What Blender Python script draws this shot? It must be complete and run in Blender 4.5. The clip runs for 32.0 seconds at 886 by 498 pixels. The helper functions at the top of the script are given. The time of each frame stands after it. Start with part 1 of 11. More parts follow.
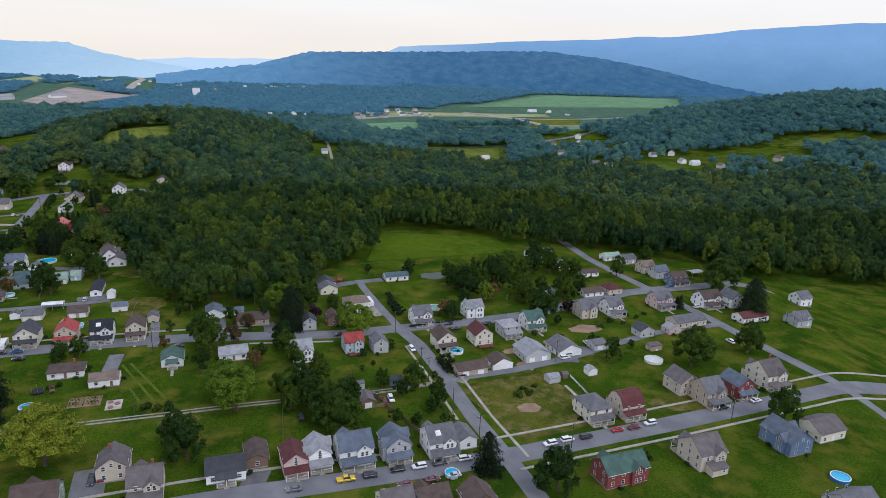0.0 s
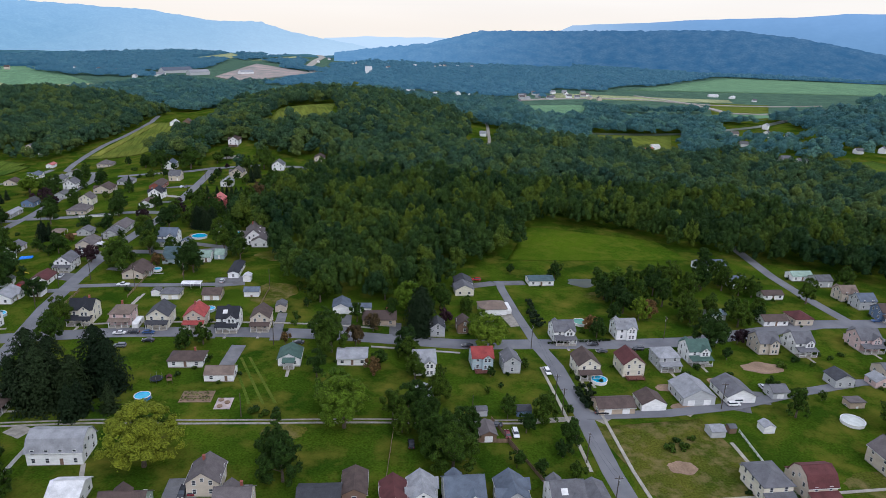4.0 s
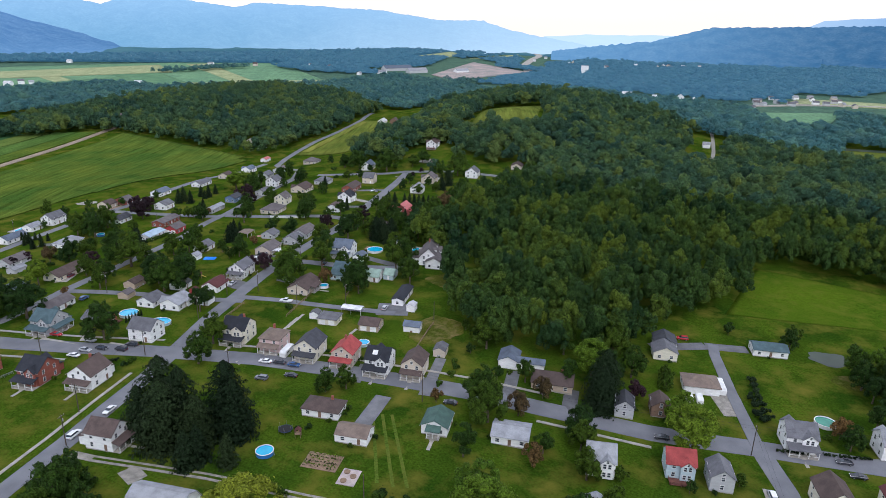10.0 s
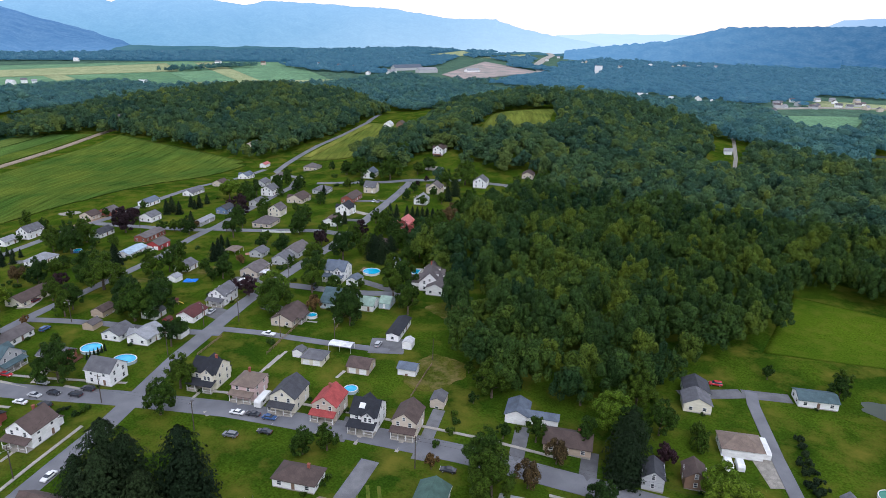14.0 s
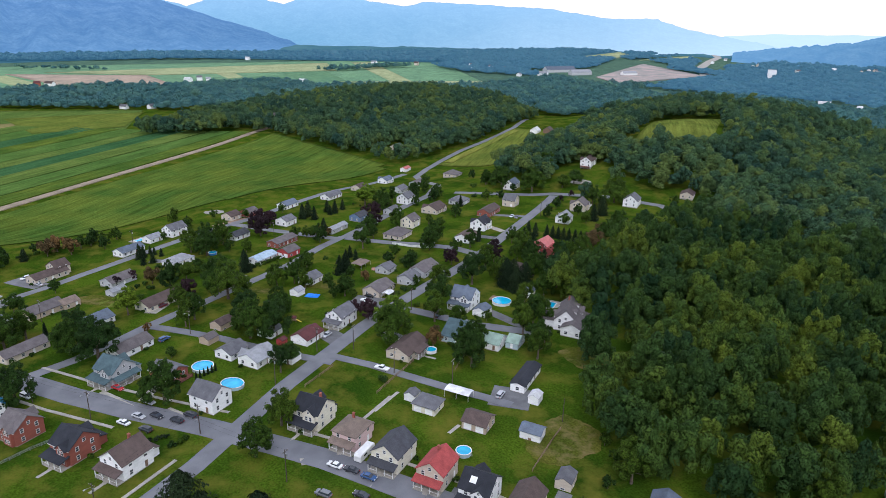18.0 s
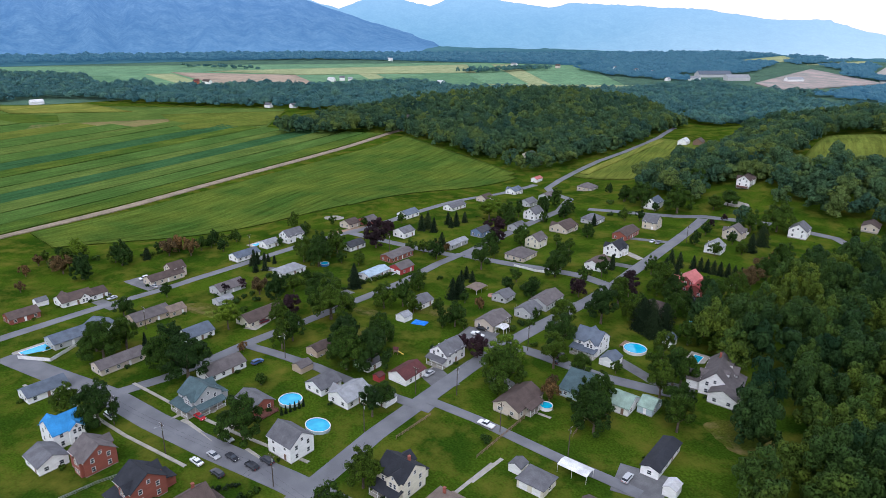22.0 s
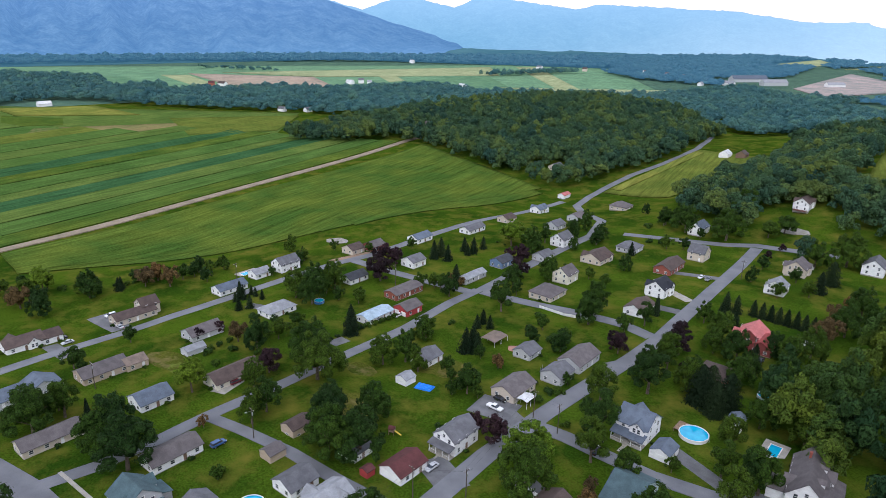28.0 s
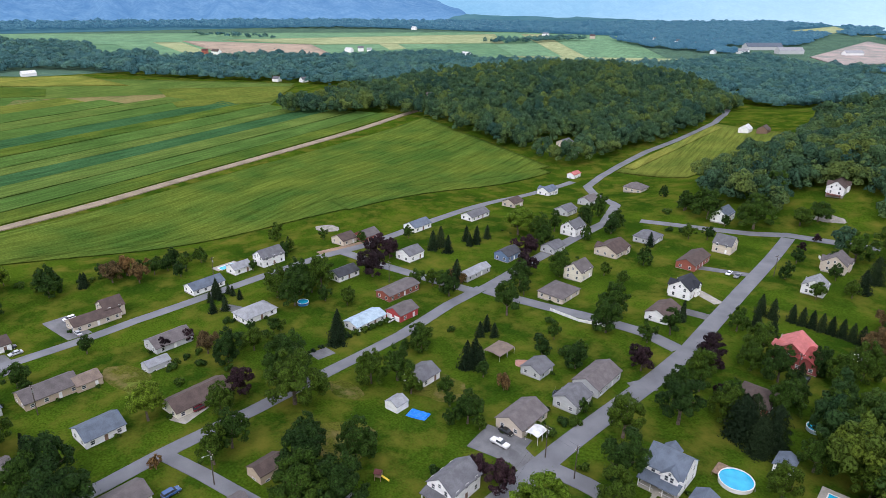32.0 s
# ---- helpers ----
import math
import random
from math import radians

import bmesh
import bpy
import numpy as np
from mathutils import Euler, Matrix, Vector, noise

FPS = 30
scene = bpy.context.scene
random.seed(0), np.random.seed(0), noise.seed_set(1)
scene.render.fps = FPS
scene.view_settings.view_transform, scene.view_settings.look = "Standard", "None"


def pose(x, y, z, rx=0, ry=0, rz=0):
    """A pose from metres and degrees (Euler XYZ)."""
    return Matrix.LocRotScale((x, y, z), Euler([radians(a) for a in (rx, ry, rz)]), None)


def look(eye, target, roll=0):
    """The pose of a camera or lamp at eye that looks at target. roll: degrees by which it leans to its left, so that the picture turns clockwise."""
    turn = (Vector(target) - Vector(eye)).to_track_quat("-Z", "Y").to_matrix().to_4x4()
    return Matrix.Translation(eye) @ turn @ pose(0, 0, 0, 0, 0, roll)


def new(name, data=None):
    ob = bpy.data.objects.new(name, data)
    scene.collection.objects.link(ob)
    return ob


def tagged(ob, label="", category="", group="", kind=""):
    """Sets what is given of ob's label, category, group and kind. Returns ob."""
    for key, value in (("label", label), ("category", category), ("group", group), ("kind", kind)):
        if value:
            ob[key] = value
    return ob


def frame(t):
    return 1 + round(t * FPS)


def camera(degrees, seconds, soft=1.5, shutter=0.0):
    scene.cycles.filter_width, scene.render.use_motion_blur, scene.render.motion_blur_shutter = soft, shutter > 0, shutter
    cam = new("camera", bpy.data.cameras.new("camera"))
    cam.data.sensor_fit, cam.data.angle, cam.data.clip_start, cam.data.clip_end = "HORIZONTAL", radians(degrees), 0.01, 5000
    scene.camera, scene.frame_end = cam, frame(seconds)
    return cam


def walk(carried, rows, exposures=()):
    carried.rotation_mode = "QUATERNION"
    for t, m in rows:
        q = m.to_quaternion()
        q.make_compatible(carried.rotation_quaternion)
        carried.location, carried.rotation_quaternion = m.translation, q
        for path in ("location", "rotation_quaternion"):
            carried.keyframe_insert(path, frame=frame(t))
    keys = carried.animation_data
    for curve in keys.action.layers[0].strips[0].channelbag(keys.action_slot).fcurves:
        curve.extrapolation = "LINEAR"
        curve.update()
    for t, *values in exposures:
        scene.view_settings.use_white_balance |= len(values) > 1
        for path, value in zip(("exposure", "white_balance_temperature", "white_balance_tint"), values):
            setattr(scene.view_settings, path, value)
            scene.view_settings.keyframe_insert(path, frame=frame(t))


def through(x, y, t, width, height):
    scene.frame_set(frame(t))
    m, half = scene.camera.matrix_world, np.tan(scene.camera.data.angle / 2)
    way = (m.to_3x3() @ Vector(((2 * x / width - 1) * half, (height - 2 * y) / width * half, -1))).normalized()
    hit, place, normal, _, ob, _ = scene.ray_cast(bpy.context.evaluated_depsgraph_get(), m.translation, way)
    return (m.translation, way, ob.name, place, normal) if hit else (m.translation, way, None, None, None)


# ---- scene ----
cam = camera(66.8, 32.0, soft=0.6)
PATH = [
    (0, (0.594, -10.697, 122.327), (0.757, -8.783, 121.771), 2.2),
    (0.5, (2.14, -5.968, 122.311), (2.195, -4.049, 121.749), 2.2),
    (1, (3.461, -1.421, 122.336), (3.433, 0.498, 121.772), 2.1),
    (1.5, (4.663, 2.924, 122.317), (4.586, 4.841, 121.752), 2.2),
    (2, (5.49, 7.326, 122.207), (5.391, 9.241, 121.639), 2.2),
    (2.5, (5.868, 11.846, 122.109), (5.741, 13.755, 121.526), 2.3),
    (4.5, (6.63, 29.776, 122.15), (6.263, 31.636, 121.514), 2.2),
    (5, (6.537, 34.409, 122.185), (6.105, 36.254, 121.546), 2.2),
    (5.5, (6.287, 39.023, 122.222), (5.786, 40.85, 121.58), 2.1),
    (6, (6.056, 43.622, 122.261), (5.48, 45.425, 121.616), 2.0),
    (6.5, (5.657, 48.18, 122.293), (5.063, 49.977, 121.648), 1.9),
    (7, (4.963, 52.573, 122.335), (4.37, 54.371, 121.689), 2.0),
    (7.5, (4.028, 56.882, 122.335), (3.399, 58.668, 121.689), 2.0),
    (8, (2.972, 61.203, 122.252), (2.314, 62.977, 121.606), 2.0),
    (8.5, (2.0, 65.595, 122.146), (1.287, 67.348, 121.499), 1.9),
    (9, (1.046, 70.012, 122.085), (0.273, 71.738, 121.436), 1.8),
    (9.5, (-0.164, 74.32, 122.07), (-0.99, 76.022, 121.42), 1.7),
    (10, (-1.442, 78.582, 122.057), (-2.303, 80.266, 121.406), 1.6),
    (10.5, (-2.824, 82.804, 121.974), (-3.701, 84.48, 121.323), 1.7),
    (11, (-4.304, 87.007, 121.981), (-5.181, 88.682, 121.328), 1.7),
    (11.5, (-5.769, 91.074, 122.045), (-6.646, 92.748, 121.393), 1.7),
    (12, (-7.351, 95.092, 122.054), (-8.228, 96.767, 121.401), 1.7),
    (12.5, (-9.085, 99.139, 122.028), (-9.962, 100.814, 121.375), 1.9),
    (13, (-10.937, 103.376, 122.038), (-11.812, 105.051, 121.386), 1.9),
    (13.5, (-12.703, 107.342, 122.275), (-13.58, 109.017, 121.621), 1.8),
    (15.5, (-19.994, 121.587, 124.027), (-21.007, 123.18, 123.364), 1.8),
    (16, (-22.007, 125.513, 124.164), (-23.084, 127.062, 123.5), 1.7),
    (16.5, (-24.258, 129.683, 124.087), (-25.371, 131.206, 123.422), 1.7),
    (17, (-26.731, 133.876, 123.922), (-27.875, 135.375, 123.255), 1.5),
    (17.5, (-29.294, 137.987, 123.687), (-30.475, 139.456, 123.02), 1.5),
    (18, (-31.769, 141.911, 123.458), (-32.998, 143.342, 122.792), 1.4),
    (18.5, (-34.254, 145.74, 123.275), (-35.529, 147.129, 122.608), 1.3),
    (19, (-36.946, 149.612, 123.095), (-38.261, 150.964, 122.427), 1.3),
    (19.5, (-39.813, 153.461, 122.861), (-41.164, 154.776, 122.192), 1.3),
    (20, (-42.719, 157.129, 122.613), (-44.105, 158.408, 121.945), 1.2),
    (20.5, (-45.67, 160.789, 122.428), (-47.091, 162.028, 121.759), 1.1),
    (21, (-48.854, 164.407, 122.166), (-50.308, 165.607, 121.498), 1.1),
    (21.5, (-52.037, 167.785, 121.956), (-53.522, 168.946, 121.287), 1.1),
    (22, (-55.289, 170.908, 121.874), (-56.782, 172.058, 121.205), 1.1),
    (22.5, (-58.616, 173.946, 121.882), (-60.109, 175.096, 121.213), 1.2),
    (23, (-61.945, 177.132, 121.808), (-63.437, 178.282, 121.138), 1.2),
    (23.5, (-65.007, 180.335, 121.687), (-66.501, 181.485, 121.018), 1.2),
    (24, (-68.097, 183.361, 121.595), (-69.591, 184.509, 120.926), 1.3),
    (24.5, (-71.329, 186.294, 121.572), (-72.828, 187.436, 120.903), 1.3),
    (25, (-74.814, 189.185, 121.449), (-76.321, 190.316, 120.779), 1.3),
    (25.5, (-78.423, 192.073, 121.213), (-79.937, 193.194, 120.543), 1.3),
    (27.5, (-92.354, 203.299, 120.26), (-93.886, 204.398, 119.594), 1.3),
    (28, (-95.852, 205.988, 120.115), (-97.384, 207.087, 119.449), 1.3),
    (28.5, (-99.346, 208.775, 119.886), (-100.879, 209.874, 119.221), 1.3),
    (29, (-102.834, 211.634, 119.565), (-104.369, 212.731, 118.9), 1.3),
    (29.5, (-106.409, 214.378, 119.385), (-107.943, 215.474, 118.717), 1.3),
    (30, (-109.985, 217.069, 119.312), (-111.516, 218.163, 118.633), 1.3),
    (30.5, (-113.59, 219.823, 119.252), (-115.116, 220.914, 118.557), 1.3),
    (31, (-117.054, 222.694, 119.133), (-118.577, 223.779, 118.422), 1.3),
    (31.5, (-120.577, 225.502, 118.927), (-122.094, 226.582, 118.197), 1.3),
    (32, (-124.195, 228.26, 118.72), (-125.705, 229.334, 117.968), 1.3),
]
walk(cam, [(t, look(eye, target, roll)) for t, eye, target, roll in PATH], exposures=[(0.0, -0.26, 5500, 15), (9.0, -0.02, 5500, 15), (20.0, 0.08, 5500, 15), (28.0, 0.10, 5540, 15), (32.0, 0.34, 5760, 16)])

# ---- light: an evenly overcast late afternoon, the veiled sun behind the village ----
SUN_EL, SUN_AZ = 52.0, 140.0          # degrees; azimuth measured from +y towards +x
world = bpy.data.worlds.new("hazy_sky")
scene.world = world
world.use_nodes = True
wn = world.node_tree.nodes
wl = world.node_tree.links
wn.clear()
w_out = wn.new("ShaderNodeOutputWorld")
w_sum = wn.new("ShaderNodeAddShader")
w_sky = wn.new("ShaderNodeTexSky")
w_sky.sky_type = "NISHITA"
w_sky.sun_disc = False
w_sky.sun_elevation = radians(SUN_EL)
w_sky.sun_rotation = radians(SUN_AZ)
w_sky.dust_density = 4.0
w_bg = wn.new("ShaderNodeBackground")
w_bg.inputs["Strength"].default_value = 0.05
wl.new(w_sky.outputs[0], w_bg.inputs[0])
# a high veil of cloud, whitest low over the valley
w_tc = wn.new("ShaderNodeTexCoord")
w_sep = wn.new("ShaderNodeSeparateXYZ")
w_ramp = wn.new("ShaderNodeValToRGB")
w_noise = wn.new("ShaderNodeTexNoise")
w_noise.inputs["Scale"].default_value = 3.0
w_map = wn.new("ShaderNodeMapping")
w_map.inputs["Scale"].default_value = (1, 1, 9)
w_mix = wn.new("ShaderNodeMixRGB")
w_mix.blend_type = "MULTIPLY"
w_mix.inputs[0].default_value = 0.10
w_cloud = wn.new("ShaderNodeBackground")
w_cloud.inputs["Strength"].default_value = 1.06
w_ramp.color_ramp.elements[0].position, w_ramp.color_ramp.elements[0].color = 0.0, (1.16, 1.0, 0.76, 1)
w_ramp.color_ramp.elements[1].position, w_ramp.color_ramp.elements[1].color = 0.95, (0.62, 0.64, 0.67, 1)
mid = w_ramp.color_ramp.elements.new(0.09)
mid.color = (1.08, 0.98, 0.80, 1)
w_ramp.color_ramp.elements.new(0.40).color = (1.28, 1.21, 1.10, 1)
wl.new(w_tc.outputs["Generated"], w_sep.inputs[0])
wl.new(w_sep.outputs[2], w_ramp.inputs[0])
wl.new(w_tc.outputs["Generated"], w_map.inputs[0])
wl.new(w_map.outputs[0], w_noise.inputs["Vector"])
wl.new(w_ramp.outputs[0], w_mix.inputs[1])
wl.new(w_noise.outputs[0], w_mix.inputs[2])
wl.new(w_mix.outputs[0], w_cloud.inputs[0])
wl.new(w_bg.outputs[0], w_sum.inputs[0])
wl.new(w_cloud.outputs[0], w_sum.inputs[1])
wl.new(w_sum.outputs[0], w_out.inputs[0])

sun = new("sun", bpy.data.lights.new("sun", "SUN"))
sun.data.energy = 1.0
sun.data.angle = radians(20)
sun.data.color = (1.0, 0.94, 0.86)
_d = Vector((math.sin(radians(SUN_AZ)) * math.cos(radians(SUN_EL)), math.cos(radians(SUN_AZ)) * math.cos(radians(SUN_EL)), math.sin(radians(SUN_EL))))
sun.matrix_world = look(_d * 400, (0, 0, 0))
scene.view_settings.exposure = 0.0


# ---- materials ----
_mats = {}


def mat(name, col, col2=None, scale=0.6, rough=0.85, bump=0.0, bump_scale=8.0, per_object=0.0, metal=0.0, fine=0.0, island=0.0, spec=0.3, stretch=(1, 1, 1)):
    """A surface of two colours mixed by noise, with a finer grain, relief, and variation from piece to piece."""
    if name in _mats:
        return _mats[name]
    m = bpy.data.materials.new(name)
    m.use_nodes = True
    n, l = m.node_tree.nodes, m.node_tree.links
    b = n["Principled BSDF"]
    b.inputs["Roughness"].default_value = rough
    b.inputs["Metallic"].default_value = metal
    b.inputs["Specular IOR Level"].default_value = spec
    col2 = col2 or tuple(c * 0.8 for c in col)
    geo = n.new("ShaderNodeNewGeometry")
    mp = n.new("ShaderNodeMapping")
    mp.inputs["Scale"].default_value = stretch
    l.new(geo.outputs["Position"], mp.inputs[0])
    no = n.new("ShaderNodeTexNoise")
    no.inputs["Scale"].default_value = scale
    no.inputs["Detail"].default_value = 5
    l.new(mp.outputs[0], no.inputs["Vector"])
    rp = n.new("ShaderNodeValToRGB")
    rp.color_ramp.elements[0].position, rp.color_ramp.elements[1].position = 0.35, 0.65
    rp.color_ramp.elements[0].color, rp.color_ramp.elements[1].color = (*col2, 1), (*col, 1)
    l.new(no.outputs[0], rp.inputs[0])
    last = rp.outputs[0]
    if fine:
        nf = n.new("ShaderNodeTexNoise")
        nf.inputs["Scale"].default_value = bump_scale
        nf.inputs["Detail"].default_value = 3
        l.new(geo.outputs["Position"], nf.inputs["Vector"])
        mr = n.new("ShaderNodeMapRange")
        mr.inputs["From Min"].default_value, mr.inputs["From Max"].default_value = 0.3, 0.7
        mr.inputs["To Min"].default_value, mr.inputs["To Max"].default_value = 1 - fine, 1 + fine
        l.new(nf.outputs[0], mr.inputs[0])
        mx = n.new("ShaderNodeVectorMath")
        mx.operation = "SCALE"
        l.new(last, mx.inputs[0])
        l.new(mr.outputs[0], mx.inputs["Scale"])
        last = mx.outputs[0]
    if per_object or island:
        src = n.new("ShaderNodeObjectInfo").outputs["Random"] if per_object else geo.outputs["Random Per Island"]
        k = per_object or island
        mr = n.new("ShaderNodeMapRange")
        mr.inputs["To Min"].default_value, mr.inputs["To Max"].default_value = 1 - k, 1 + k
        l.new(src, mr.inputs[0])
        mx = n.new("ShaderNodeVectorMath")
        mx.operation = "SCALE"
        l.new(last, mx.inputs[0])
        l.new(mr.outputs[0], mx.inputs["Scale"])
        last = mx.outputs[0]
    l.new(last, b.inputs["Base Color"])
    if bump:
        nb = n.new("ShaderNodeTexNoise")
        nb.inputs["Scale"].default_value = bump_scale
        nb.inputs["Detail"].default_value = 4
        l.new(geo.outputs["Position"], nb.inputs["Vector"])
        bp = n.new("ShaderNodeBump")
        bp.inputs["Strength"].default_value = bump
        bp.inputs["Distance"].default_value = 0.1
        l.new(nb.outputs[0], bp.inputs["Height"])
        l.new(bp.outputs[0], b.inputs["Normal"])
    _mats[name] = m
    return m


def foliage(name, young, leaf, deep, wood=False, through=0.10, gap=1.5, cover=0.0):
    """Leaves: one tint a tree, another a leaf clump, and some light let through."""
    m = bpy.data.materials.new(name)
    m.use_nodes = True
    n, l = m.node_tree.nodes, m.node_tree.links
    b = n["Principled BSDF"]
    b.inputs["Roughness"].default_value = 0.7
    b.inputs["Specular IOR Level"].default_value = 0.05
    geo = n.new("ShaderNodeNewGeometry")
    if wood:
        src = n.new("ShaderNodeAttribute")
        src.attribute_name = "tint"
        tint = src.outputs["Fac"]
    else:
        tint = n.new("ShaderNodeObjectInfo").outputs["Random"]
    mixa = n.new("ShaderNodeMath")
    mixa.operation = "MULTIPLY_ADD"
    mixa.inputs[1].default_value = 0.78
    l.new(tint, mixa.inputs[0])
    sc = n.new("ShaderNodeMath")
    sc.operation = "MULTIPLY"
    sc.inputs[1].default_value = 0.22
    l.new(geo.outputs["Random Per Island"], sc.inputs[0])
    l.new(sc.outputs[0], mixa.inputs[2])
    rp = n.new("ShaderNodeValToRGB")
    rp.color_ramp.elements[0].position, rp.color_ramp.elements[1].position = 0.08, 0.95
    rp.color_ramp.elements[0].color, rp.color_ramp.elements[1].color = (*deep, 1), (*young, 1)
    rp.color_ramp.elements.new(0.55).color = (*leaf, 1)
    l.new(mixa.outputs[0], rp.inputs[0])
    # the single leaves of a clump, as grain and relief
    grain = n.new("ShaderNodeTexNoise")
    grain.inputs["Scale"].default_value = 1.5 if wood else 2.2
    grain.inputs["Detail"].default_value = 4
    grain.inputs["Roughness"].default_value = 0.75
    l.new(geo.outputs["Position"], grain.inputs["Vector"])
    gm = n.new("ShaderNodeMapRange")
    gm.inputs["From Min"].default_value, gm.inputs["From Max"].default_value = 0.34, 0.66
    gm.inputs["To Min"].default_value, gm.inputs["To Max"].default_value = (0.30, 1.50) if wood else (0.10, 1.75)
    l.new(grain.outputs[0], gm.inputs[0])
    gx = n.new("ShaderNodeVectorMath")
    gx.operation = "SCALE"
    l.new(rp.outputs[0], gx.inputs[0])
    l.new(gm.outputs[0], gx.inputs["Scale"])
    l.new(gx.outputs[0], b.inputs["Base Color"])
    bp = n.new("ShaderNodeBump")
    bp.inputs["Strength"].default_value = 0.8
    bp.inputs["Distance"].default_value = 0.35
    l.new(grain.outputs[0], bp.inputs["Height"])
    l.new(bp.outputs[0], b.inputs["Normal"])
    # gaps between the leaf sprays
    gaps = n.new("ShaderNodeTexNoise")
    gaps.inputs["Scale"].default_value = gap
    gaps.inputs["Detail"].default_value = 3
    gaps.inputs["Roughness"].default_value = 0.7
    l.new(geo.outputs["Position"], gaps.inputs["Vector"])
    gr = n.new("ShaderNodeMapRange")
    gr.inputs["From Min"].default_value, gr.inputs["From Max"].default_value = 0.47 - cover, 0.52 - cover
    l.new(gaps.outputs[0], gr.inputs[0])
    clear = n.new("ShaderNodeBsdfTransparent")
    holes = n.new("ShaderNodeMixShader")
    tr = n.new("ShaderNodeBsdfTranslucent")
    l.new(gx.outputs[0], tr.inputs[0])
    mx = n.new("ShaderNodeMixShader")
    mx.inputs[0].default_value = through
    l.new(b.outputs[0], mx.inputs[1])
    l.new(tr.outputs[0], mx.inputs[2])
    l.new(gr.outputs[0], holes.inputs[0])
    l.new(clear.outputs[0], holes.inputs[1])
    l.new(mx.outputs[0], holes.inputs[2])
    l.new(holes.outputs[0], n["Material Output"].inputs[0])
    return m


def haze_mat(name, col, col2, glow, scale, foot=0.72, pale=None):
    """Far wooded slopes with distance haze put in as blue emission, paler towards the crest, and paler still towards
    the bright end of the valley.
    """
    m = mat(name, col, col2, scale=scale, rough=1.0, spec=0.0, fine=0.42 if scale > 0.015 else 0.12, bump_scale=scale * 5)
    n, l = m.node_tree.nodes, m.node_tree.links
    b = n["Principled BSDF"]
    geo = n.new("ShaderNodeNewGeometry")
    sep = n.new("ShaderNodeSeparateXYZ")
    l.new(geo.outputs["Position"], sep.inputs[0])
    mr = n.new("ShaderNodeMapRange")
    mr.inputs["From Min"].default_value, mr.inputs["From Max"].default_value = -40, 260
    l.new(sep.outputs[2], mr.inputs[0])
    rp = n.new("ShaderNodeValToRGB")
    # haze as glow: deeper at the foot, whiter at the crest
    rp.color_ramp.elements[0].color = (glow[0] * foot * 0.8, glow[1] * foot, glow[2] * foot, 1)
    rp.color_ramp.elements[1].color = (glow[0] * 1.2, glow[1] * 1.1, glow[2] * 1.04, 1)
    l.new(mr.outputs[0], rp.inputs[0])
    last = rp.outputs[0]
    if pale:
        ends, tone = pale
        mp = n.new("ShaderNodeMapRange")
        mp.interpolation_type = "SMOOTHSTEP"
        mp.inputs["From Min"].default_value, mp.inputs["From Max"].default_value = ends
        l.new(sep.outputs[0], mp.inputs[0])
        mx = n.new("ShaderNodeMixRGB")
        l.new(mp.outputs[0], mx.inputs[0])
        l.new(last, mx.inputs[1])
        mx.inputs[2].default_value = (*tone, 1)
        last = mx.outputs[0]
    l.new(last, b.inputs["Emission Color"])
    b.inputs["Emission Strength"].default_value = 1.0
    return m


WALL = {
    "white": (0.82, 0.82, 0.81), "cream": (0.70, 0.66, 0.54), "beige": (0.56, 0.49, 0.40), "tan": (0.46, 0.37, 0.28),
    "grey": (0.45, 0.46, 0.47), "blue": (0.13, 0.19, 0.30), "maroon": (0.22, 0.055, 0.05), "brick": (0.27, 0.085, 0.06),
    "brown": (0.20, 0.13, 0.09), "red": (0.36, 0.05, 0.05), "pale blue": (0.42, 0.52, 0.56), "green": (0.25, 0.31, 0.24), "pink": (0.62, 0.46, 0.44),
}
ROOF = {
    "grey": (0.17, 0.17, 0.185), "dark grey": (0.075, 0.078, 0.09), "black": (0.035, 0.038, 0.048), "brown": (0.118, 0.086, 0.076),
    "tan": (0.24, 0.185, 0.15), "maroon": (0.13, 0.045, 0.045), "red": (0.38, 0.075, 0.07), "green": (0.085, 0.15, 0.125),
    "teal": (0.09, 0.14, 0.155), "pale green": (0.34, 0.46, 0.38), "white": (0.78, 0.78, 0.78), "light grey": (0.36, 0.37, 0.39),
    "pale blue": (0.42, 0.53, 0.62), "blue": (0.06, 0.30, 0.66), "blue grey": (0.15, 0.18, 0.23), "pink": (0.62, 0.20, 0.19), "taupe": (0.165, 0.145, 0.145),
}


def wall_mat(c):
    v = WALL[c]
    return mat("siding_" + c.replace(" ", "_"), v, tuple(x * 0.86 for x in v), scale=0.5, rough=0.7, per_object=0.06, fine=0.06, bump_scale=7, bump=0.15, stretch=(1, 1, 3))


def roof_mat(c):
    v = tuple(x * 0.8 for x in ROOF[c])
    return mat("shingle_" + c.replace(" ", "_"), v, tuple(x * 0.72 for x in v), scale=0.45, rough=0.9, per_object=0.12, fine=0.16, bump_scale=5, bump=0.35)


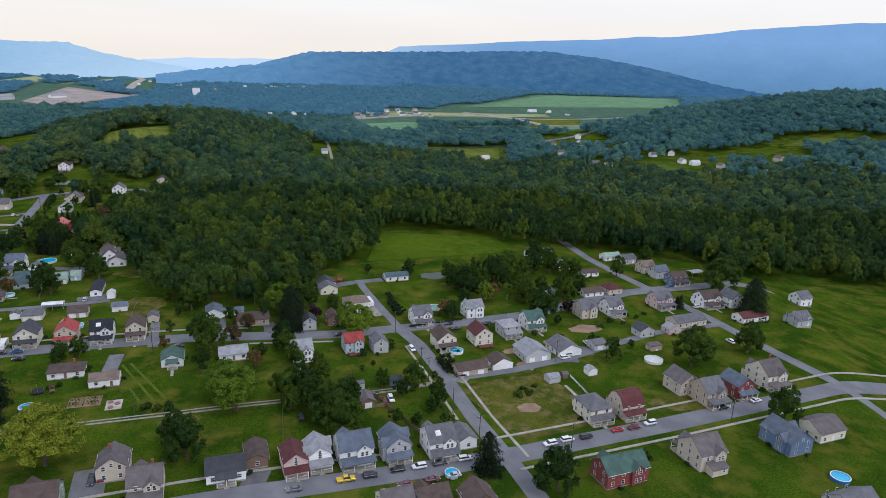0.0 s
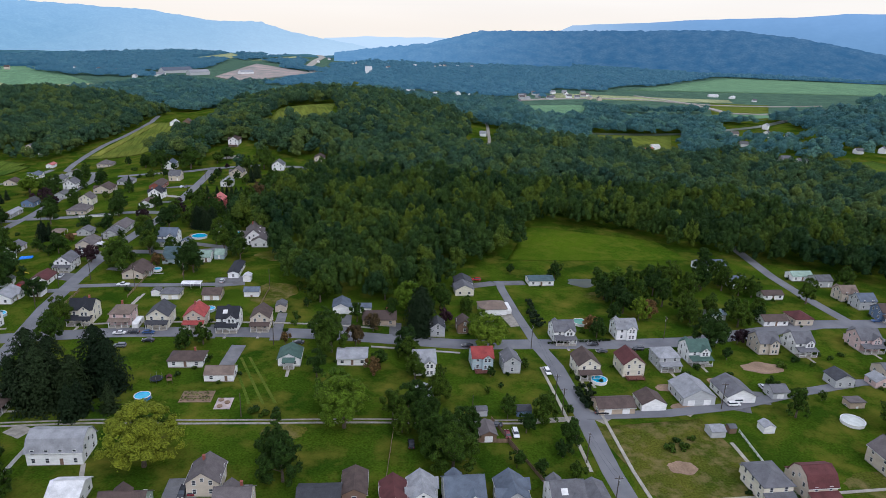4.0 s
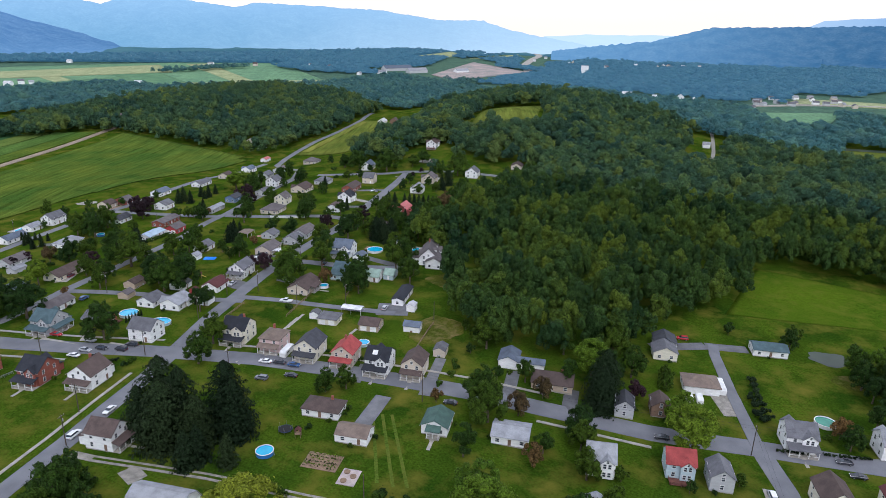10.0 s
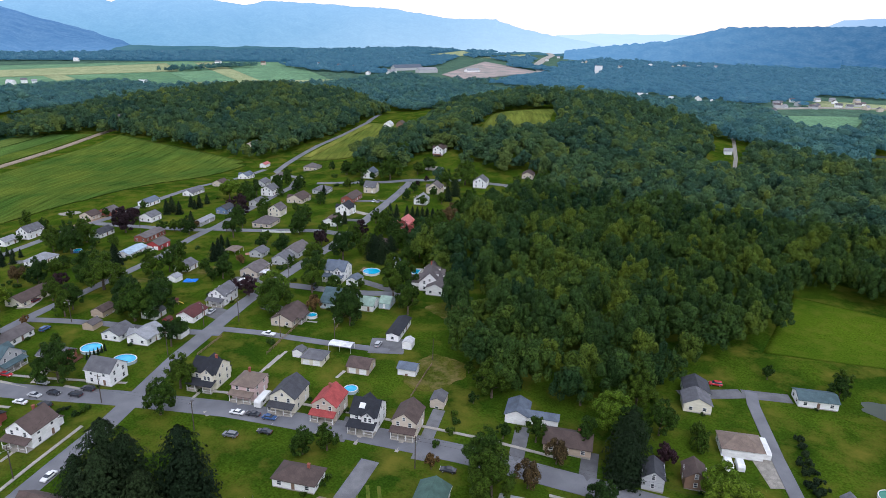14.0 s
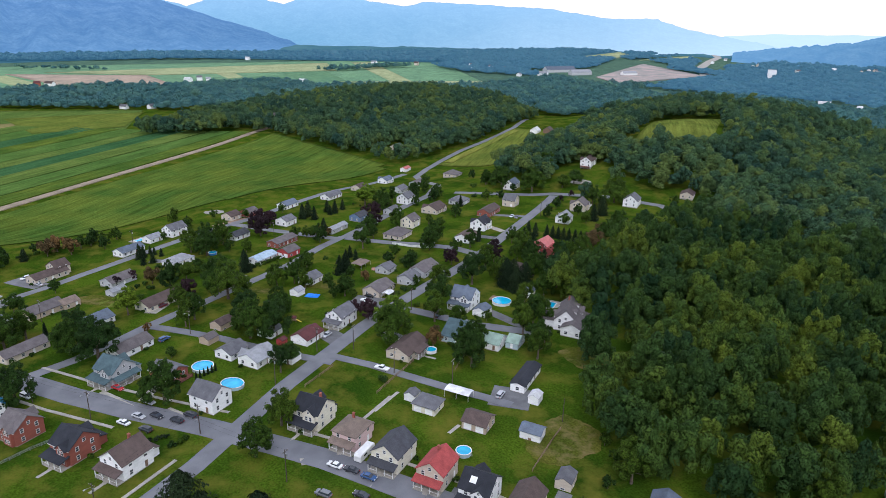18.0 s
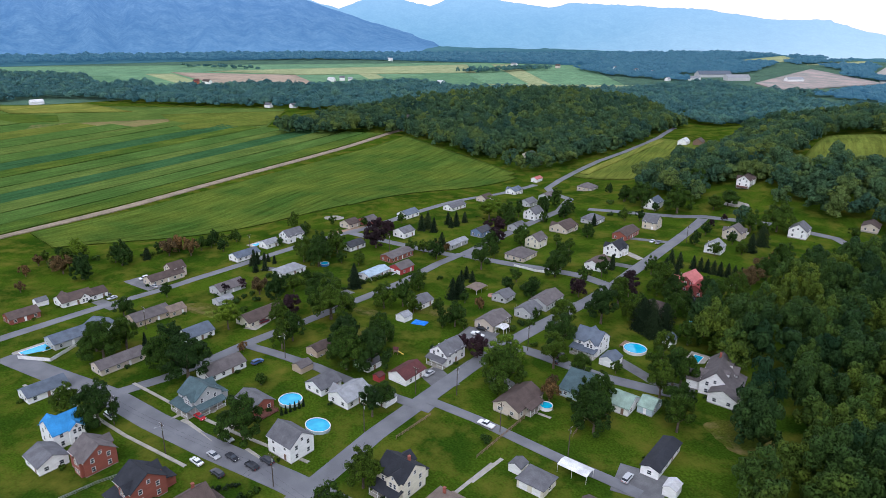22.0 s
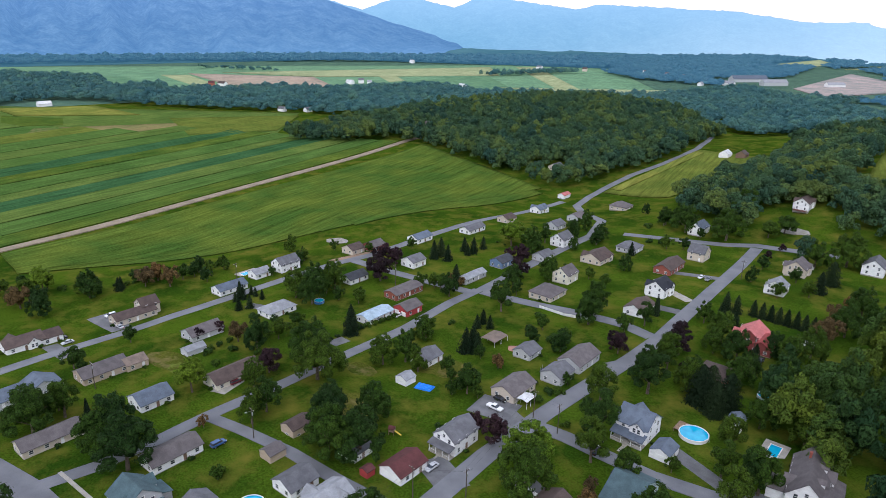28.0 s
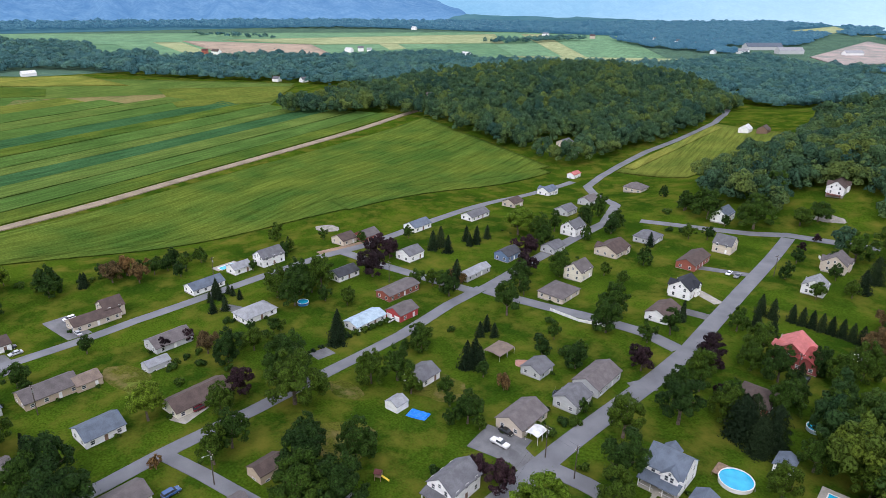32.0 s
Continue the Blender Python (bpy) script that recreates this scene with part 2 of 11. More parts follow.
def lawn(name, cols, s1=0.018, s2=0.16):
    """Grass: broad differences from lot to lot, patches of dry and of lush growth, and a fine grain."""
    m = mat(name, cols[1], cols[0], scale=s1, rough=0.95, bump=0.6, bump_scale=1.6, fine=0.34, spec=0.0)
    n, l = m.node_tree.nodes, m.node_tree.links
    b = n["Principled BSDF"]
    was = b.inputs["Base Color"].links[0].from_socket
    geo = n.new("ShaderNodeNewGeometry")
    no = n.new("ShaderNodeTexNoise")
    no.inputs["Scale"].default_value = s2
    no.inputs["Detail"].default_value = 6
    no.inputs["Roughness"].default_value = 0.62
    l.new(geo.outputs["Position"], no.inputs["Vector"])
    rp = n.new("ShaderNodeValToRGB")
    rp.color_ramp.elements[0].position, rp.color_ramp.elements[1].position = 0.47, 0.72
    l.new(no.outputs[0], rp.inputs[0])
    mx = n.new("ShaderNodeMixRGB")
    l.new(rp.outputs[0], mx.inputs[0])
    l.new(was, mx.inputs[1])
    mx.inputs[2].default_value = (*cols[2], 1)
    l.new(mx.outputs[0], b.inputs["Base Color"])
    return m


M_GRASS = lawn("lawn", ((0.021, 0.047, 0.004), (0.050, 0.084, 0.006), (0.110, 0.108, 0.016)), 0.045, 0.085)
M_ASPH = mat("asphalt", (0.175, 0.178, 0.19), (0.128, 0.13, 0.142), scale=0.12, rough=0.9, bump=0.2, bump_scale=6, fine=0.08)
M_DRIVE = mat("driveway_asphalt", (0.15, 0.15, 0.155), (0.10, 0.10, 0.105), scale=0.25, rough=0.9, fine=0.1, bump_scale=4, per_object=0.15)
M_CONC = mat("concrete", (0.36, 0.335, 0.29), (0.26, 0.245, 0.21), scale=0.4, rough=0.9, fine=0.1, bump_scale=3)
M_GRAVEL = mat("gravel", (0.30, 0.275, 0.24), (0.19, 0.18, 0.15), scale=0.5, rough=0.95, fine=0.25, bump_scale=5, bump=0.4)
M_DIRT = mat("bare_earth", (0.29, 0.20, 0.135), (0.19, 0.13, 0.085), scale=0.15, rough=1, fine=0.2, bump_scale=2, bump=0.4)
M_TRIM = mat("white_trim", (0.74, 0.74, 0.72), rough=0.6)
M_GLASS = mat("window_glass", (0.05, 0.06, 0.075), (0.03, 0.035, 0.045), scale=0.3, rough=0.08, spec=0.6)
M_WOOD = mat("weathered_wood", (0.25, 0.17, 0.11), (0.16, 0.11, 0.075), scale=1.2, rough=0.85, stretch=(1, 1, 0.2), fine=0.15)
M_DECK = mat("red_stained_deck", (0.17, 0.07, 0.05), (0.11, 0.045, 0.035), scale=1.0, rough=0.8)
M_BARK = mat("bark", (0.13, 0.10, 0.075), (0.07, 0.055, 0.04), scale=1.5, rough=0.95, bump=0.6, bump_scale=6)
M_POLE = mat("creosoted_wood", (0.085, 0.065, 0.05), (0.05, 0.04, 0.032), scale=1.0, rough=0.9)
M_METAL = mat("galvanised_metal", (0.45, 0.46, 0.47), rough=0.45, metal=0.8)
M_TYRE = mat("tyre_rubber", (0.02, 0.02, 0.02), rough=0.9)
M_WATER = mat("pool_water", (0.03, 0.42, 0.62), (0.02, 0.33, 0.55), scale=0.4, rough=0.06, spec=0.5)
M_POND = mat("pond_water", (0.055, 0.070, 0.050), (0.035, 0.048, 0.035), scale=0.05, rough=0.35, spec=0.12)
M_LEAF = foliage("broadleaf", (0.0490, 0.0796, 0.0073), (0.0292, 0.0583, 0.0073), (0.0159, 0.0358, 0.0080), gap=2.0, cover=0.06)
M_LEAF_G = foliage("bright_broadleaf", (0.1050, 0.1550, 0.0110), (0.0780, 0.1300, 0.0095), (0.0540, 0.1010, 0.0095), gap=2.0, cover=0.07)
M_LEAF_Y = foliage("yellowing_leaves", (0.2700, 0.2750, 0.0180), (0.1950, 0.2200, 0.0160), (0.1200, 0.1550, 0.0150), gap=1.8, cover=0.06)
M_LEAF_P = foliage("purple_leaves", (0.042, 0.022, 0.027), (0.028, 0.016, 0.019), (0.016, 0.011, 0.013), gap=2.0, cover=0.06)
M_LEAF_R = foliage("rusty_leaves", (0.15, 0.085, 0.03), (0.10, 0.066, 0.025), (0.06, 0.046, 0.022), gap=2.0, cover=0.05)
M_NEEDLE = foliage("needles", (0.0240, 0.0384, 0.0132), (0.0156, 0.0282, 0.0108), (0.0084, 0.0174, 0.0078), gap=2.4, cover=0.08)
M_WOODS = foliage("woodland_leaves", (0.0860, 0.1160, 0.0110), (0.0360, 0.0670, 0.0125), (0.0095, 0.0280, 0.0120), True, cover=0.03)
# Distance haze is mixed into these two leaf colours as blue.
M_WOODS_MID = foliage("hazed_hill_leaves", (0.1130, 0.1480, 0.0280), (0.0560, 0.1020, 0.0400), (0.0240, 0.0610, 0.0440), True, gap=0.9, cover=0.02)
M_WOODS_FAR = foliage("hazed_far_leaves", (0.096, 0.186, 0.135), (0.062, 0.142, 0.132), (0.038, 0.104, 0.118), True, gap=0.6, cover=0.03)
# Farthest woods: haze put into bluish leaf colours and a blue glow.
M_WOODS_BLUE = foliage("haze_glow_leaves", (0.070, 0.140, 0.135), (0.052, 0.114, 0.120), (0.038, 0.092, 0.108), True, gap=0.5, cover=0.04)
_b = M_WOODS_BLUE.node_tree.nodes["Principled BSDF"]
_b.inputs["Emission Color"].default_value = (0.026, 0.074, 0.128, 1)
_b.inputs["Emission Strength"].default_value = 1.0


def crop(name, c1, c2, rough=1.0):
    """Crops: broad patches, and long uneven rows that run beside the field track."""
    m = mat(name, c1, c2, scale=0.03, rough=0.95, bump=0.8, bump_scale=0.9, fine=0.26, spec=0.0)
    n, l = m.node_tree.nodes, m.node_tree.links
    b = n["Principled BSDF"]
    was = b.inputs["Base Color"].links[0].from_socket
    geo = n.new("ShaderNodeNewGeometry")
    turn = n.new("ShaderNodeMapping")
    turn.inputs["Rotation"].default_value = (0, 0, radians(-24.4))
    squash = n.new("ShaderNodeMapping")
    squash.inputs["Scale"].default_value = (0.34, 0.018, 0.1)
    l.new(geo.outputs["Position"], turn.inputs[0])
    l.new(turn.outputs[0], squash.inputs[0])
    rows = n.new("ShaderNodeTexNoise")
    rows.inputs["Scale"].default_value = 1.0
    rows.inputs["Detail"].default_value = 4
    rows.inputs["Roughness"].default_value = 0.65
    l.new(squash.outputs[0], rows.inputs["Vector"])
    mr = n.new("ShaderNodeMapRange")
    mr.inputs["From Min"].default_value, mr.inputs["From Max"].default_value = 0.32, 0.68
    mr.inputs["To Min"].default_value, mr.inputs["To Max"].default_value = 0.66, 1.30
    l.new(rows.outputs[0], mr.inputs[0])
    mx = n.new("ShaderNodeVectorMath")
    mx.operation = "SCALE"
    l.new(was, mx.inputs[0])
    l.new(mr.outputs[0], mx.inputs["Scale"])
    l.new(mx.outputs[0], b.inputs["Base Color"])
    return m


M_CORN = crop("corn_leaves", (0.076, 0.130, 0.028), (0.054, 0.104, 0.022))
M_SOY = crop("soy_leaves", (0.088, 0.120, 0.018), (0.046, 0.088, 0.015))
M_DARKCROP = crop("dark_crop", (0.042, 0.100, 0.036), (0.032, 0.080, 0.028))
M_HAY = crop("ripe_hay", (0.125, 0.145, 0.026), (0.085, 0.115, 0.020))
M_GOLD = crop("yellowing_crop", (0.20, 0.20, 0.04), (0.13, 0.155, 0.03))
M_STUBBLE = crop("pale_stubble", (0.22, 0.20, 0.10), (0.15, 0.16, 0.07))
# Far green, dark and meadow colours include a bluish share of haze.
M_FARGREEN = crop("hazed_green_field", (0.155, 0.265, 0.145), (0.12, 0.215, 0.125))
M_FARDARK = crop("hazed_dark_field", (0.13, 0.23, 0.12), (0.10, 0.19, 0.11))
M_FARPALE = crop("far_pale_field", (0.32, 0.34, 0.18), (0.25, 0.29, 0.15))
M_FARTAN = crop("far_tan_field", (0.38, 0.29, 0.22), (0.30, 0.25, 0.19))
M_FARLAND = crop("hazed_meadow_land", (0.085, 0.145, 0.095), (0.06, 0.11, 0.08))
# Valley floor with its haze painted on as blue emission.
M_HAZE_FLOOR = haze_mat("hazy_valley_floor", (0.06, 0.11, 0.10), (0.035, 0.075, 0.075), (0.045, 0.110, 0.165), 0.008)


# ---- building helpers ----


def part(name, bm, material, parent, label=""):
    """Links a bmesh as one mesh object under a thing or a part."""
    me = bpy.data.meshes.new(name)
    bm.to_mesh(me)
    bm.free()
    return piece(name, me, material, parent, label)


def piece(name, me, material, parent, label=""):
    if material and not me.materials:
        me.materials.append(material)
    ob = new(name, me)
    ob.parent = parent
    if label:
        tagged(ob, label)
    return ob


def thing(name, x, y, z=None, rot=0.0, label="", category="", group="", kind=""):
    e = new(name)
    e.empty_display_size = 0.5
    e.matrix_basis = pose(x, y, ground(x, y) if z is None else z, 0, 0, rot)
    return tagged(e, label, category, group, kind)


def box(bm, x0, y0, z0, x1, y1, z1):
    v = [bm.verts.new((x, y, z)) for z in (z0, z1) for x, y in ((x0, y0), (x1, y0), (x1, y1), (x0, y1))]
    for f in ((3, 2, 1, 0), (4, 5, 6, 7), (0, 1, 5, 4), (1, 2, 6, 5), (2, 3, 7, 6), (3, 0, 4, 7)):
        bm.faces.new([v[i] for i in f])
    return v


def prism(bm, outline, a, b, axis="x"):
    """An outline of (across, up) points drawn out along x or y from a to b."""
    def at(s, p):
        return (s, p[0], p[1]) if axis == "x" else (p[0], s, p[1])
    n = len(outline)
    va, vb = [bm.verts.new(at(a, p)) for p in outline], [bm.verts.new(at(b, p)) for p in outline]
    bm.faces.new(va)
    bm.faces.new(vb[::-1])
    for i in range(n):
        bm.faces.new((va[i], vb[i], vb[(i + 1) % n], va[(i + 1) % n]))
    bmesh.ops.recalc_face_normals(bm, faces=bm.faces)


def tube(bm, p, q, r0, r1, sides=8):
    p, q = Vector(p), Vector(q)
    side = (q - p).orthogonal().normalized()
    up = (q - p).normalized().cross(side)
    ring = [side * math.cos(2 * math.pi * i / sides) + up * math.sin(2 * math.pi * i / sides) for i in range(sides)]
    a, b = [bm.verts.new(p + r0 * d) for d in ring], [bm.verts.new(q + r1 * d) for d in ring]
    for i in range(sides):
        bm.faces.new((a[i], a[(i + 1) % sides], b[(i + 1) % sides], b[i]))
    bm.faces.new(a[::-1])
    bm.faces.new(b)


def disc(bm, x, y, z, r, sides=24, ry=None):
    bm.faces.new([bm.verts.new((x + r * math.cos(2 * math.pi * i / sides), y + (ry or r) * math.sin(2 * math.pi * i / sides), z)) for i in range(sides)])


def soup(name, verts, faces, material, smooth=False):
    """One mesh from numpy arrays of triangles or quads."""
    me = bpy.data.meshes.new(name)
    k = faces.shape[1]
    me.vertices.add(len(verts))
    me.vertices.foreach_set("co", np.ascontiguousarray(verts, dtype=np.float32).ravel())
    me.loops.add(faces.size)
    me.loops.foreach_set("vertex_index", np.ascontiguousarray(faces, dtype=np.int32).ravel())
    me.polygons.add(len(faces))
    me.polygons.foreach_set("loop_start", np.arange(0, faces.size, k, dtype=np.int32))
    me.polygons.foreach_set("loop_total", np.full(len(faces), k, dtype=np.int32))
    me.update(calc_edges=True)
    if smooth:
        me.polygons.foreach_set("use_smooth", np.ones(len(faces), dtype=bool))
    me.materials.append(material)
    return me


# ---- the lie of the land ----
LAND = np.array([
    (-87.5, 204.6, 2.03), (-113.9, 212.4, 3.12), (-115.5, 256.1, 3.12), (-123.3, 292.1, 3.75), (-148.4, 360.8, 2.5), (-195.2, 231.1, 0.78), (6.2, 356, -3.59), (3.2, 279.5, -2.34),
    (31.2, 187.4, -2.34), (140.5, 312.3, -3.12), (-243.6, 417, 0.78), (-326.3, 395, -7.49), (-224.8, 356, 1.56), (-277.9, 253, 0.46), (-393.6, 245.2, -14.05), (-348.2, 228, -5.47),
    (-299.9, 573.2, -8.59), (-292.1, 627.8, 0.78), (-470.1, 595, -21.86), (-490.3, 577.8, -24.2), (-707.4, 604.4, -15.62), (-342, 407.6, -9.37), (-323.3, 357.6, -6.56), (-234.2, 571.6, -1.56), (-515.3, 312.3, -23.42)])
# hills: middle, height and spread
HILLS = ((-296.7, 999.4, 40.6, 203, 203), (-275, 772, 30, 110, 110), (-702.7, 874.5, 25, 187.4, 171.8), (-600, 985, -20, 95, 170), (874.5, 1124.4, 96.9, 406, 406))


def heights(x, y):
    x, y = np.asarray(x, float), np.asarray(y, float)
    num, den = np.zeros_like(x), np.zeros_like(x)
    for px, py, pz in LAND:
        w = ((px - x) ** 2 + (py - y) ** 2 + 2195.0) ** -1.5
        num, den = num + w * pz, den + w
    far = np.maximum(0, np.hypot(x + 156, y - 344) - 359)
    wf = 4.03e-9 * far ** 1.5
    z = (num - 20.3 * wf) / (den + wf)
    for hx, hy, hz, sx, sy in HILLS:
        z = z + hz * np.exp(-((x - hx) / sx) ** 2 - ((y - hy) / sy) ** 2)
    return z


def ground(x, y):
    return float(heights(np.array([x]), np.array([y]))[0])


def drape(name, pts, width, material, lift, label="", parent=None, kind="structure", thick=0.05, step=3.0):
    """A strip of the given width laid over the land along a line of points."""
    line = [Vector((a, b, 0)) for a, b in pts]
    samples = []
    for p, q in zip(line, line[1:]):
        n = max(1, int((q - p).length / step))
        samples += [p.lerp(q, i / n) for i in range(n)]
    samples.append(line[-1])
    bm = bmesh.new()
    rows = []
    for i, p in enumerate(samples):
        a, b = samples[max(0, i - 2)], samples[min(len(samples) - 1, i + 2)]
        side = Vector((-(b - a).y, (b - a).x, 0)).normalized() * width / 2
        row = []
        for s, dz in ((1, -thick), (1, lift), (0, lift + 0.03), (-1, lift), (-1, -thick)):
            v = p + side * s
            row.append(bm.verts.new((v.x, v.y, ground(v.x, v.y) + dz)))
        rows.append(row)
    for r, s in zip(rows, rows[1:]):
        for k in range(4):
            bm.faces.new((r[k], s[k], s[k + 1], r[k + 1]))
    bmesh.ops.recalc_face_normals(bm, faces=bm.faces)
    ob = part(name, bm, material, parent)
    return tagged(ob, label, "", "", kind)


def field(name, corners, material, lift, label, n=14, kind="structure", rough=0.0, category=""):
    """A four-cornered piece of ground or crop, draped over the land, with sides down to it."""
    a, b, c, d = [np.array(p, float) for p in corners]
    u = np.linspace(0, 1, n + 1)
    U, V = np.meshgrid(u, u, indexing="ij")
    P = ((1 - U) * (1 - V))[..., None] * a + (U * (1 - V))[..., None] * b + (U * V)[..., None] * c + ((1 - U) * V)[..., None] * d
    z = heights(P[..., 0], P[..., 1]) + lift
    if rough:
        z = z + np.random.uniform(-rough, rough, z.shape)
    edge = np.zeros_like(z, bool)
    edge[0], edge[-1], edge[:, 0], edge[:, -1] = True, True, True, True
    low = heights(P[..., 0], P[..., 1]) - 0.4
    N = n + 1
    verts = np.concatenate([np.stack([P[..., 0].ravel(), P[..., 1].ravel(), z.ravel()], 1), np.stack([P[..., 0].ravel(), P[..., 1].ravel(), low.ravel()], 1)])
    idx = np.arange(N * N).reshape(N, N)
    quads = [np.stack([idx[:-1, :-1], idx[1:, :-1], idx[1:, 1:], idx[:-1, 1:]], -1).reshape(-1, 4)]
    for e in (idx[0], idx[-1], idx[:, 0], idx[:, -1]):
        quads.append(np.stack([e[:-1], e[1:], e[1:] + N * N, e[:-1] + N * N], -1))
    ob = new(name, soup(name, verts, np.concatenate(quads), material))
    return tagged(ob, label, category, "", kind)


# ---- ground, one sheet to the horizon ----


def spaced(lo, hi, fine, reach):
    core = list(np.arange(lo, hi + fine / 2, fine))
    out, step = [], fine
    a, b = lo, hi
    while b < reach or a > -reach:
        step *= 1.17
        a, b = a - step, b + step
        core = [a] + core + [b]
    return np.array(core)


def build_ground():
    xs, ys = spaced(-660, 370, 6, 5200), spaced(90, 740, 6, 5400)
    X, Y = np.meshgrid(xs, ys, indexing="ij")
    Z = heights(X, Y)
    idx = np.arange(X.size).reshape(X.shape)
    quads = np.stack([idx[:-1, :-1], idx[1:, :-1], idx[1:, 1:], idx[:-1, 1:]], -1).reshape(-1, 4)
    me = soup("ground", np.stack([X.ravel(), Y.ravel(), Z.ravel()], 1), quads, M_GRASS, True)
    # far faces of the sheet use the land colour with haze painted in
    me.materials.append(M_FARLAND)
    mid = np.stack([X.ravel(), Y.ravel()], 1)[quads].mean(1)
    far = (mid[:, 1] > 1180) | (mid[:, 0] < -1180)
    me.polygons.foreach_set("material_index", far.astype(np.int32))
    return tagged(new("ground", me), "gently rolling green lawns and meadows of the valley floor", "ground", "", "structure")


build_ground()

# ---- mountains round the valley: (degrees left of +y, elevation of the crest) ----


def range_of_hills(name, crest, r0, r1, r2, material, label, spur, seed):
    az = np.radians(np.linspace(crest[0][0], crest[-1][0], 260))
    t = np.linspace(0, 1, 34)
    A, T = np.meshgrid(az, t, indexing="ij")
    el = np.interp(np.degrees(A), [c[0] for c in crest], [c[1] for c in crest])
    base, top = np.full_like(A, r0), np.full_like(A, r1)
    top_z = 122 + top * np.tan(np.radians(el))
    R = np.where(T < 0.8, base + (top - base) * T / 0.8, top + (r2 - top) * (T - 0.8) / 0.2)
    rise = np.where(T < 0.8, (T / 0.8) ** 1.35, 1 - ((T - 0.8) / 0.2) ** 2 * 0.5)
    bumps = np.zeros_like(A)
    for i in range(A.shape[0]):
        for j in range(A.shape[1]):
            p = Vector((A[i, j] * spur, R[i, j] / 900.0, seed))
            bumps[i, j] = noise.fractal(p, 1.0, 2.0, 4)
    amp = np.sin(np.pi * np.clip(T / 0.8, 0, 1)) * 0.22 * (top_z + 32)
    Z = -32 + (top_z + 32) * rise + bumps * amp + np.where(T > 0.5, noise_row(A, seed) * 5, 0)
    X, Y = -49 - np.sin(A) * R, 110 + np.cos(A) * R
    idx = np.arange(A.size).reshape(A.shape)
    quads = np.stack([idx[:-1, :-1], idx[1:, :-1], idx[1:, 1:], idx[:-1, 1:]], -1).reshape(-1, 4)
    me = soup(name, np.stack([X.ravel(), Y.ravel(), Z.ravel()], 1), quads, material, True)
    return tagged(new(name, me), label, "mountain", "", "structure")


def noise_row(A, seed):
    return np.vectorize(lambda a: noise.fractal(Vector((a * 160, seed, 0)), 1.0, 2.0, 3))(A)


# Each range gets its blue haze from emission, not from air in between.
M_MT_NEAR = haze_mat("near_mountain_haze", (0.060, 0.090, 0.100), (0.024, 0.042, 0.054), (0.108, 0.225, 0.445), 0.02, pale=((-2600, -1200), (0.22, 0.40, 0.62)))
M_MT_MID = haze_mat("mid_mountain_haze", (0.05, 0.07, 0.07), (0.03, 0.045, 0.05), (0.300, 0.515, 0.730), 0.016, foot=0.7, pale=((-2600, -500), (0.62, 0.77, 0.84)))
M_MT_FAR = haze_mat("far_mountain_haze", (0.05, 0.07, 0.08), (0.04, 0.055, 0.06), (0.180, 0.350, 0.590), 0.006, foot=0.6, pale=((900, -700), (0.62, 0.76, 0.84)))
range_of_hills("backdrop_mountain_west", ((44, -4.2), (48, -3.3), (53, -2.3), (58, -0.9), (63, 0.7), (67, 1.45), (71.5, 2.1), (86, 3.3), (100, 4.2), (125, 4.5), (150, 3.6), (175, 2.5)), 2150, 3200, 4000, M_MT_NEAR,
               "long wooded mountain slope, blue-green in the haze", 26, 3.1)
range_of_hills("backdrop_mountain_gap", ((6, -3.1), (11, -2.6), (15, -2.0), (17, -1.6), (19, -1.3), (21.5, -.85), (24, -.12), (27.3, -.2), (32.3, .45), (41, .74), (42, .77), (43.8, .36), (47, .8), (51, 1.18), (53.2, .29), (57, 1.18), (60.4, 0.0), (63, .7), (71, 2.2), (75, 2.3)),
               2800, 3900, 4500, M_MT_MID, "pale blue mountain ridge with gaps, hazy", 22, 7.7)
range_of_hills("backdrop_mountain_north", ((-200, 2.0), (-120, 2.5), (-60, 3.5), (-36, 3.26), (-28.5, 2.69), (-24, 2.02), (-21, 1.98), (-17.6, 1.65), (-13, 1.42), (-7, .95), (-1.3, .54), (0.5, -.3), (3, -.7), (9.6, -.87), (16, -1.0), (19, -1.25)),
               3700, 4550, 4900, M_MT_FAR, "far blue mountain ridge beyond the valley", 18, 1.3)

# The nearer hills carry painted haze in their emission too.
M_HILL_MID = haze_mat("hazy_hill_woods", (0.040, 0.060, 0.060), (0.012, 0.028, 0.034), (0.048, 0.130, 0.262), 0.02, foot=0.8, pale=((300, -900), (0.14, 0.29, 0.46)))
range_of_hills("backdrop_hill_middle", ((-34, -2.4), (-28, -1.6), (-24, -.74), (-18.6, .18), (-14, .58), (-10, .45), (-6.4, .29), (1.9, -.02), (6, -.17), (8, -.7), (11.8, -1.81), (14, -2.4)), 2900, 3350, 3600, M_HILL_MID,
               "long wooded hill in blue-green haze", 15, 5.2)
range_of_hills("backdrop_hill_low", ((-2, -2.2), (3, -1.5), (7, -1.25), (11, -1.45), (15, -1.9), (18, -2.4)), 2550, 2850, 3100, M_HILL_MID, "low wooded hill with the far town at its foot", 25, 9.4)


M_TRACK = mat("pale_field_earth", (0.27, 0.215, 0.15), (0.19, 0.155, 0.105), scale=0.1, rough=1, fine=0.2, bump_scale=1.5)
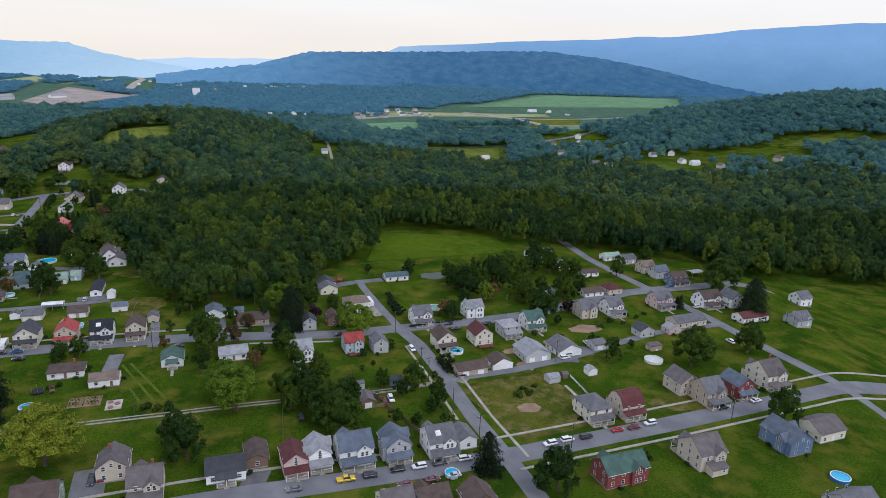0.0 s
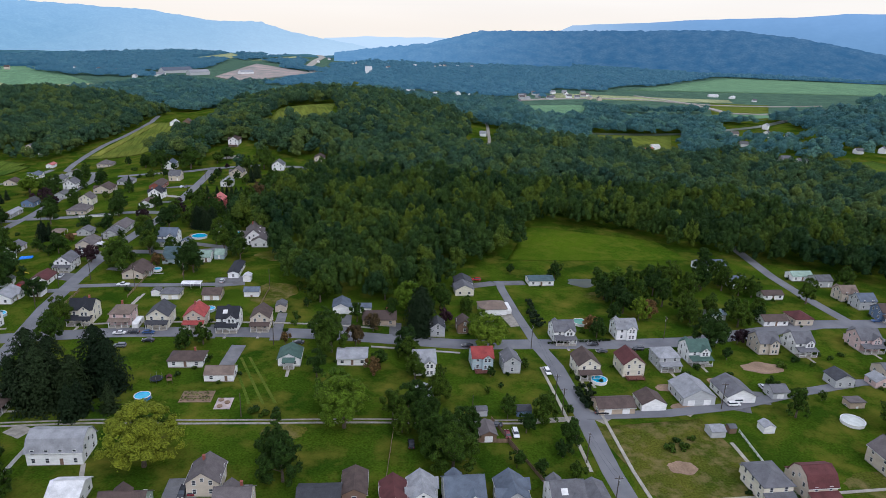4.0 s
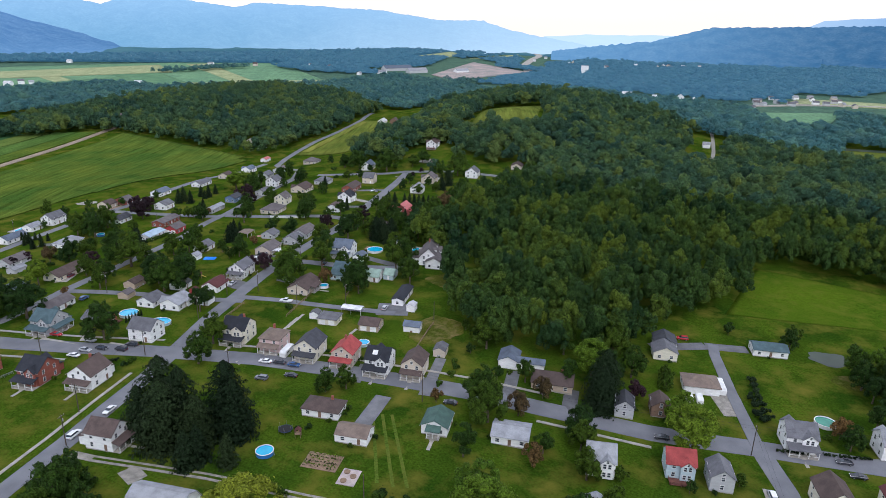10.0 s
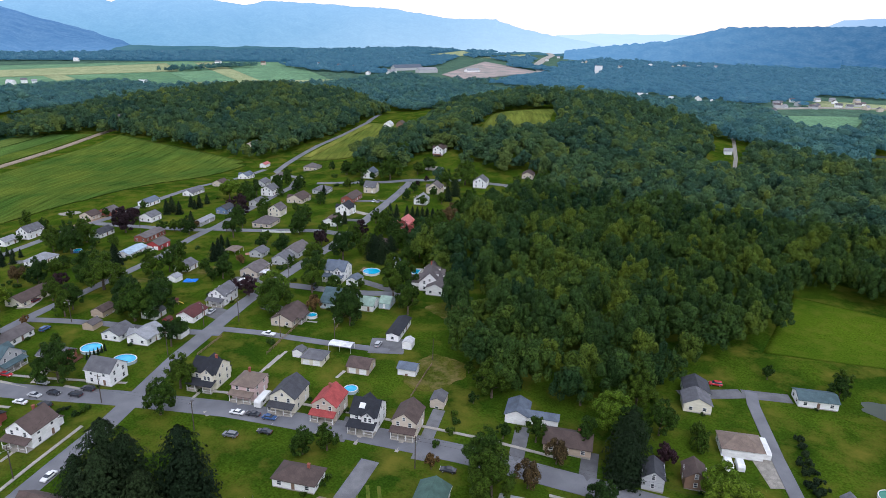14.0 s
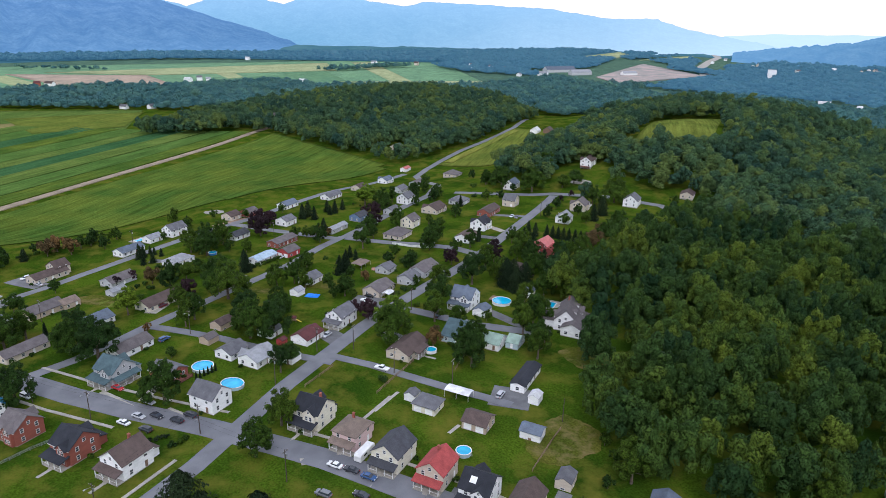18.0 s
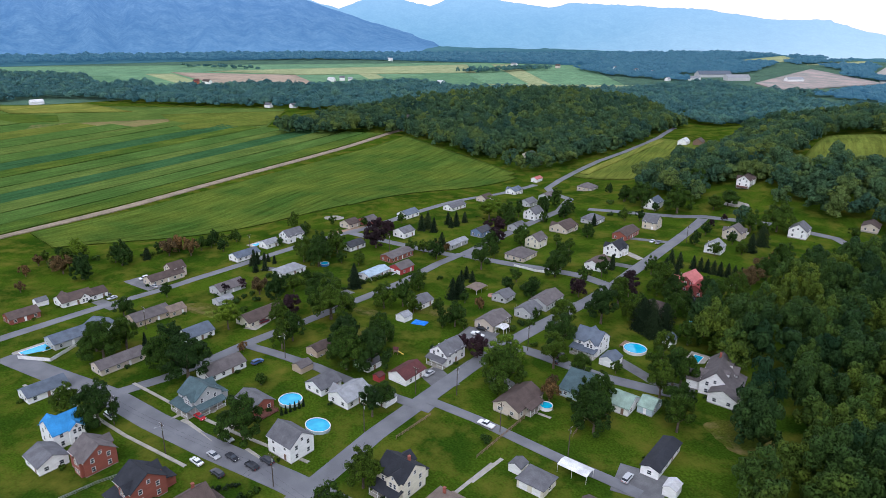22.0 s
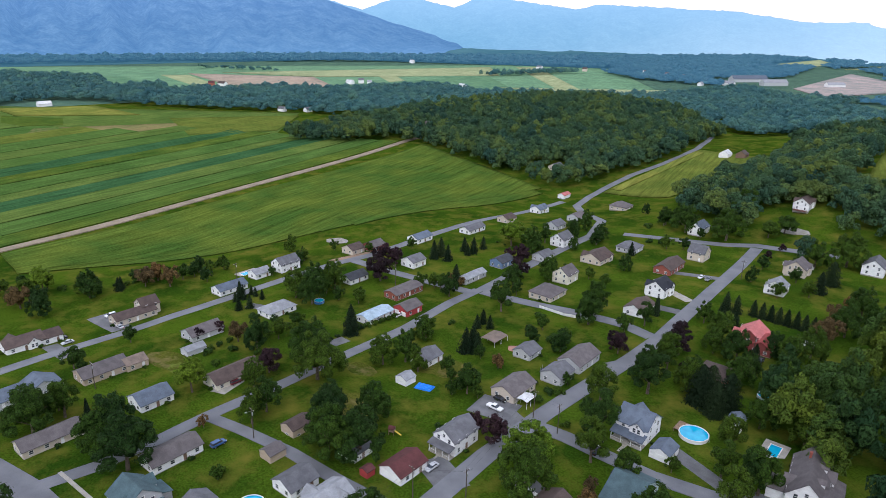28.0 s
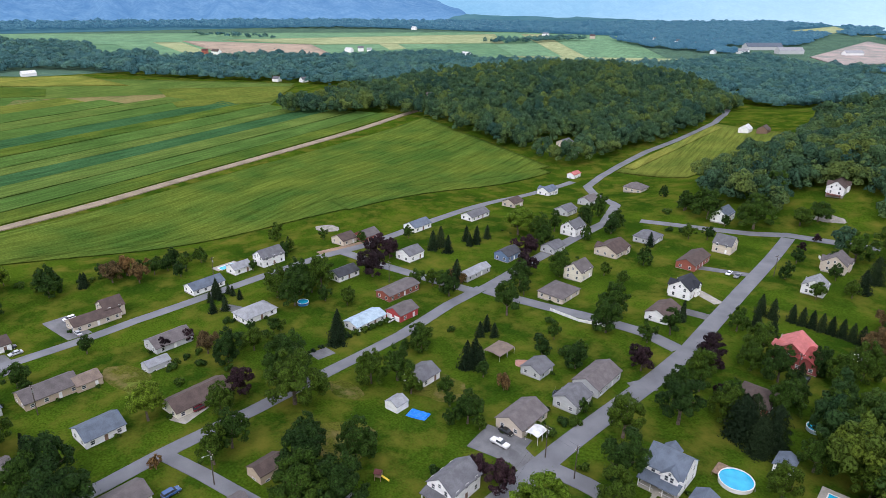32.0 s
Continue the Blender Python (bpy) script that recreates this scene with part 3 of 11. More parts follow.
# ---- roads, pavements, lanes ----
MAIN = [(-336, 178), (-309, 189), (-278, 202), (-252, 209.5), (-226, 219), (-200, 230), (-178, 238), (-160.8, 243.6), (-112.5, 254.5), (-81.3, 261.6), (-59.3, 265.5), (-25, 272.5), (7.8, 282.7), (39, 290.5), (70.3, 301.3), (103.1, 320.1), (134.3, 337.3), (162.4, 345.1), (234.2, 360.8)]
CROSS = [(-20.3, 374.8), (-15.6, 348.2), (-4.6, 313.9), (6.2, 282.7), (14.9, 263.9), (23.4, 234.2), (32, 201.4), (40.6, 174.9), (50, 140.5), (59.3, 93.7)]
LOWER = [(-187.4, 109.3), (-93.7, 140.5), (-37.5, 157.7), (4.6, 169.5), (40.6, 178.9), (101.5, 197.5), (157.7, 216.3), (201.4, 231.1), (296.7, 262.3)]
WEST = [(-153, 103.1), (-167.1, 148.4), (-174.9, 178), (-181.2, 198.4), (-186.5, 217), (-194.5, 237.5), (-204, 261), (-211.6, 285), (-220, 312), (-226.4, 342), (-231.5, 370), (-235.8, 394), (-241, 418), (-250, 446), (-263, 486), (-277, 532), (-288, 566)]
EAST = [(121.8, 452.9), (131.2, 401.4), (140.5, 370.1), (153, 337.3), (165.6, 299.9), (176.4, 260.8), (187.4, 226.4), (198.4, 190.6)]
LOOP = [(-243.6, 415.4), (-259.2, 416.1), (-285.7, 410.7), (-307.7, 403.7), (-327.9, 396.6)]
MIDDLE = [(-331.1, 396.6), (-324.8, 374.8), (-312.3, 343.6), (-302.9, 312.3), (-292.1, 279.5), (-285.7, 253), (-281.1, 237.4), (-277.9, 220.2), (-277.9, 204.6)]
OUTER = [(-346.7, 148.4), (-362.3, 195.2), (-371.6, 220.2), (-378, 240.5), (-385.8, 265.5), (-390.4, 292.1), (-396.6, 323.3), (-402.8, 354.5), (-404.4, 379.4), (-410.7, 402.8), (-423.2, 445.1), (-441.9, 502.9), (-456, 549.7), (-462.3, 585.6)]
LINK = [(-402.8, 365.4), (-379.4, 371.6), (-351.4, 382.6), (-329.5, 392)]
VALLEY = [(-329.5, 396.6), (-342, 435.7), (-352.9, 474.7), (-362.3, 509.1), (-387.2, 546.6), (-424, 568), (-446, 584), (-459, 612), (-469, 643), (-482, 692), (-490, 745), (-498, 785), (-509, 826), (-534, 880), (-570, 940), (-605, 1000)]
NORTHEND = [(-352.9, 527.8), (-331.1, 540.3), (-304.5, 557.5), (-290.5, 570), (-267.1, 576.2), (-249.9, 581)]
ALLEY_W = [(-287.3, 251.4), (-270.1, 259.2), (-253, 266.2), (-234.2, 271.7), (-220.2, 276.5), (-204.6, 282.7)]
ALLEY_N = [(-209.6, 285.5), (-192.4, 290.5), (-176.3, 293.5), (-161.4, 296.4), (-147.4, 300), (-138, 302)]
CHURCHWAY = [(-222, 334), (-213, 337), (-199, 340), (-186, 343), (-170, 350), (-158, 357)]
ALLEY_E = [(25, 230.3), (53.1, 238.9), (78.1, 249.9), (103.1, 265.5), (131.2, 281.1), (168.6, 292.1)]
for i, (nm, pts, w, lab) in enumerate((
        ("road_main", MAIN, 8.8, "grey asphalt street between the house rows"), ("road_cross", CROSS[3:], 6.2, "grey asphalt street between house rows"),
        ("road_lower", [(a + 0.4, b - 1.3) for a, b in LOWER], 8.8, "wide grey asphalt street lined with parked cars"), ("road_west", WEST, 6.6, "straight grey asphalt street through the lots"),
        ("road_east", EAST, 6.0, "asphalt street along the far house row"), ("road_loop", LOOP, 6.5, "curving asphalt side street"),
        ("road_middle", MIDDLE, 5.4, "narrow asphalt street through lawns"), ("road_outer", OUTER, 6.0, "asphalt street beside the crop field"),
        ("road_link", LINK, 6.0, "short curving asphalt street"), ("road_valley", VALLEY, 6.2, "asphalt country road leaving the village"),
        ("road_northend", NORTHEND, 6.5, "asphalt street end below the hill"), ("road_alley_west", ALLEY_W, 4.3, "narrow worn asphalt alley"),
        ("road_alley_north", ALLEY_N, 4.0, "narrow worn asphalt alley behind the gardens"), ("road_churchway", CHURCHWAY, 5.6, "short asphalt street"),
        ("road_alley_east", ALLEY_E, 4.5, "narrow asphalt alley behind the houses"))):
    drape(nm, pts, w, M_ASPH, 0.07 + 0.007 * i, lab)
drape("road_cross_lane", [(-15.2, 352), (-13.6, 343), (-4.6, 313.9), (6.2, 282.7)], 4.2, M_ASPH, 0.19, "narrow asphalt lane up to the meadow")
drape("road_gravel_lane", [(-168.6, 174.9), (-160.8, 176.4), (-126.5, 185.8), (-98.3, 192), (-73.4, 198.4), (-57.8, 203), (-15.6, 215.5), (6.2, 221.8), (21.8, 228)], 2.7, M_GRAVEL, 0.1, "pale gravel lane with a grassy middle")
drape("lane_grass_strip", [(-160.8, 176.4), (-126.5, 185.8), (-98.3, 192), (-73.4, 198.4), (-57.8, 203), (-15.6, 215.5), (6.2, 221.8)], 0.9, M_GRASS, 0.16, "strip of grass between wheel tracks")
drape("road_field_track", [(-468.5, 39), (-546.6, 209.2), (-662.1, 462.3), (-737.1, 627.8)], 8.0, M_TRACK, 0.6, "bare brown earth track between crops", thick=0.3)
drape("road_hill_lane", [(-64, 749.6), (-74.9, 874.5), (-85.9, 952.6), (-93.7, 999.4)], 4.0, M_GRAVEL, 0.3, "pale lane up to a lone house in the woods")
drape("road_white_court", [(-234.2, 581), (-212.4, 584), (-190.6, 571.6), (-184.2, 546.6)], 6.0, M_ASPH, 0.1, "asphalt court below the hill")


def shifted(pts, off):
    out = []
    for i, p in enumerate(pts):
        a, b = Vector(pts[max(0, i - 1)]), Vector(pts[min(len(pts) - 1, i + 1)])
        s = Vector((-(b - a).y, (b - a).x)).normalized() * off
        out.append((p[0] + s.x, p[1] + s.y))
    return out


def paved(name, pts, off, a, b, w=1.1):
    drape(name, shifted(pts, off)[a:b], w, M_CONC, 0.2, "pale concrete footpath beside the street")


paved("pavement_main_north", MAIN, 9.2, 6, 11)
paved("pavement_main_south", MAIN, -8.0, 10, 12)
paved("pavement_lower_north", LOWER, 9.5, 1, 4)
paved("pavement_lower_north_east", LOWER, 9.5, 4, 9)
paved("pavement_lower_south", LOWER, -9.2, 4, 9)
paved("pavement_cross_east", CROSS, 6.6, 4, 8)
paved("pavement_cross_west", CROSS, -6.2, 4, 7)
paved("pavement_west", WEST, 6.9, 1, 5)
paved("pavement_main_west", MAIN, 9.2, 2, 6)
paved("pavement_main_southwest", MAIN, -9.5, 1, 5)


# ---- trees ----


def ball(sub):
    bm = bmesh.new()
    bmesh.ops.create_icosphere(bm, subdivisions=sub, radius=1.0)
    V = np.array([v.co for v in bm.verts])
    T = np.array([[v.index for v in f.verts] for f in bm.faces])
    bm.free()
    return V, T[V[T].mean(1)[:, 2] > -0.45]


BALLS = {k: ball(k) for k in (1, 2)}


def leaf_cloud(rng, clumps, leaves, rx, rz, size, top=1.0, sub=1):
    """A crown of small leaf clumps set on several boughs, uneven in outline, with loose leaf sprays standing out of them."""
    Vs, Qs, P, Nn, o = [], [], [], [], 0
    B, T = BALLS[sub]
    n = max(1, leaves // clumps)
    boughs = [np.array([0, 0, 0.30])]
    for i in range(5):
        th = 1.257 * i + rng.uniform(-0.45, 0.45)
        boughs.append(np.array([math.cos(th) * 0.46, math.sin(th) * 0.46, rng.uniform(-0.42, 0.18)]) * rng.uniform(0.8, 1.15))
    reach = [rng.uniform(0.54, 0.68) for _ in boughs]
    scale = np.array([rx, rx, rz * top])
    small = 1.62 / math.sqrt(clumps)
    made, tries = 0, 0
    while made < clumps and tries < clumps * 12:
        tries += 1
        k = rng.integers(len(boughs))
        d = rng.normal(size=3)
        d /= np.linalg.norm(d)
        if d[2] < -0.55:
            continue
        c = boughs[k] + d * reach[k] * rng.uniform(0.78, 1.0)
        if any(np.linalg.norm(c - q) < 0.82 * w for j, (q, w) in enumerate(zip(boughs, reach)) if j != k):
            continue
        made += 1
        c = c * scale
        r = rng.uniform(0.75, 1.35) * small * rx
        V = B * (r * rng.uniform(0.6, 1.2, (len(B), 1))) * np.array([1, 1, 0.78]) + c
        Vs.append(V)
        Qs.append(np.concatenate([T, T[:, 2:3]], 1) + o)
        o += len(V)
        d = rng.normal(size=(n, 3))
        d /= np.linalg.norm(d, axis=1)[:, None]
        d[:, 2] = np.where(d[:, 2] < -0.2, -d[:, 2], d[:, 2])
        P.append(c + d * r * rng.uniform(0.8, 1.35, (n, 1)) * np.array([1, 1, 0.8]))
        Nn.append(d * 0.8 + c / scale * 0.6 + np.array([0, 0, 0.3]))
    return joined((np.concatenate(Vs), np.concatenate(Qs)), leaf_quads(rng, np.concatenate(P), np.concatenate(Nn), size))


def leaf_quads(rng, P, Nn, size):
    n = len(P)
    Nn = Nn / np.linalg.norm(Nn, axis=1)[:, None] + rng.normal(scale=0.20, size=(n, 3))
    Nn /= np.linalg.norm(Nn, axis=1)[:, None]
    a = np.cross(Nn, rng.normal(size=(n, 3)))
    a /= np.linalg.norm(a, axis=1)[:, None]
    b = np.cross(Nn, a)
    s = rng.uniform(0.6, 1.25, (n, 1)) * size
    t = rng.uniform(0.5, 1.0, (n, 1)) * s
    V = np.stack([P - a * s, P - b * t, P + a * s, P + b * t], 1).reshape(-1, 3)
    return V, np.arange(4 * n).reshape(-1, 4)


def core_blob(rng, rx, rz, sub=2):
    bm = bmesh.new()
    bmesh.ops.create_icosphere(bm, subdivisions=sub, radius=1.0)
    off = rng.uniform(0, 50)
    V = np.array([v.co * (0.80 + 0.30 * noise.noise(v.co * 1.9 + Vector((off, 0, 0)))) for v in bm.verts]) * np.array([rx, rx, rz])
    T = np.array([[v.index for v in f.verts] for f in bm.faces])
    bm.free()
    return V, np.concatenate([T, T[:, 2:3]], 1)  # a triangle as a quad with a doubled corner


def joined(*parts):
    V, Fs, o = [], [], 0
    for v, f in parts:
        V.append(v)
        Fs.append(f + o)
        o += len(v)
    return np.concatenate(V), np.concatenate(Fs)


def tri_soup(name, V, Q, material):
    """Quads, of which some repeat their last corner, as one mesh of triangles."""
    two = Q[:, 2] != Q[:, 3]
    T = np.concatenate([Q[:, :3], Q[two][:, [0, 2, 3]]])
    return soup(name, V, T, material, True)


def trunk_mesh(rng, h, r, limbs, reach):
    bm = bmesh.new()
    lean = Vector((rng.uniform(-0.04, 0.04) * h, rng.uniform(-0.04, 0.04) * h, 0))
    tube(bm, (0, 0, -0.4), Vector((0, 0, h * 0.25)) + lean * 0.3, r * 1.35, r, 8)
    tube(bm, Vector((0, 0, h * 0.25)) + lean * 0.3, Vector((0, 0, h * 0.8)) + lean, r, r * 0.35, 7)
    for i in range(limbs):
        th = 2 * math.pi * i / limbs + rng.uniform(-0.4, 0.4)
        z0 = h * rng.uniform(0.25, 0.55)
        p = Vector((0, 0, z0)) + lean * (z0 / h)
        q = p + Vector((math.cos(th) * reach, math.sin(th) * reach, h * rng.uniform(0.15, 0.32)))
        tube(bm, p, q, r * 0.45, r * 0.12, 5)
    me = bpy.data.meshes.new("trunk")
    bm.to_mesh(me)
    bm.free()
    me.materials.append(M_BARK)
    return me


TREE_KINDS = {}


def tree_kind(key, seed, h, rx, material, clumps=26, leaves=1500, size=0.34, low=0.16, rz=None, sub=1):
    rng = np.random.default_rng(seed)
    rz = rz or h * (1 - low) / 2
    V, Q = joined(leaf_cloud(rng, clumps, leaves, rx, rz, size, sub=sub), core_blob(rng, rx * 0.74, rz * 0.74, 1))
    V[:, :2] *= rx / np.percentile(np.hypot(V[:, 0], V[:, 1]), 96)
    V[:, 2] *= rz / np.percentile(V[:, 2], 98)
    V[:, 2] += h - rz * 0.97
    TREE_KINDS[key] = (trunk_mesh(rng, h * 0.8, 0.035 * h * 0.7, 6, rx * 0.6), tri_soup("crown", V, Q, material))


def conifer_kind(key, seed, h, rx, layers=15, leaves=1500, low=0.06, full=1.0):
    rng = np.random.default_rng(seed)
    f = rng.uniform(0, 1, leaves) ** 1.4
    th = rng.uniform(0, 2 * math.pi, leaves)
    lay = (f * layers) % 1
    r = rx * (1 - f ** full) ** 0.8 * (0.72 + 0.34 * (1 - lay)) * (1 + 0.16 * np.sin(th * 5 + np.floor(f * layers) * 2.1)) * rng.uniform(0.7, 1.05, leaves)
    P = np.stack([r * np.cos(th), r * np.sin(th), h * (low + (1 - low) * f)], 1)
    Nn = np.stack([np.cos(th), np.sin(th), np.full(leaves, 0.7)], 1)
    bm = bmesh.new()
    tube(bm, (0, 0, h * low), (0, 0, h * 0.95), rx * 0.66, 0.05, 9)
    CV = np.array([v.co for v in bm.verts])
    for i, v in enumerate(bm.verts):
        v.index = i
    CT = []
    for fc in bm.faces:
        ix = [v.index for v in fc.verts]
        for k in range(1, len(ix) - 1):
            CT.append([ix[0], ix[k], ix[k + 1], ix[k + 1]])
    bm.free()
    V, Q = joined(leaf_quads(rng, P, Nn, 0.42 if h > 10 else 0.34), (CV, np.array(CT)))
    TREE_KINDS[key] = (trunk_mesh(rng, h * 0.4, 0.02 * h, 0, 0), tri_soup("crown", V, Q, M_NEEDLE))


def bush_kind(key, seed, h, rx, material):
    rng = np.random.default_rng(seed)
    V, Q = joined(leaf_cloud(rng, 6, 120, rx, h * 0.5, 0.15, sub=1), core_blob(rng, rx * 0.75, h * 0.42, 1))
    V[:, :2] *= rx / np.percentile(np.hypot(V[:, 0], V[:, 1]), 96)
    V[:, 2] += h * 0.45
    TREE_KINDS[key] = (None, tri_soup("crown", V, Q, material))


tree_kind("oak", 11, 12, 5.2, M_LEAF, 52, 1000, 0.27, low=0.06)
tree_kind("maple", 12, 11, 4.6, M_LEAF, 46, 850, 0.26, low=0.05)
tree_kind("ash", 13, 13, 4.4, M_LEAF, 42, 800, 0.27, low=0.06)
tree_kind("small", 14, 6, 2.7, M_LEAF, 22, 340, 0.21, low=0.06)
tree_kind("yellow", 15, 11, 5.6, M_LEAF_Y, 90, 2700, 0.22, low=0.06)
tree_kind("yellow_maple", 16, 11, 5.0, M_LEAF_G, 60, 1300, 0.24, low=0.06)
tree_kind("purple", 17, 7.5, 3.5, M_LEAF_P, 30, 600, 0.20, low=0.06)
tree_kind("rusty", 18, 7, 3.2, M_LEAF_R, 28, 550, 0.20, low=0.08)
tree_kind("sparse", 19, 11, 3.8, M_LEAF, 26, 900, 0.22, low=0.10)
conifer_kind("spruce", 21, 16, 5.6, leaves=2600, low=0.01, full=2.7)
conifer_kind("fir", 22, 8.5, 2.7, leaves=800, low=0.02, full=1.35)
conifer_kind("cypress", 23, 6, 1.1, leaves=700, low=0.02)
bush_kind("bush", 31, 1.7, 1.3, M_LEAF)
bush_kind("purple_bush", 32, 2.6, 1.8, M_LEAF_P)
bush_kind("hedge_clump", 33, 2.4, 1.5, M_NEEDLE)
TREE_WORDS = {
    "oak": ("broadleaf_tree", "large spreading tree with dense dark green leaves"), "maple": ("broadleaf_tree", "rounded green maple-like tree on a lawn"),
    "ash": ("broadleaf_tree", "tall green broadleaf tree with an uneven crown"), "small": ("small_tree", "small green garden tree on grass"),
    "yellow": ("broadleaf_tree", "wide tree with leaves turning yellow on a lawn"), "yellow_maple": ("broadleaf_tree", "bright green rounded tree beside a street"),
    "purple": ("purple_tree", "dark purple-leaved garden tree beside a house"), "rusty": ("small_tree", "small tree with rusty brown-green leaves"),
    "sparse": ("broadleaf_tree", "thin tall tree with sparse green leaves"), "spruce": ("conifer", "tall dark green spruce with layered boughs"),
    "fir": ("conifer", "dark green garden fir tree on grass"), "cypress": ("conifer", "slim dark green columnar conifer"),
    "bush": ("bush", "low rounded green bush beside a lawn"), "purple_bush": ("bush", "dark purple rounded shrub beside a house"), "hedge_clump": ("hedge_shrub", "dense dark green clipped hedge shrub"),
}


def tree(key, x, y, s=1.0, sz=None):
    nm, lab = TREE_WORDS[key]
    e = thing(nm, x, y, None, (x * 37 + y * 91) % 360, lab, "bush" if "bush" in nm or "shrub" in nm else "tree")
    trunk, crown = TREE_KINDS[key]
    for n_, me in (("trunk", trunk), ("crown", crown)):
        if me:
            o = new(n_, me)
            o.parent = e
            o.scale = (s, s, sz or (s if s < 1.2 else 1.2 + (s - 1.2) * 0.5))
    return e


# ---- woodland, too many to count ----


def wood_variant(rng, leaves, size, clumps=14, sub=1):
    V, Q = joined(leaf_cloud(rng, clumps, leaves, 1.0, 1.0, size, sub=1), core_blob(rng, 0.78, 0.78, sub))
    V[:, :2] /= np.percentile(np.hypot(V[:, 0], V[:, 1]), 95)
    V[:, 2] *= min(1.25, 1.0 / np.percentile(V[:, 2], 97))
    two = Q[:, 2] != Q[:, 3]
    return V, np.concatenate([Q[:, :3], Q[two][:, [0, 2, 3]]])


def far_variant(rng):
    """A far crown: two rugged domes grown together and a few loose sprays."""
    B, T = BALLS[1]
    P = rng.normal(size=(3, 3))
    P /= np.linalg.norm(P, axis=1)[:, None]
    P[:, 2] = np.abs(P[:, 2])
    T4 = np.concatenate([T, T[:, 2:3]], 1)
    off = rng.uniform(-0.42, 0.42, 3)
    V, Q = joined((B * rng.uniform(0.55, 1.0, (len(B), 1)) + off, T4), (B * rng.uniform(0.4, 0.85, (len(B), 1)) - off, T4), leaf_quads(rng, P, P, 0.16))
    two = Q[:, 2] != Q[:, 3]
    return V, np.concatenate([Q[:, :3], Q[two][:, [0, 2, 3]]])


_rng = np.random.default_rng(5)
WOOD_NEAR = [wood_variant(_rng, 120, 0.062, 24, 1) for _ in range(9)]
WOOD_MID = [wood_variant(_rng, 24, 0.08, 10, 0) for _ in range(8)]
WOOD_FAR = [far_variant(_rng) for _ in range(5)]


def inside(poly, X, Y):
    hit = np.zeros(X.shape, bool)
    for (x0, y0), (x1, y1) in zip(poly, poly[1:] + poly[:1]):
        if y0 != y1:
            hit ^= ((y0 > Y) != (y1 > Y)) & (X < (x1 - x0) * (Y - y0) / (y1 - y0) + x0)
    return hit


OPEN_GROUND, THIN_GROUND, FAR_PLACES = [], [], []


def woods(name, poly, spacing, r, h, variants, material, label, seed, gaps=()):
    """Trees of a wood set out unevenly inside an outline, as one object."""
    rng = np.random.default_rng(seed)
    xs, ys = [p[0] for p in poly], [p[1] for p in poly]
    X, Y = np.meshgrid(np.arange(min(xs), max(xs), spacing), np.arange(min(ys), max(ys), spacing * 0.87))
    X = X + (np.arange(X.shape[0]) % 2)[:, None] * spacing / 2
    X, Y = X + rng.uniform(-0.36, 0.36, X.shape) * spacing, Y + rng.uniform(-0.36, 0.36, Y.shape) * spacing
    keep = inside(poly, X, Y)
    for g in gaps:
        keep &= ~inside(g, X, Y)
    for g in OPEN_GROUND:
        keep &= ~inside(g, X, Y)
    for g in THIN_GROUND:
        keep &= ~inside(g, X, Y) | (rng.uniform(0, 1, X.shape) < 0.62)
    for bx, by, half in FAR_PLACES:
        # open ground on the village side of a far building
        D = math.hypot(bx + 50, by - 150)
        ux, uy = (bx + 50) / D, (by - 150) / D
        along, across = (X - bx) * ux + (Y - by) * uy, np.abs((Y - by) * ux - (X - bx) * uy)
        keep &= ~((across < half + 4) & (along < half + 5) & (along > -min(D / 20, 90) - half))
    X, Y = X[keep], Y[keep]
    Z = heights(X, Y)
    Vs, Ts, tints, o = [], [], [], 0
    for x, y, z in zip(X, Y, Z):
        V, T = variants[rng.integers(len(variants))]
        k = rng.uniform(0.70, 1.24)
        hh = h * (0.60 + 0.40 * k) * rng.uniform(0.76, 1.26)
        a = rng.uniform(0, 2 * math.pi)
        c, s = math.cos(a) * r * k, math.sin(a) * r * k
        W = np.empty_like(V)
        W[:, 0], W[:, 1] = V[:, 0] * c - V[:, 1] * s + x, V[:, 0] * s + V[:, 1] * c + y
        W[:, 2] = V[:, 2] * hh * 0.43 + z + hh * 0.55
        Vs.append(W)
        Ts.append(T + o)
        # stands of one kind of tree, and each tree a little apart from its neighbours
        stand = 0.5 + 0.9 * noise.noise(Vector((x / 55.0, y / 55.0, seed)))
        tints.append(np.full(len(V), min(1.0, max(0.0, 0.36 * stand + 0.72 * rng.uniform(0, 1) ** 1.5)), np.float32))
        o += len(V)
    me = soup(name, np.concatenate(Vs), np.concatenate(Ts), material, True)
    me.attributes.new("tint", "FLOAT", "POINT").data.foreach_set("value", np.concatenate(tints))
    return tagged(new(name, me), label, "woodland", "", "stuff")


# single trees and shrubs
tree("yellow_maple", -449.3, 222.9, 1.22)
tree("maple", -418.9, 219.1, 1.23)
tree("rusty", -432.2, 212.3, 1.74)
tree("maple", -430.5, 240.5, 1.28)
tree("fir", -433.4, 253.7, 0.84)
tree("rusty", -432.4, 265.7, 1.61)
tree("rusty", -437.5, 272.9, 1.54)
tree("rusty", -424.8, 275.6, 1.50)
tree("small", -431.6, 283.6, 1.50)
tree("maple", -439.1, 293.7, 0.83)
tree("small", -420.4, 292.5, 1.26)
tree("maple", -435.1, 305.8, 0.71)
tree("maple", -444.6, 347.8, 0.88)
tree("maple", -419.3, 344.8, 0.64)
tree("small", -406.2, 321.4, 0.84)
tree("fir", -401.7, 292.0, 0.50)
tree("fir", -400.1, 297.9, 0.61)
tree("fir", -396.8, 301.1, 0.60)
tree("fir", -383.6, 298.5, 0.49)
tree("fir", -384.3, 304.4, 0.54)
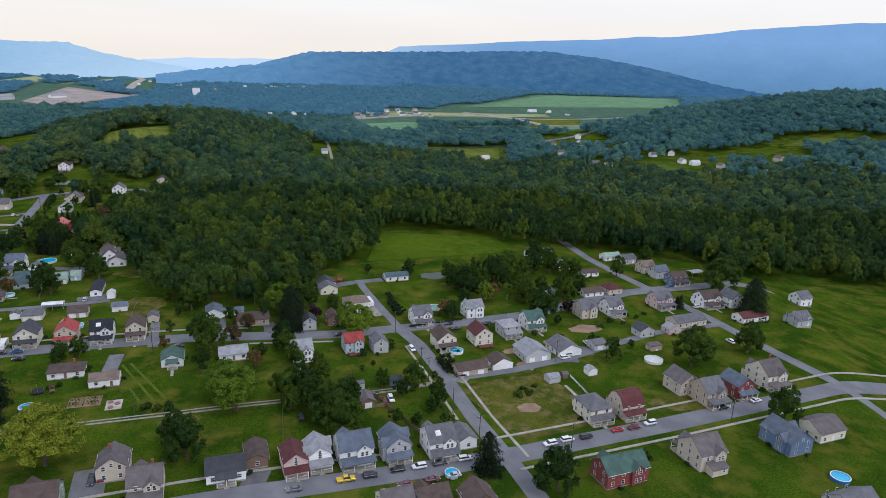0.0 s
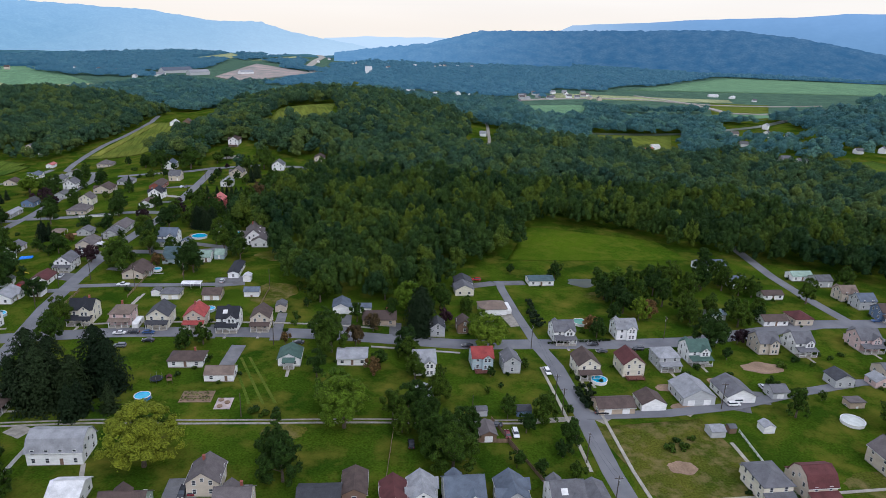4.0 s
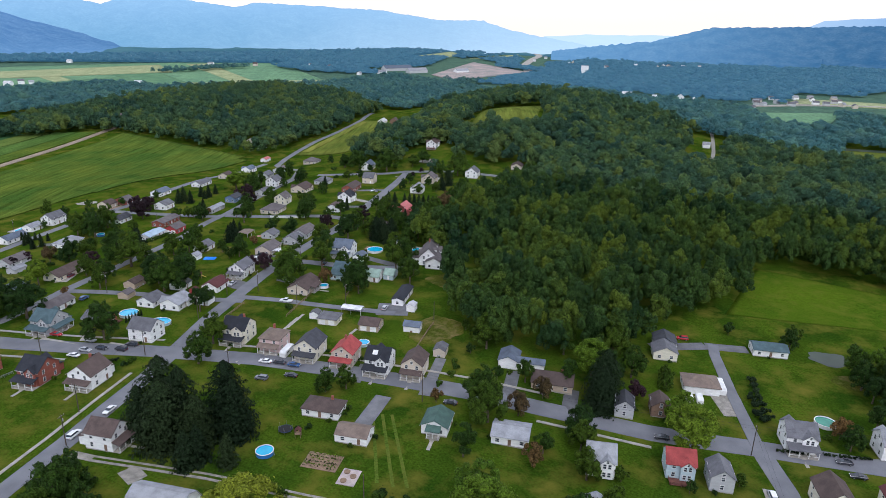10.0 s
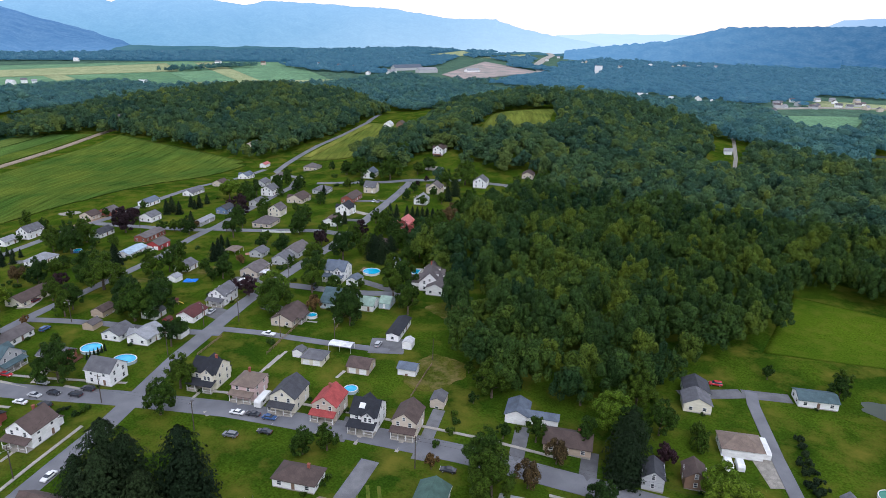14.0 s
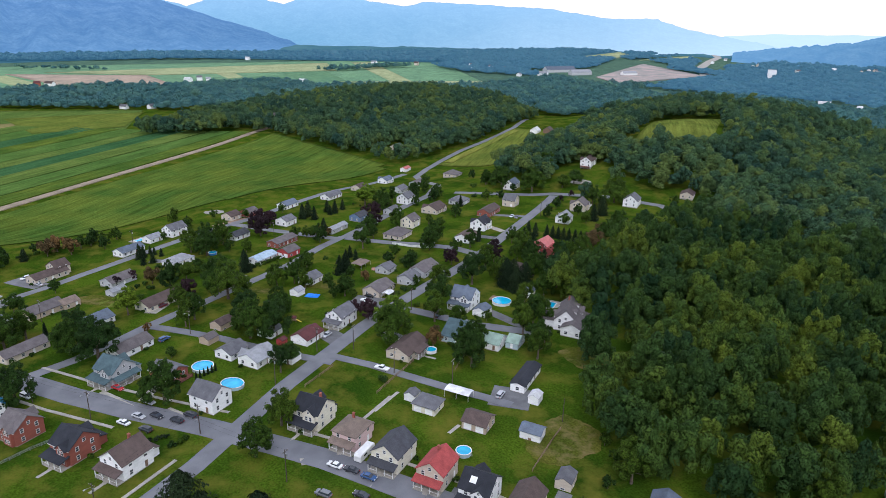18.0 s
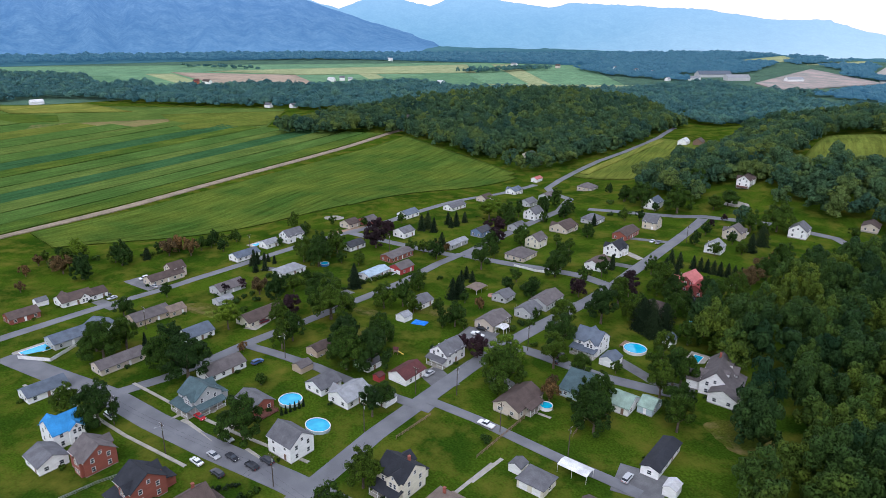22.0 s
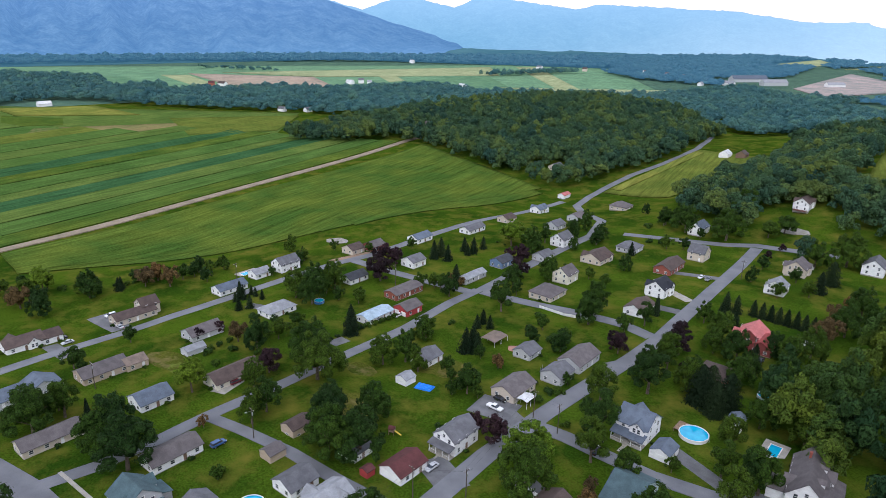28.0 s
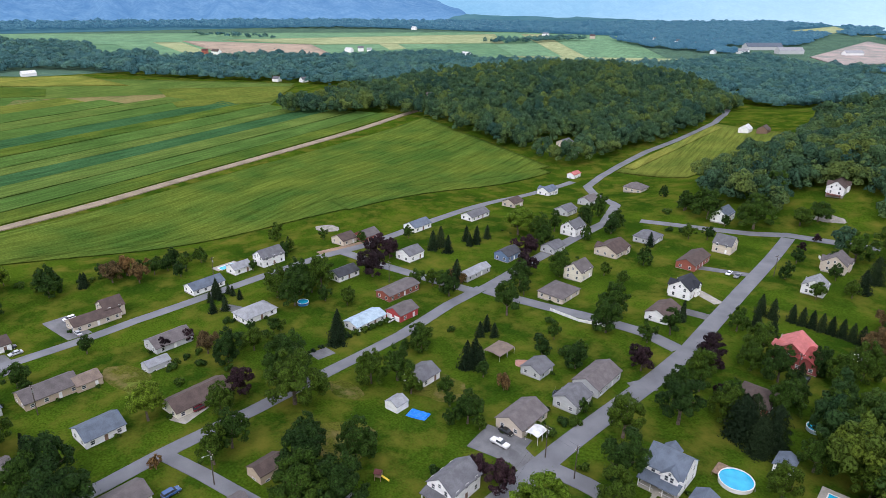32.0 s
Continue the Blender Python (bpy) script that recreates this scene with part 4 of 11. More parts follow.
tree("oak", -371.1, 328.7, 1.26)
tree("oak", -369.1, 338.3, 1.27)
tree("small", -339.9, 304.9, 1.06)
tree("bush", -359.3, 294.0, 1.71)
tree("maple", -327.1, 283.9, 1.17)
tree("rusty", -338.0, 280.2, 1.30)
tree("small", -330.5, 294.1, 1.62)
tree("purple", -352.9, 277.8, 0.69)
tree("oak", -304.4, 296.4, 1.60)
tree("fir", -319.1, 320.6, 1.37)
tree("yellow_maple", -304.6, 253.0, 1.14)
tree("oak", -295.7, 271.2, 0.89)
tree("purple", -350.9, 268.5, 0.68)
tree("purple", -303.4, 279.6, 1.32)
tree("small", -365.3, 245.5, 1.16)
tree("small", -350.9, 223.3, 1.69)
tree("oak", -308.2, 206.8, 1.52)
tree("sparse", -313.6, 215.9, 1.34)
tree("oak", -287.8, 226.0, 1.48)
tree("cypress", -309.5, 221.9, 1.10)
tree("oak", -255.1, 280.2, 1.37)
tree("oak", -253.0, 293.3, 1.18)
tree("rusty", -279.8, 249.5, 0.60)
tree("oak", -284.1, 325.0, 1.07)
tree("oak", -287.1, 317.0, 1.02)
tree("maple", -297.8, 343.3, 0.94)
tree("small", -346.5, 339.0, 1.12)
tree("small", -355.1, 333.4, 1.14)
tree("purple", -389.1, 375.6, 1.36)
tree("purple", -382.1, 380.2, 1.35)
tree("fir", -382.4, 410.3, 1.32)
tree("fir", -381.0, 404.7, 1.20)
tree("fir", -373.7, 408.7, 1.08)
tree("fir", -375.1, 423.3, 0.78)
tree("fir", -375.0, 427.6, 0.78)
tree("yellow_maple", -373.8, 454.4, 1.68)
tree("oak", -361.1, 458.6, 1.24)
tree("purple", -349.5, 439.9, 1.57)
tree("oak", -353.6, 454.8, 0.98)
tree("maple", -374.9, 517.1, 1.18)
tree("maple", -368.6, 499.2, 0.93)
tree("oak", -351.3, 505.6, 0.94)
tree("fir", -322.4, 498.1, 0.91)
tree("small", -318.1, 523.7, 1.54)
tree("small", -311.8, 530.8, 1.31)
tree("bush", -353.7, 551.7, 2.68)
tree("maple", -306.8, 474.2, 0.82)
tree("small", -295.6, 445.9, 1.21)
tree("oak", -276.0, 418.7, 1.23)
tree("sparse", -252.4, 422.1, 0.95)
tree("cypress", -259.6, 439.7, 1.15)
tree("oak", -322.5, 411.1, 1.08)
tree("sparse", -303.7, 387.9, 1.37)
tree("bush", -287.6, 396.3, 2.08)
tree("fir", -297.4, 372.5, 0.80)
tree("fir", -295.1, 367.5, 0.74)
tree("fir", -291.7, 371.6, 0.70)
tree("small", -269.5, 349.0, 0.96)
tree("oak", -250.8, 328.4, 0.91)
tree("small", -266.3, 331.8, 1.15)
tree("rusty", -258.9, 348.7, 0.72)
tree("maple", -255.5, 376.8, 0.86)
tree("sparse", -220.4, 359.7, 1.46)
tree("purple", -241.6, 393.1, 1.14)
tree("purple", -233.8, 419.6, 1.39)
tree("sparse", -225.9, 401.7, 1.22)
tree("small", -234.9, 359.7, 0.83)
tree("bush", -234.3, 350.4, 1.70)
tree("yellow_maple", -208.0, 317.7, 1.46)
tree("purple", -230.3, 316.0, 1.00)
tree("sparse", -200.5, 334.1, 1.31)
tree("oak", -211.8, 397.5, 0.86)
tree("oak", -260.0, 195.6, 1.35)
tree("oak", -224.3, 227.8, 1.39)
tree("oak", -177.4, 230.9, 1.04)
tree("sparse", -212.9, 265.3, 1.03)
tree("bush", -254.7, 246.5, 1.48)
tree("oak", -172.0, 318.9, 1.13)
tree("rusty", -185.2, 316.2, 1.13)
tree("sparse", -165.4, 359.8, 1.35)
tree("sparse", -149.8, 335.0, 1.26)
tree("oak", -182.8, 390.2, 0.96)
tree("bush", -180.7, 285.1, 1.73)
tree("oak", -190.7, 415.6, 1.03)
tree("oak", -201.0, 408.5, 1.03)
tree("small", -184.4, 348.9, 0.86)
tree("bush", -280.2, 383.0, 1.82)
tree("bush", -305.0, 361.4, 1.47)
tree("small", -341.4, 381.2, 1.47)
tree("small", -348.5, 374.5, 1.38)
tree("fir", -343.1, 391.7, 1.30)
tree("small", -401.2, 403.2, 1.13)
tree("bush", -325.1, 449.6, 1.99)
tree("oak", -240.6, 445.7, 0.81)
tree("oak", -221.4, 423.9, 0.88)
tree("maple", -241.0, 569.8, 2.07)
tree("oak", -250.4, 556.3, 1.26)
tree("spruce", -233.9, 539.6, 0.77)
tree("oak", -199.9, 439.7, 1.02)
tree("oak", -224.8, 433.7, 1.14)
tree("rusty", -202.2, 470.7, 1.95)
tree("oak", -201.4, 484.4, 1.24)
tree("maple", -181.2, 581.5, 1.75)
tree("small", -206.0, 590.6, 1.31)
tree("oak", -179.4, 542.8, 1.38)
tree("oak", -332.1, 560.1, 1.72)
tree("oak", -307.3, 565.2, 2.07)
tree("oak", -321.4, 607.4, 1.89)
tree("small", -289.2, 596.3, 2.58)
tree("small", -293.2, 585.9, 2.29)
tree("oak", -206.2, 509.1, 1.31)
tree("maple", -193.0, 515.5, 1.48)
tree("oak", -189.9, 495.7, 1.35)
tree("small", -245.5, 529.0, 1.32)
tree("small", -232.2, 515.9, 1.37)
tree("maple", -259.6, 513.1, 0.76)
tree("bush", -313.6, 577.9, 2.67)
tree("oak", -186.1, 517.8, 1.31)
tree("maple", -175.7, 511.3, 1.56)
tree("spruce", -202.1, 392.6, 0.80)
tree("spruce", -195.0, 391.8, 0.83)
tree("sparse", -181.2, 371.5, 1.14)
tree("oak", -59.1, 172.2, 1.26)
tree("maple", -91.2, 293.0, 1.32)
tree("oak", -75.9, 255.2, 1.25)
tree("spruce", -43.2, 283.9, 1.16)
tree("oak", -41.3, 250.6, 0.84)
tree("maple", -35.8, 238.2, 0.91)
tree("oak", -25.1, 223.9, 0.96)
tree("oak", -26.7, 212.8, 0.87)
tree("oak", -14.2, 188.4, 1.44)
tree("maple", -25.1, 201.9, 0.78)
tree("oak", 11.7, 222.9, 0.92)
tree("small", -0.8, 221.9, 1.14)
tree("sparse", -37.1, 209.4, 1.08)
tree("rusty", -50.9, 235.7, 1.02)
tree("sparse", -69.7, 228.7, 0.95)
tree("bush", -81.2, 202.7, 1.56)
tree("bush", -74.7, 204.1, 1.17)
tree("oak", -200.2, 309.5, 1.56)
tree("oak", -164.5, 314.0, 1.21)
tree("small", 17.5, 205.1, 1.02)
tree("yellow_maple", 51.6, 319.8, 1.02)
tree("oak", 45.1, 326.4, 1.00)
tree("sparse", 34.9, 349.3, 1.31)
tree("oak", 43.8, 343.7, 1.05)
tree("oak", 61.9, 353.9, 1.13)
tree("oak", 71.8, 367.3, 1.27)
tree("oak", 79.7, 356.7, 1.10)
tree("oak", 77.6, 296.7, 1.54)
tree("ash", 91.6, 386.6, 1.39)
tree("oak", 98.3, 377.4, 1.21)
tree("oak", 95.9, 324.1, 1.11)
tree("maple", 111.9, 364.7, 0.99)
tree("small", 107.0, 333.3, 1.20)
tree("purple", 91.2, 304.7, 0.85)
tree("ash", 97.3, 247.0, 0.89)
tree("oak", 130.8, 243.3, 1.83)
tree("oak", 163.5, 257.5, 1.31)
tree("spruce", 190.5, 302.2, 1.35)
tree("fir", 155.9, 313.6, 0.93)
tree("bush", 104.0, 286.8, 1.70)
tree("bush", 111.5, 294.3, 1.75)
tree("bush", 50.8, 217.0, 1.72)
tree("spruce", 32.5, 169.6, 0.86)
tree("oak", 52.0, 158.3, 1.36)
tree("oak", 144.6, 195.9, 1.25)
tree("oak", 192.3, 342.9, 2.12)
tree("bush", 85.6, 177.6, 1.44)
tree("bush", 86.1, 175.0, 1.31)
tree("hedge_clump", 22.9, 254.3, 1.02)
tree("hedge_clump", 24.3, 249.2, 1.00)
tree("hedge_clump", 25.9, 244.0, 1.11)
tree("hedge_clump", 27.0, 240.1, 1.10)
tree("hedge_clump", 27.7, 238.3, 0.97)
tree("bush", 31.2, 255.3, 1.18)
tree("small", 94.1, 264.6, 0.99)
tree("small", 111.1, 262.2, 0.70)
tree("bush", 122.4, 302.8, 1.63)
tree("small", 83.2, 287.6, 0.89)
tree("bush", 64.3, 269.2, 1.73)
tree("bush", 69.4, 276.4, 1.45)
tree("yellow", -98.9, 169.3, 2.04)
tree("yellow_maple", -50.8, 201.3, 1.88)
tree("maple", -413.0, 338.9, 0.74)
tree("fir", -386.7, 297.5, 0.81)
tree("fir", -387.1, 299.4, 0.75)
tree("fir", -372.5, 292.4, 0.72)
tree("fir", -371.6, 297.2, 0.78)
tree("maple", -369.9, 318.6, 1.33)
tree("oak", -357.9, 321.2, 1.33)
tree("small", -426.2, 366.5, 1.05)
tree("purple", -367.1, 362.4, 2.12)
tree("maple", -331.8, 379.5, 1.02)
tree("purple", -331.3, 422.5, 1.61)
tree("oak", -321.0, 433.8, 1.08)
tree("maple", -268.0, 405.5, 1.28)
tree("small", -266.8, 535.3, 1.35)
tree("small", -240.2, 502.2, 1.37)
tree("sparse", -215.8, 378.1, 1.70)
tree("sparse", -207.8, 344.1, 1.63)
tree("purple", -223.4, 317.6, 1.27)
tree("oak", -288.9, 291.6, 1.85)
tree("oak", -277.5, 268.6, 1.01)
tree("oak", -270.8, 226.2, 1.65)
tree("oak", -244.9, 274.2, 1.54)
tree("oak", -239.4, 281.8, 1.51)
tree("small", -215.9, 270.7, 1.78)
tree("oak", -172.8, 326.4, 1.08)
tree("sparse", -164.6, 346.9, 1.25)
tree("sparse", -155.6, 342.2, 1.10)
tree("sparse", -188.8, 335.0, 1.02)
tree("oak", -209.2, 391.1, 1.02)
tree("oak", -212.5, 424.7, 1.09)
tree("maple", -197.9, 449.8, 1.27)
tree("oak", -183.7, 402.7, 1.16)
tree("oak", -169.1, 389.6, 0.96)
tree("small", -253.4, 410.7, 1.41)
tree("bush", -264.3, 381.5, 2.60)
tree("small", -268.7, 374.1, 1.25)
tree("oak", -184.8, 245.3, 1.06)
tree("maple", -125.0, 236.7, 0.81)
tree("maple", -120.1, 241.6, 0.78)
tree("rusty", -90.0, 249.9, 0.71)
tree("spruce", -148.1, 190.9, 1.49)
tree("spruce", -139.5, 194.8, 1.06)
tree("spruce", -133.5, 203.8, 1.22)
tree("fir", -134.9, 186.3, 1.53)
tree("fir", -125.3, 192.3, 1.27)
tree("oak", -147.1, 156.4, 1.44)
tree("bush", -151.2, 168.8, 1.53)
tree("oak", -70.8, 248.5, 1.33)
tree("rusty", -63.9, 257.1, 1.21)
tree("small", -50.3, 242.6, 1.19)
tree("oak", -43.1, 256.8, 0.98)
tree("spruce", -42.3, 276.1, 1.03)
tree("yellow_maple", -50.9, 296.3, 1.42)
tree("purple", -33.5, 288.9, 1.03)
tree("maple", -25.7, 303.6, 0.67)
tree("yellow_maple", -11.7, 268.5, 1.68)
tree("oak", -38.3, 304.6, 1.03)
tree("hedge_clump", 1.2, 312.9, 1.30)
tree("hedge_clump", 2.8, 308.4, 1.40)
tree("hedge_clump", 4.8, 302.7, 1.49)
tree("hedge_clump", 5.9, 299.5, 1.47)
tree("small", -10.8, 365.6, 0.93)
tree("oak", 12.8, 364.2, 0.76)
tree("oak", 37.1, 341.7, 0.98)
tree("sparse", 40.0, 332.7, 1.00)
tree("yellow_maple", 44.0, 358.7, 1.03)
tree("rusty", 28.9, 301.3, 1.07)
tree("oak", 31.6, 295.4, 0.77)
tree("bush", 25.4, 298.8, 1.18)
tree("small", -27.2, 242.9, 0.82)
tree("small", -9.4, 248.7, 0.73)
tree("small", 2.6, 259.3, 0.76)
tree("sparse", -69.6, 278.0, 0.85)
tree("rusty", -60.8, 271.7, 1.12)
tree("small", -78.6, 274.0, 0.90)
tree("sparse", -64.5, 306.1, 1.16)
tree("spruce", -158.9, 199.5, 1.56)
tree("spruce", -151.2, 199.8, 1.31)
tree("spruce", -159.6, 191.7, 1.00)
tree("spruce", -140.4, 207.9, 1.44)
tree("fir", -134.2, 190.0, 1.50)
tree("oak", -151.7, 163.2, 1.12)
tree("oak", -143.2, 149.7, 1.18)
tree("maple", -138.7, 158.5, 1.01)
tree("oak", -127.1, 148.5, 1.01)
tree("oak", -64.3, 179.3, 1.06)
tree("yellow_maple", -56.7, 212.1, 1.29)
tree("oak", -27.7, 207.7, 0.90)
tree("oak", -19.4, 195.8, 1.29)
tree("sparse", -32.9, 214.2, 1.01)
tree("maple", -32.7, 204.1, 0.78)
tree("small", 5.8, 215.2, 1.23)
tree("small", -35.4, 247.5, 0.90)
tree("yellow_maple", -17.5, 282.1, 1.12)
tree("purple", -33.2, 292.9, 0.67)
tree("oak", -45.0, 291.1, 1.23)
tree("oak", -48.3, 315.8, 1.23)
tree("ash", -56.2, 284.2, 0.78)
tree("small", 13.8, 372.8, 1.34)
tree("ash", 43.8, 338.6, 1.01)
tree("oak", 53.2, 340.4, 1.01)
tree("rusty", 56.0, 322.6, 1.46)
tree("oak", 67.7, 358.0, 1.12)
tree("ash", 87.8, 368.3, 1.12)
tree("oak", 74.1, 319.2, 1.06)
tree("ash", 83.8, 328.3, 1.01)
tree("oak", 95.0, 332.2, 0.95)
tree("maple", 50.1, 359.3, 1.12)
tree("ash", 60.0, 362.2, 1.01)
tree("oak", 105.7, 365.3, 1.01)
tree("small", 19.3, 229.6, 0.67)
tree("fir", 26.7, 241.2, 0.62)
tree("spruce", 192.3, 308.7, 1.19)
tree("ash", 137.4, 363.1, 1.01)
tree("sparse", 107.1, 336.9, 1.01)
tree("purple", 94.9, 308.3, 0.78)
tree("sparse", 39.6, 312.7, 0.90)
tree("oak", 52.8, 341.7, 1.01)
tree("ash", 64.5, 339.5, 1.12)
tree("oak", 73.2, 328.9, 1.12)
tree("oak", 86.7, 368.4, 1.12)
tree("ash", 98.6, 370.5, 1.01)
tree("oak", 65.6, 367.8, 1.01)
tree("oak", 209.4, 364.7, 1.23)
tree("maple", 195.1, 361.2, 1.01)
tree("oak", 165.0, 391.8, 1.01)
tree("oak", -16.1, 198.4, 1.23)
tree("ash", -11.9, 204.3, 1.01)
tree("sparse", -30.4, 217.1, 1.01)
tree("fir", 155.2, 316.1, 0.75)
tree("small", 21.8, 195.2, 1.01)
tree("ash", 19.4, 208.2, 0.90)
tree("small", 11.5, 194.5, 0.90)
tree("small", 4.0, 196.4, 1.01)
tree("oak", -272.5, 189.2, 0.95)
tree("oak", -284.1, 221.5, 1.23)
tree("oak", -319.1, 206.2, 1.01)
tree("maple", -319.9, 214.8, 0.78)
tree("ash", -273.4, 262.4, 0.90)
tree("oak", -263.7, 284.5, 1.06)
tree("small", -301.7, 344.4, 1.34)
tree("small", -252.5, 245.0, 0.78)
tree("purple", -245.1, 395.6, 1.01)
tree("ash", -224.5, 387.7, 0.90)
tree("purple", -227.8, 411.4, 1.12)
tree("sparse", -223.2, 398.5, 0.90)
tree("purple", -217.5, 400.6, 0.67)
tree("spruce", -202.6, 387.8, 0.88)
tree("spruce", -195.5, 385.5, 0.75)
tree("fir", -207.7, 428.7, 1.00)
tree("sparse", -175.4, 358.6, 1.01)
tree("ash", -167.2, 357.8, 1.01)
tree("rusty", -191.3, 324.1, 0.67)
tree("sparse", -155.1, 348.0, 0.78)
tree("fir", -245.0, 468.8, 1.00)
tree("fir", -239.8, 468.5, 1.00)
tree("fir", -238.2, 454.3, 1.00)
tree("fir", -230.6, 452.5, 0.94)
tree("fir", -234.1, 472.3, 0.88)
tree("fir", -230.5, 473.1, 0.88)
tree("fir", -227.2, 473.8, 0.88)
tree("fir", -223.8, 474.4, 0.88)
tree("fir", -220.6, 475.0, 0.88)
tree("fir", -217.1, 476.2, 0.88)
tree("fir", -213.5, 476.0, 0.88)
tree("fir", -210.3, 476.6, 0.88)
tree("yellow_maple", -379.6, 459.4, 1.01)
tree("ash", -367.2, 474.7, 0.90)
tree("purple", -349.9, 441.5, 1.01)
tree("purple", -359.1, 439.5, 0.78)
tree("sparse", -317.2, 395.3, 0.67)
tree("sparse", -313.1, 396.7, 0.62)
tree("sparse", -314.6, 406.4, 0.67)
tree("small", -309.4, 450.2, 1.12)
tree("cypress", -257.2, 435.5, 1.50)
tree("bush", -326.7, 529.9, 2.00)
tree("oak", -349.7, 562.5, 1.01)
tree("maple", -379.9, 582.7, 0.67)
tree("purple", -275.1, 569.2, 0.67)
tree("purple", -273.8, 552.4, 0.67)
tree("fir", -232.0, 524.8, 1.38)
tree("rusty", -211.3, 495.7, 1.23)
tree("rusty", -213.4, 514.1, 1.01)
tree("maple", -199.6, 503.0, 1.01)
tree("maple", -259.5, 382.6, 0.67)
tree("rusty", -261.0, 350.1, 0.67)
tree("fir", -278.1, 348.6, 1.25)
tree("fir", -278.8, 352.6, 1.25)
tree("fir", -275.1, 352.0, 1.00)
tree("purple", -398.4, 384.1, 1.01)
tree("purple", -388.8, 385.0, 1.01)
tree("fir", -381.5, 425.9, 1.00)
tree("fir", -378.5, 430.3, 1.00)
tree("fir", -378.8, 437.4, 0.88)
tree("ash", -364.3, 494.6, 0.90)
tree("maple", -347.2, 497.1, 0.90)
tree("maple", -348.4, 479.1, 0.67)
tree("oak", -366.1, 332.4, 0.78)
tree("oak", -376.5, 341.3, 0.67)
tree("fir", -422.5, 345.5, 0.88)
tree("small", -349.7, 341.1, 1.12)
tree("fir", -327.3, 325.1, 1.12)
tree("small", -409.6, 380.0, 1.01)
tree("small", -344.8, 379.9, 1.23)
tree("rusty", -345.4, 390.4, 0.78)
tree("rusty", -339.7, 392.7, 0.67)
tree("ash", -438.2, 216.3, 0.90)
tree("maple", -437.9, 238.8, 0.90)
tree("small", -436.5, 242.5, 1.12)
tree("fir", -435.8, 255.2, 0.75)
tree("small", -438.1, 267.8, 1.23)
tree("small", -432.9, 289.8, 1.23)
tree("small", -430.8, 297.2, 1.34)
tree("small", -444.4, 263.3, 1.01)
tree("rusty", -452.9, 203.8, 0.90)
tree("rusty", -437.3, 195.9, 0.90)
tree("small", -439.9, 208.5, 1.01)
tree("rusty", -413.8, 191.2, 0.78)
tree("fir", -384.4, 294.8, 0.56)
tree("fir", -387.9, 303.7, 0.56)
tree("fir", -378.6, 305.5, 0.56)
tree("bush", -321.0, 282.2, 1.62)
tree("bush", -321.5, 265.9, 1.62)
tree("bush", -334.0, 266.7, 1.88)
tree("bush", -330.6, 275.7, 1.88)
tree("bush", -336.2, 291.6, 2.00)
tree("bush", -338.4, 301.2, 2.00)
tree("small", -339.8, 307.8, 0.90)
tree("cypress", -311.3, 222.1, 0.88)
tree("small", -344.9, 225.1, 0.90)
tree("purple_bush", -353.4, 267.8, 1.23)
tree("bush", -217.0, 340.9, 1.50)
tree("bush", -232.4, 353.1, 1.88)
tree("small", -261.0, 329.5, 0.78)
tree("maple", -274.3, 324.1, 0.78)
tree("bush", -217.6, 353.5, 1.62)
tree("oak", -202.7, 417.4, 0.78)
tree("maple", -208.0, 441.3, 0.90)
tree("small", -254.0, 544.1, 1.34)
tree("bush", -305.7, 577.2, 2.00)
tree("oak", -345.7, 573.2, 1.12)
tree("maple", -349.9, 564.7, 1.01)
tree("oak", -322.9, 596.4, 1.12)
tree("small", -319.1, 556.8, 1.12)
tree("bush", -332.3, 526.4, 2.00)


# garden shrubs, lot edges and the thicket beside the field
tree("bush", -339.0, 272.9, 1.3)
tree("bush", -340.4, 277.4, 1.4)
tree("bush", -337.3, 269.2, 1.2)
tree("bush", -340.6, 285.5, 2.0)
tree("bush", -333.9, 287.1, 1.6)
tree("bush", -344.2, 293.9, 1.6)
tree("small", -346.1, 298.6, 0.75)
tree("small", -333.0, 301.6, 0.8)
tree("bush", -363.1, 225.1, 1.5)
tree("small", -443.9, 287.7, 0.9)
tree("small", -442.9, 295.6, 0.95)
tree("small", -444.8, 279.8, 0.8)
tree("small", -442.1, 270.0, 0.9)
tree("bush", -441.5, 262.9, 1.7)
tree("bush", -441.2, 274.5, 1.9)
tree("rusty", -443.9, 283.3, 0.7)
tree("bush", -442.1, 291.6, 1.8)
tree("small", -442.6, 300.6, 0.8)
tree("small", -441.4, 305.1, 0.7)
tree("bush", -444.8, 309.3, 1.5)
tree("bush", -439.5, 258.5, 1.4)
tree("bush", -440.2, 253.4, 1.3)
tree("small", -450.0, 219.1, 1.0)
tree("rusty", -446.6, 210.7, 0.9)
tree("small", -454.2, 225.4, 1.1)
tree("bush", -448.2, 230.8, 2.0)
tree("small", -459.5, 215.2, 1.2)
tree("small", -456.8, 208.0, 1.1)
tree("small", -253.3, 324.0, 0.9)
tree("small", -254.3, 328.6, 0.85)
tree("small", -246.3, 329.4, 0.8)
tree("small", -306.9, 347.3, 1.1)
tree("small", -300.4, 338.8, 0.8)
tree("bush", -242.1, 350.8, 1.4)
tree("bush", -232.9, 343.6, 2.0)
tree("bush", -236.6, 343.2, 1.6)
tree("bush", -238.5, 308.4, 1.4)
tree("small", -275.9, 386.8, 1.1)
tree("bush", -200.0, 217.3, 1.1)
tree("bush", -199.8, 219.6, 1.1)
tree("bush", -200.2, 221.9, 1.0)
tree("bush", -119.1, 214.9, 1.0)
tree("bush", -116.8, 217.3, 1.1)
tree("bush", -177.1, 246.7, 0.9)
tree("bush", -111.9, 228.6, 1.0)
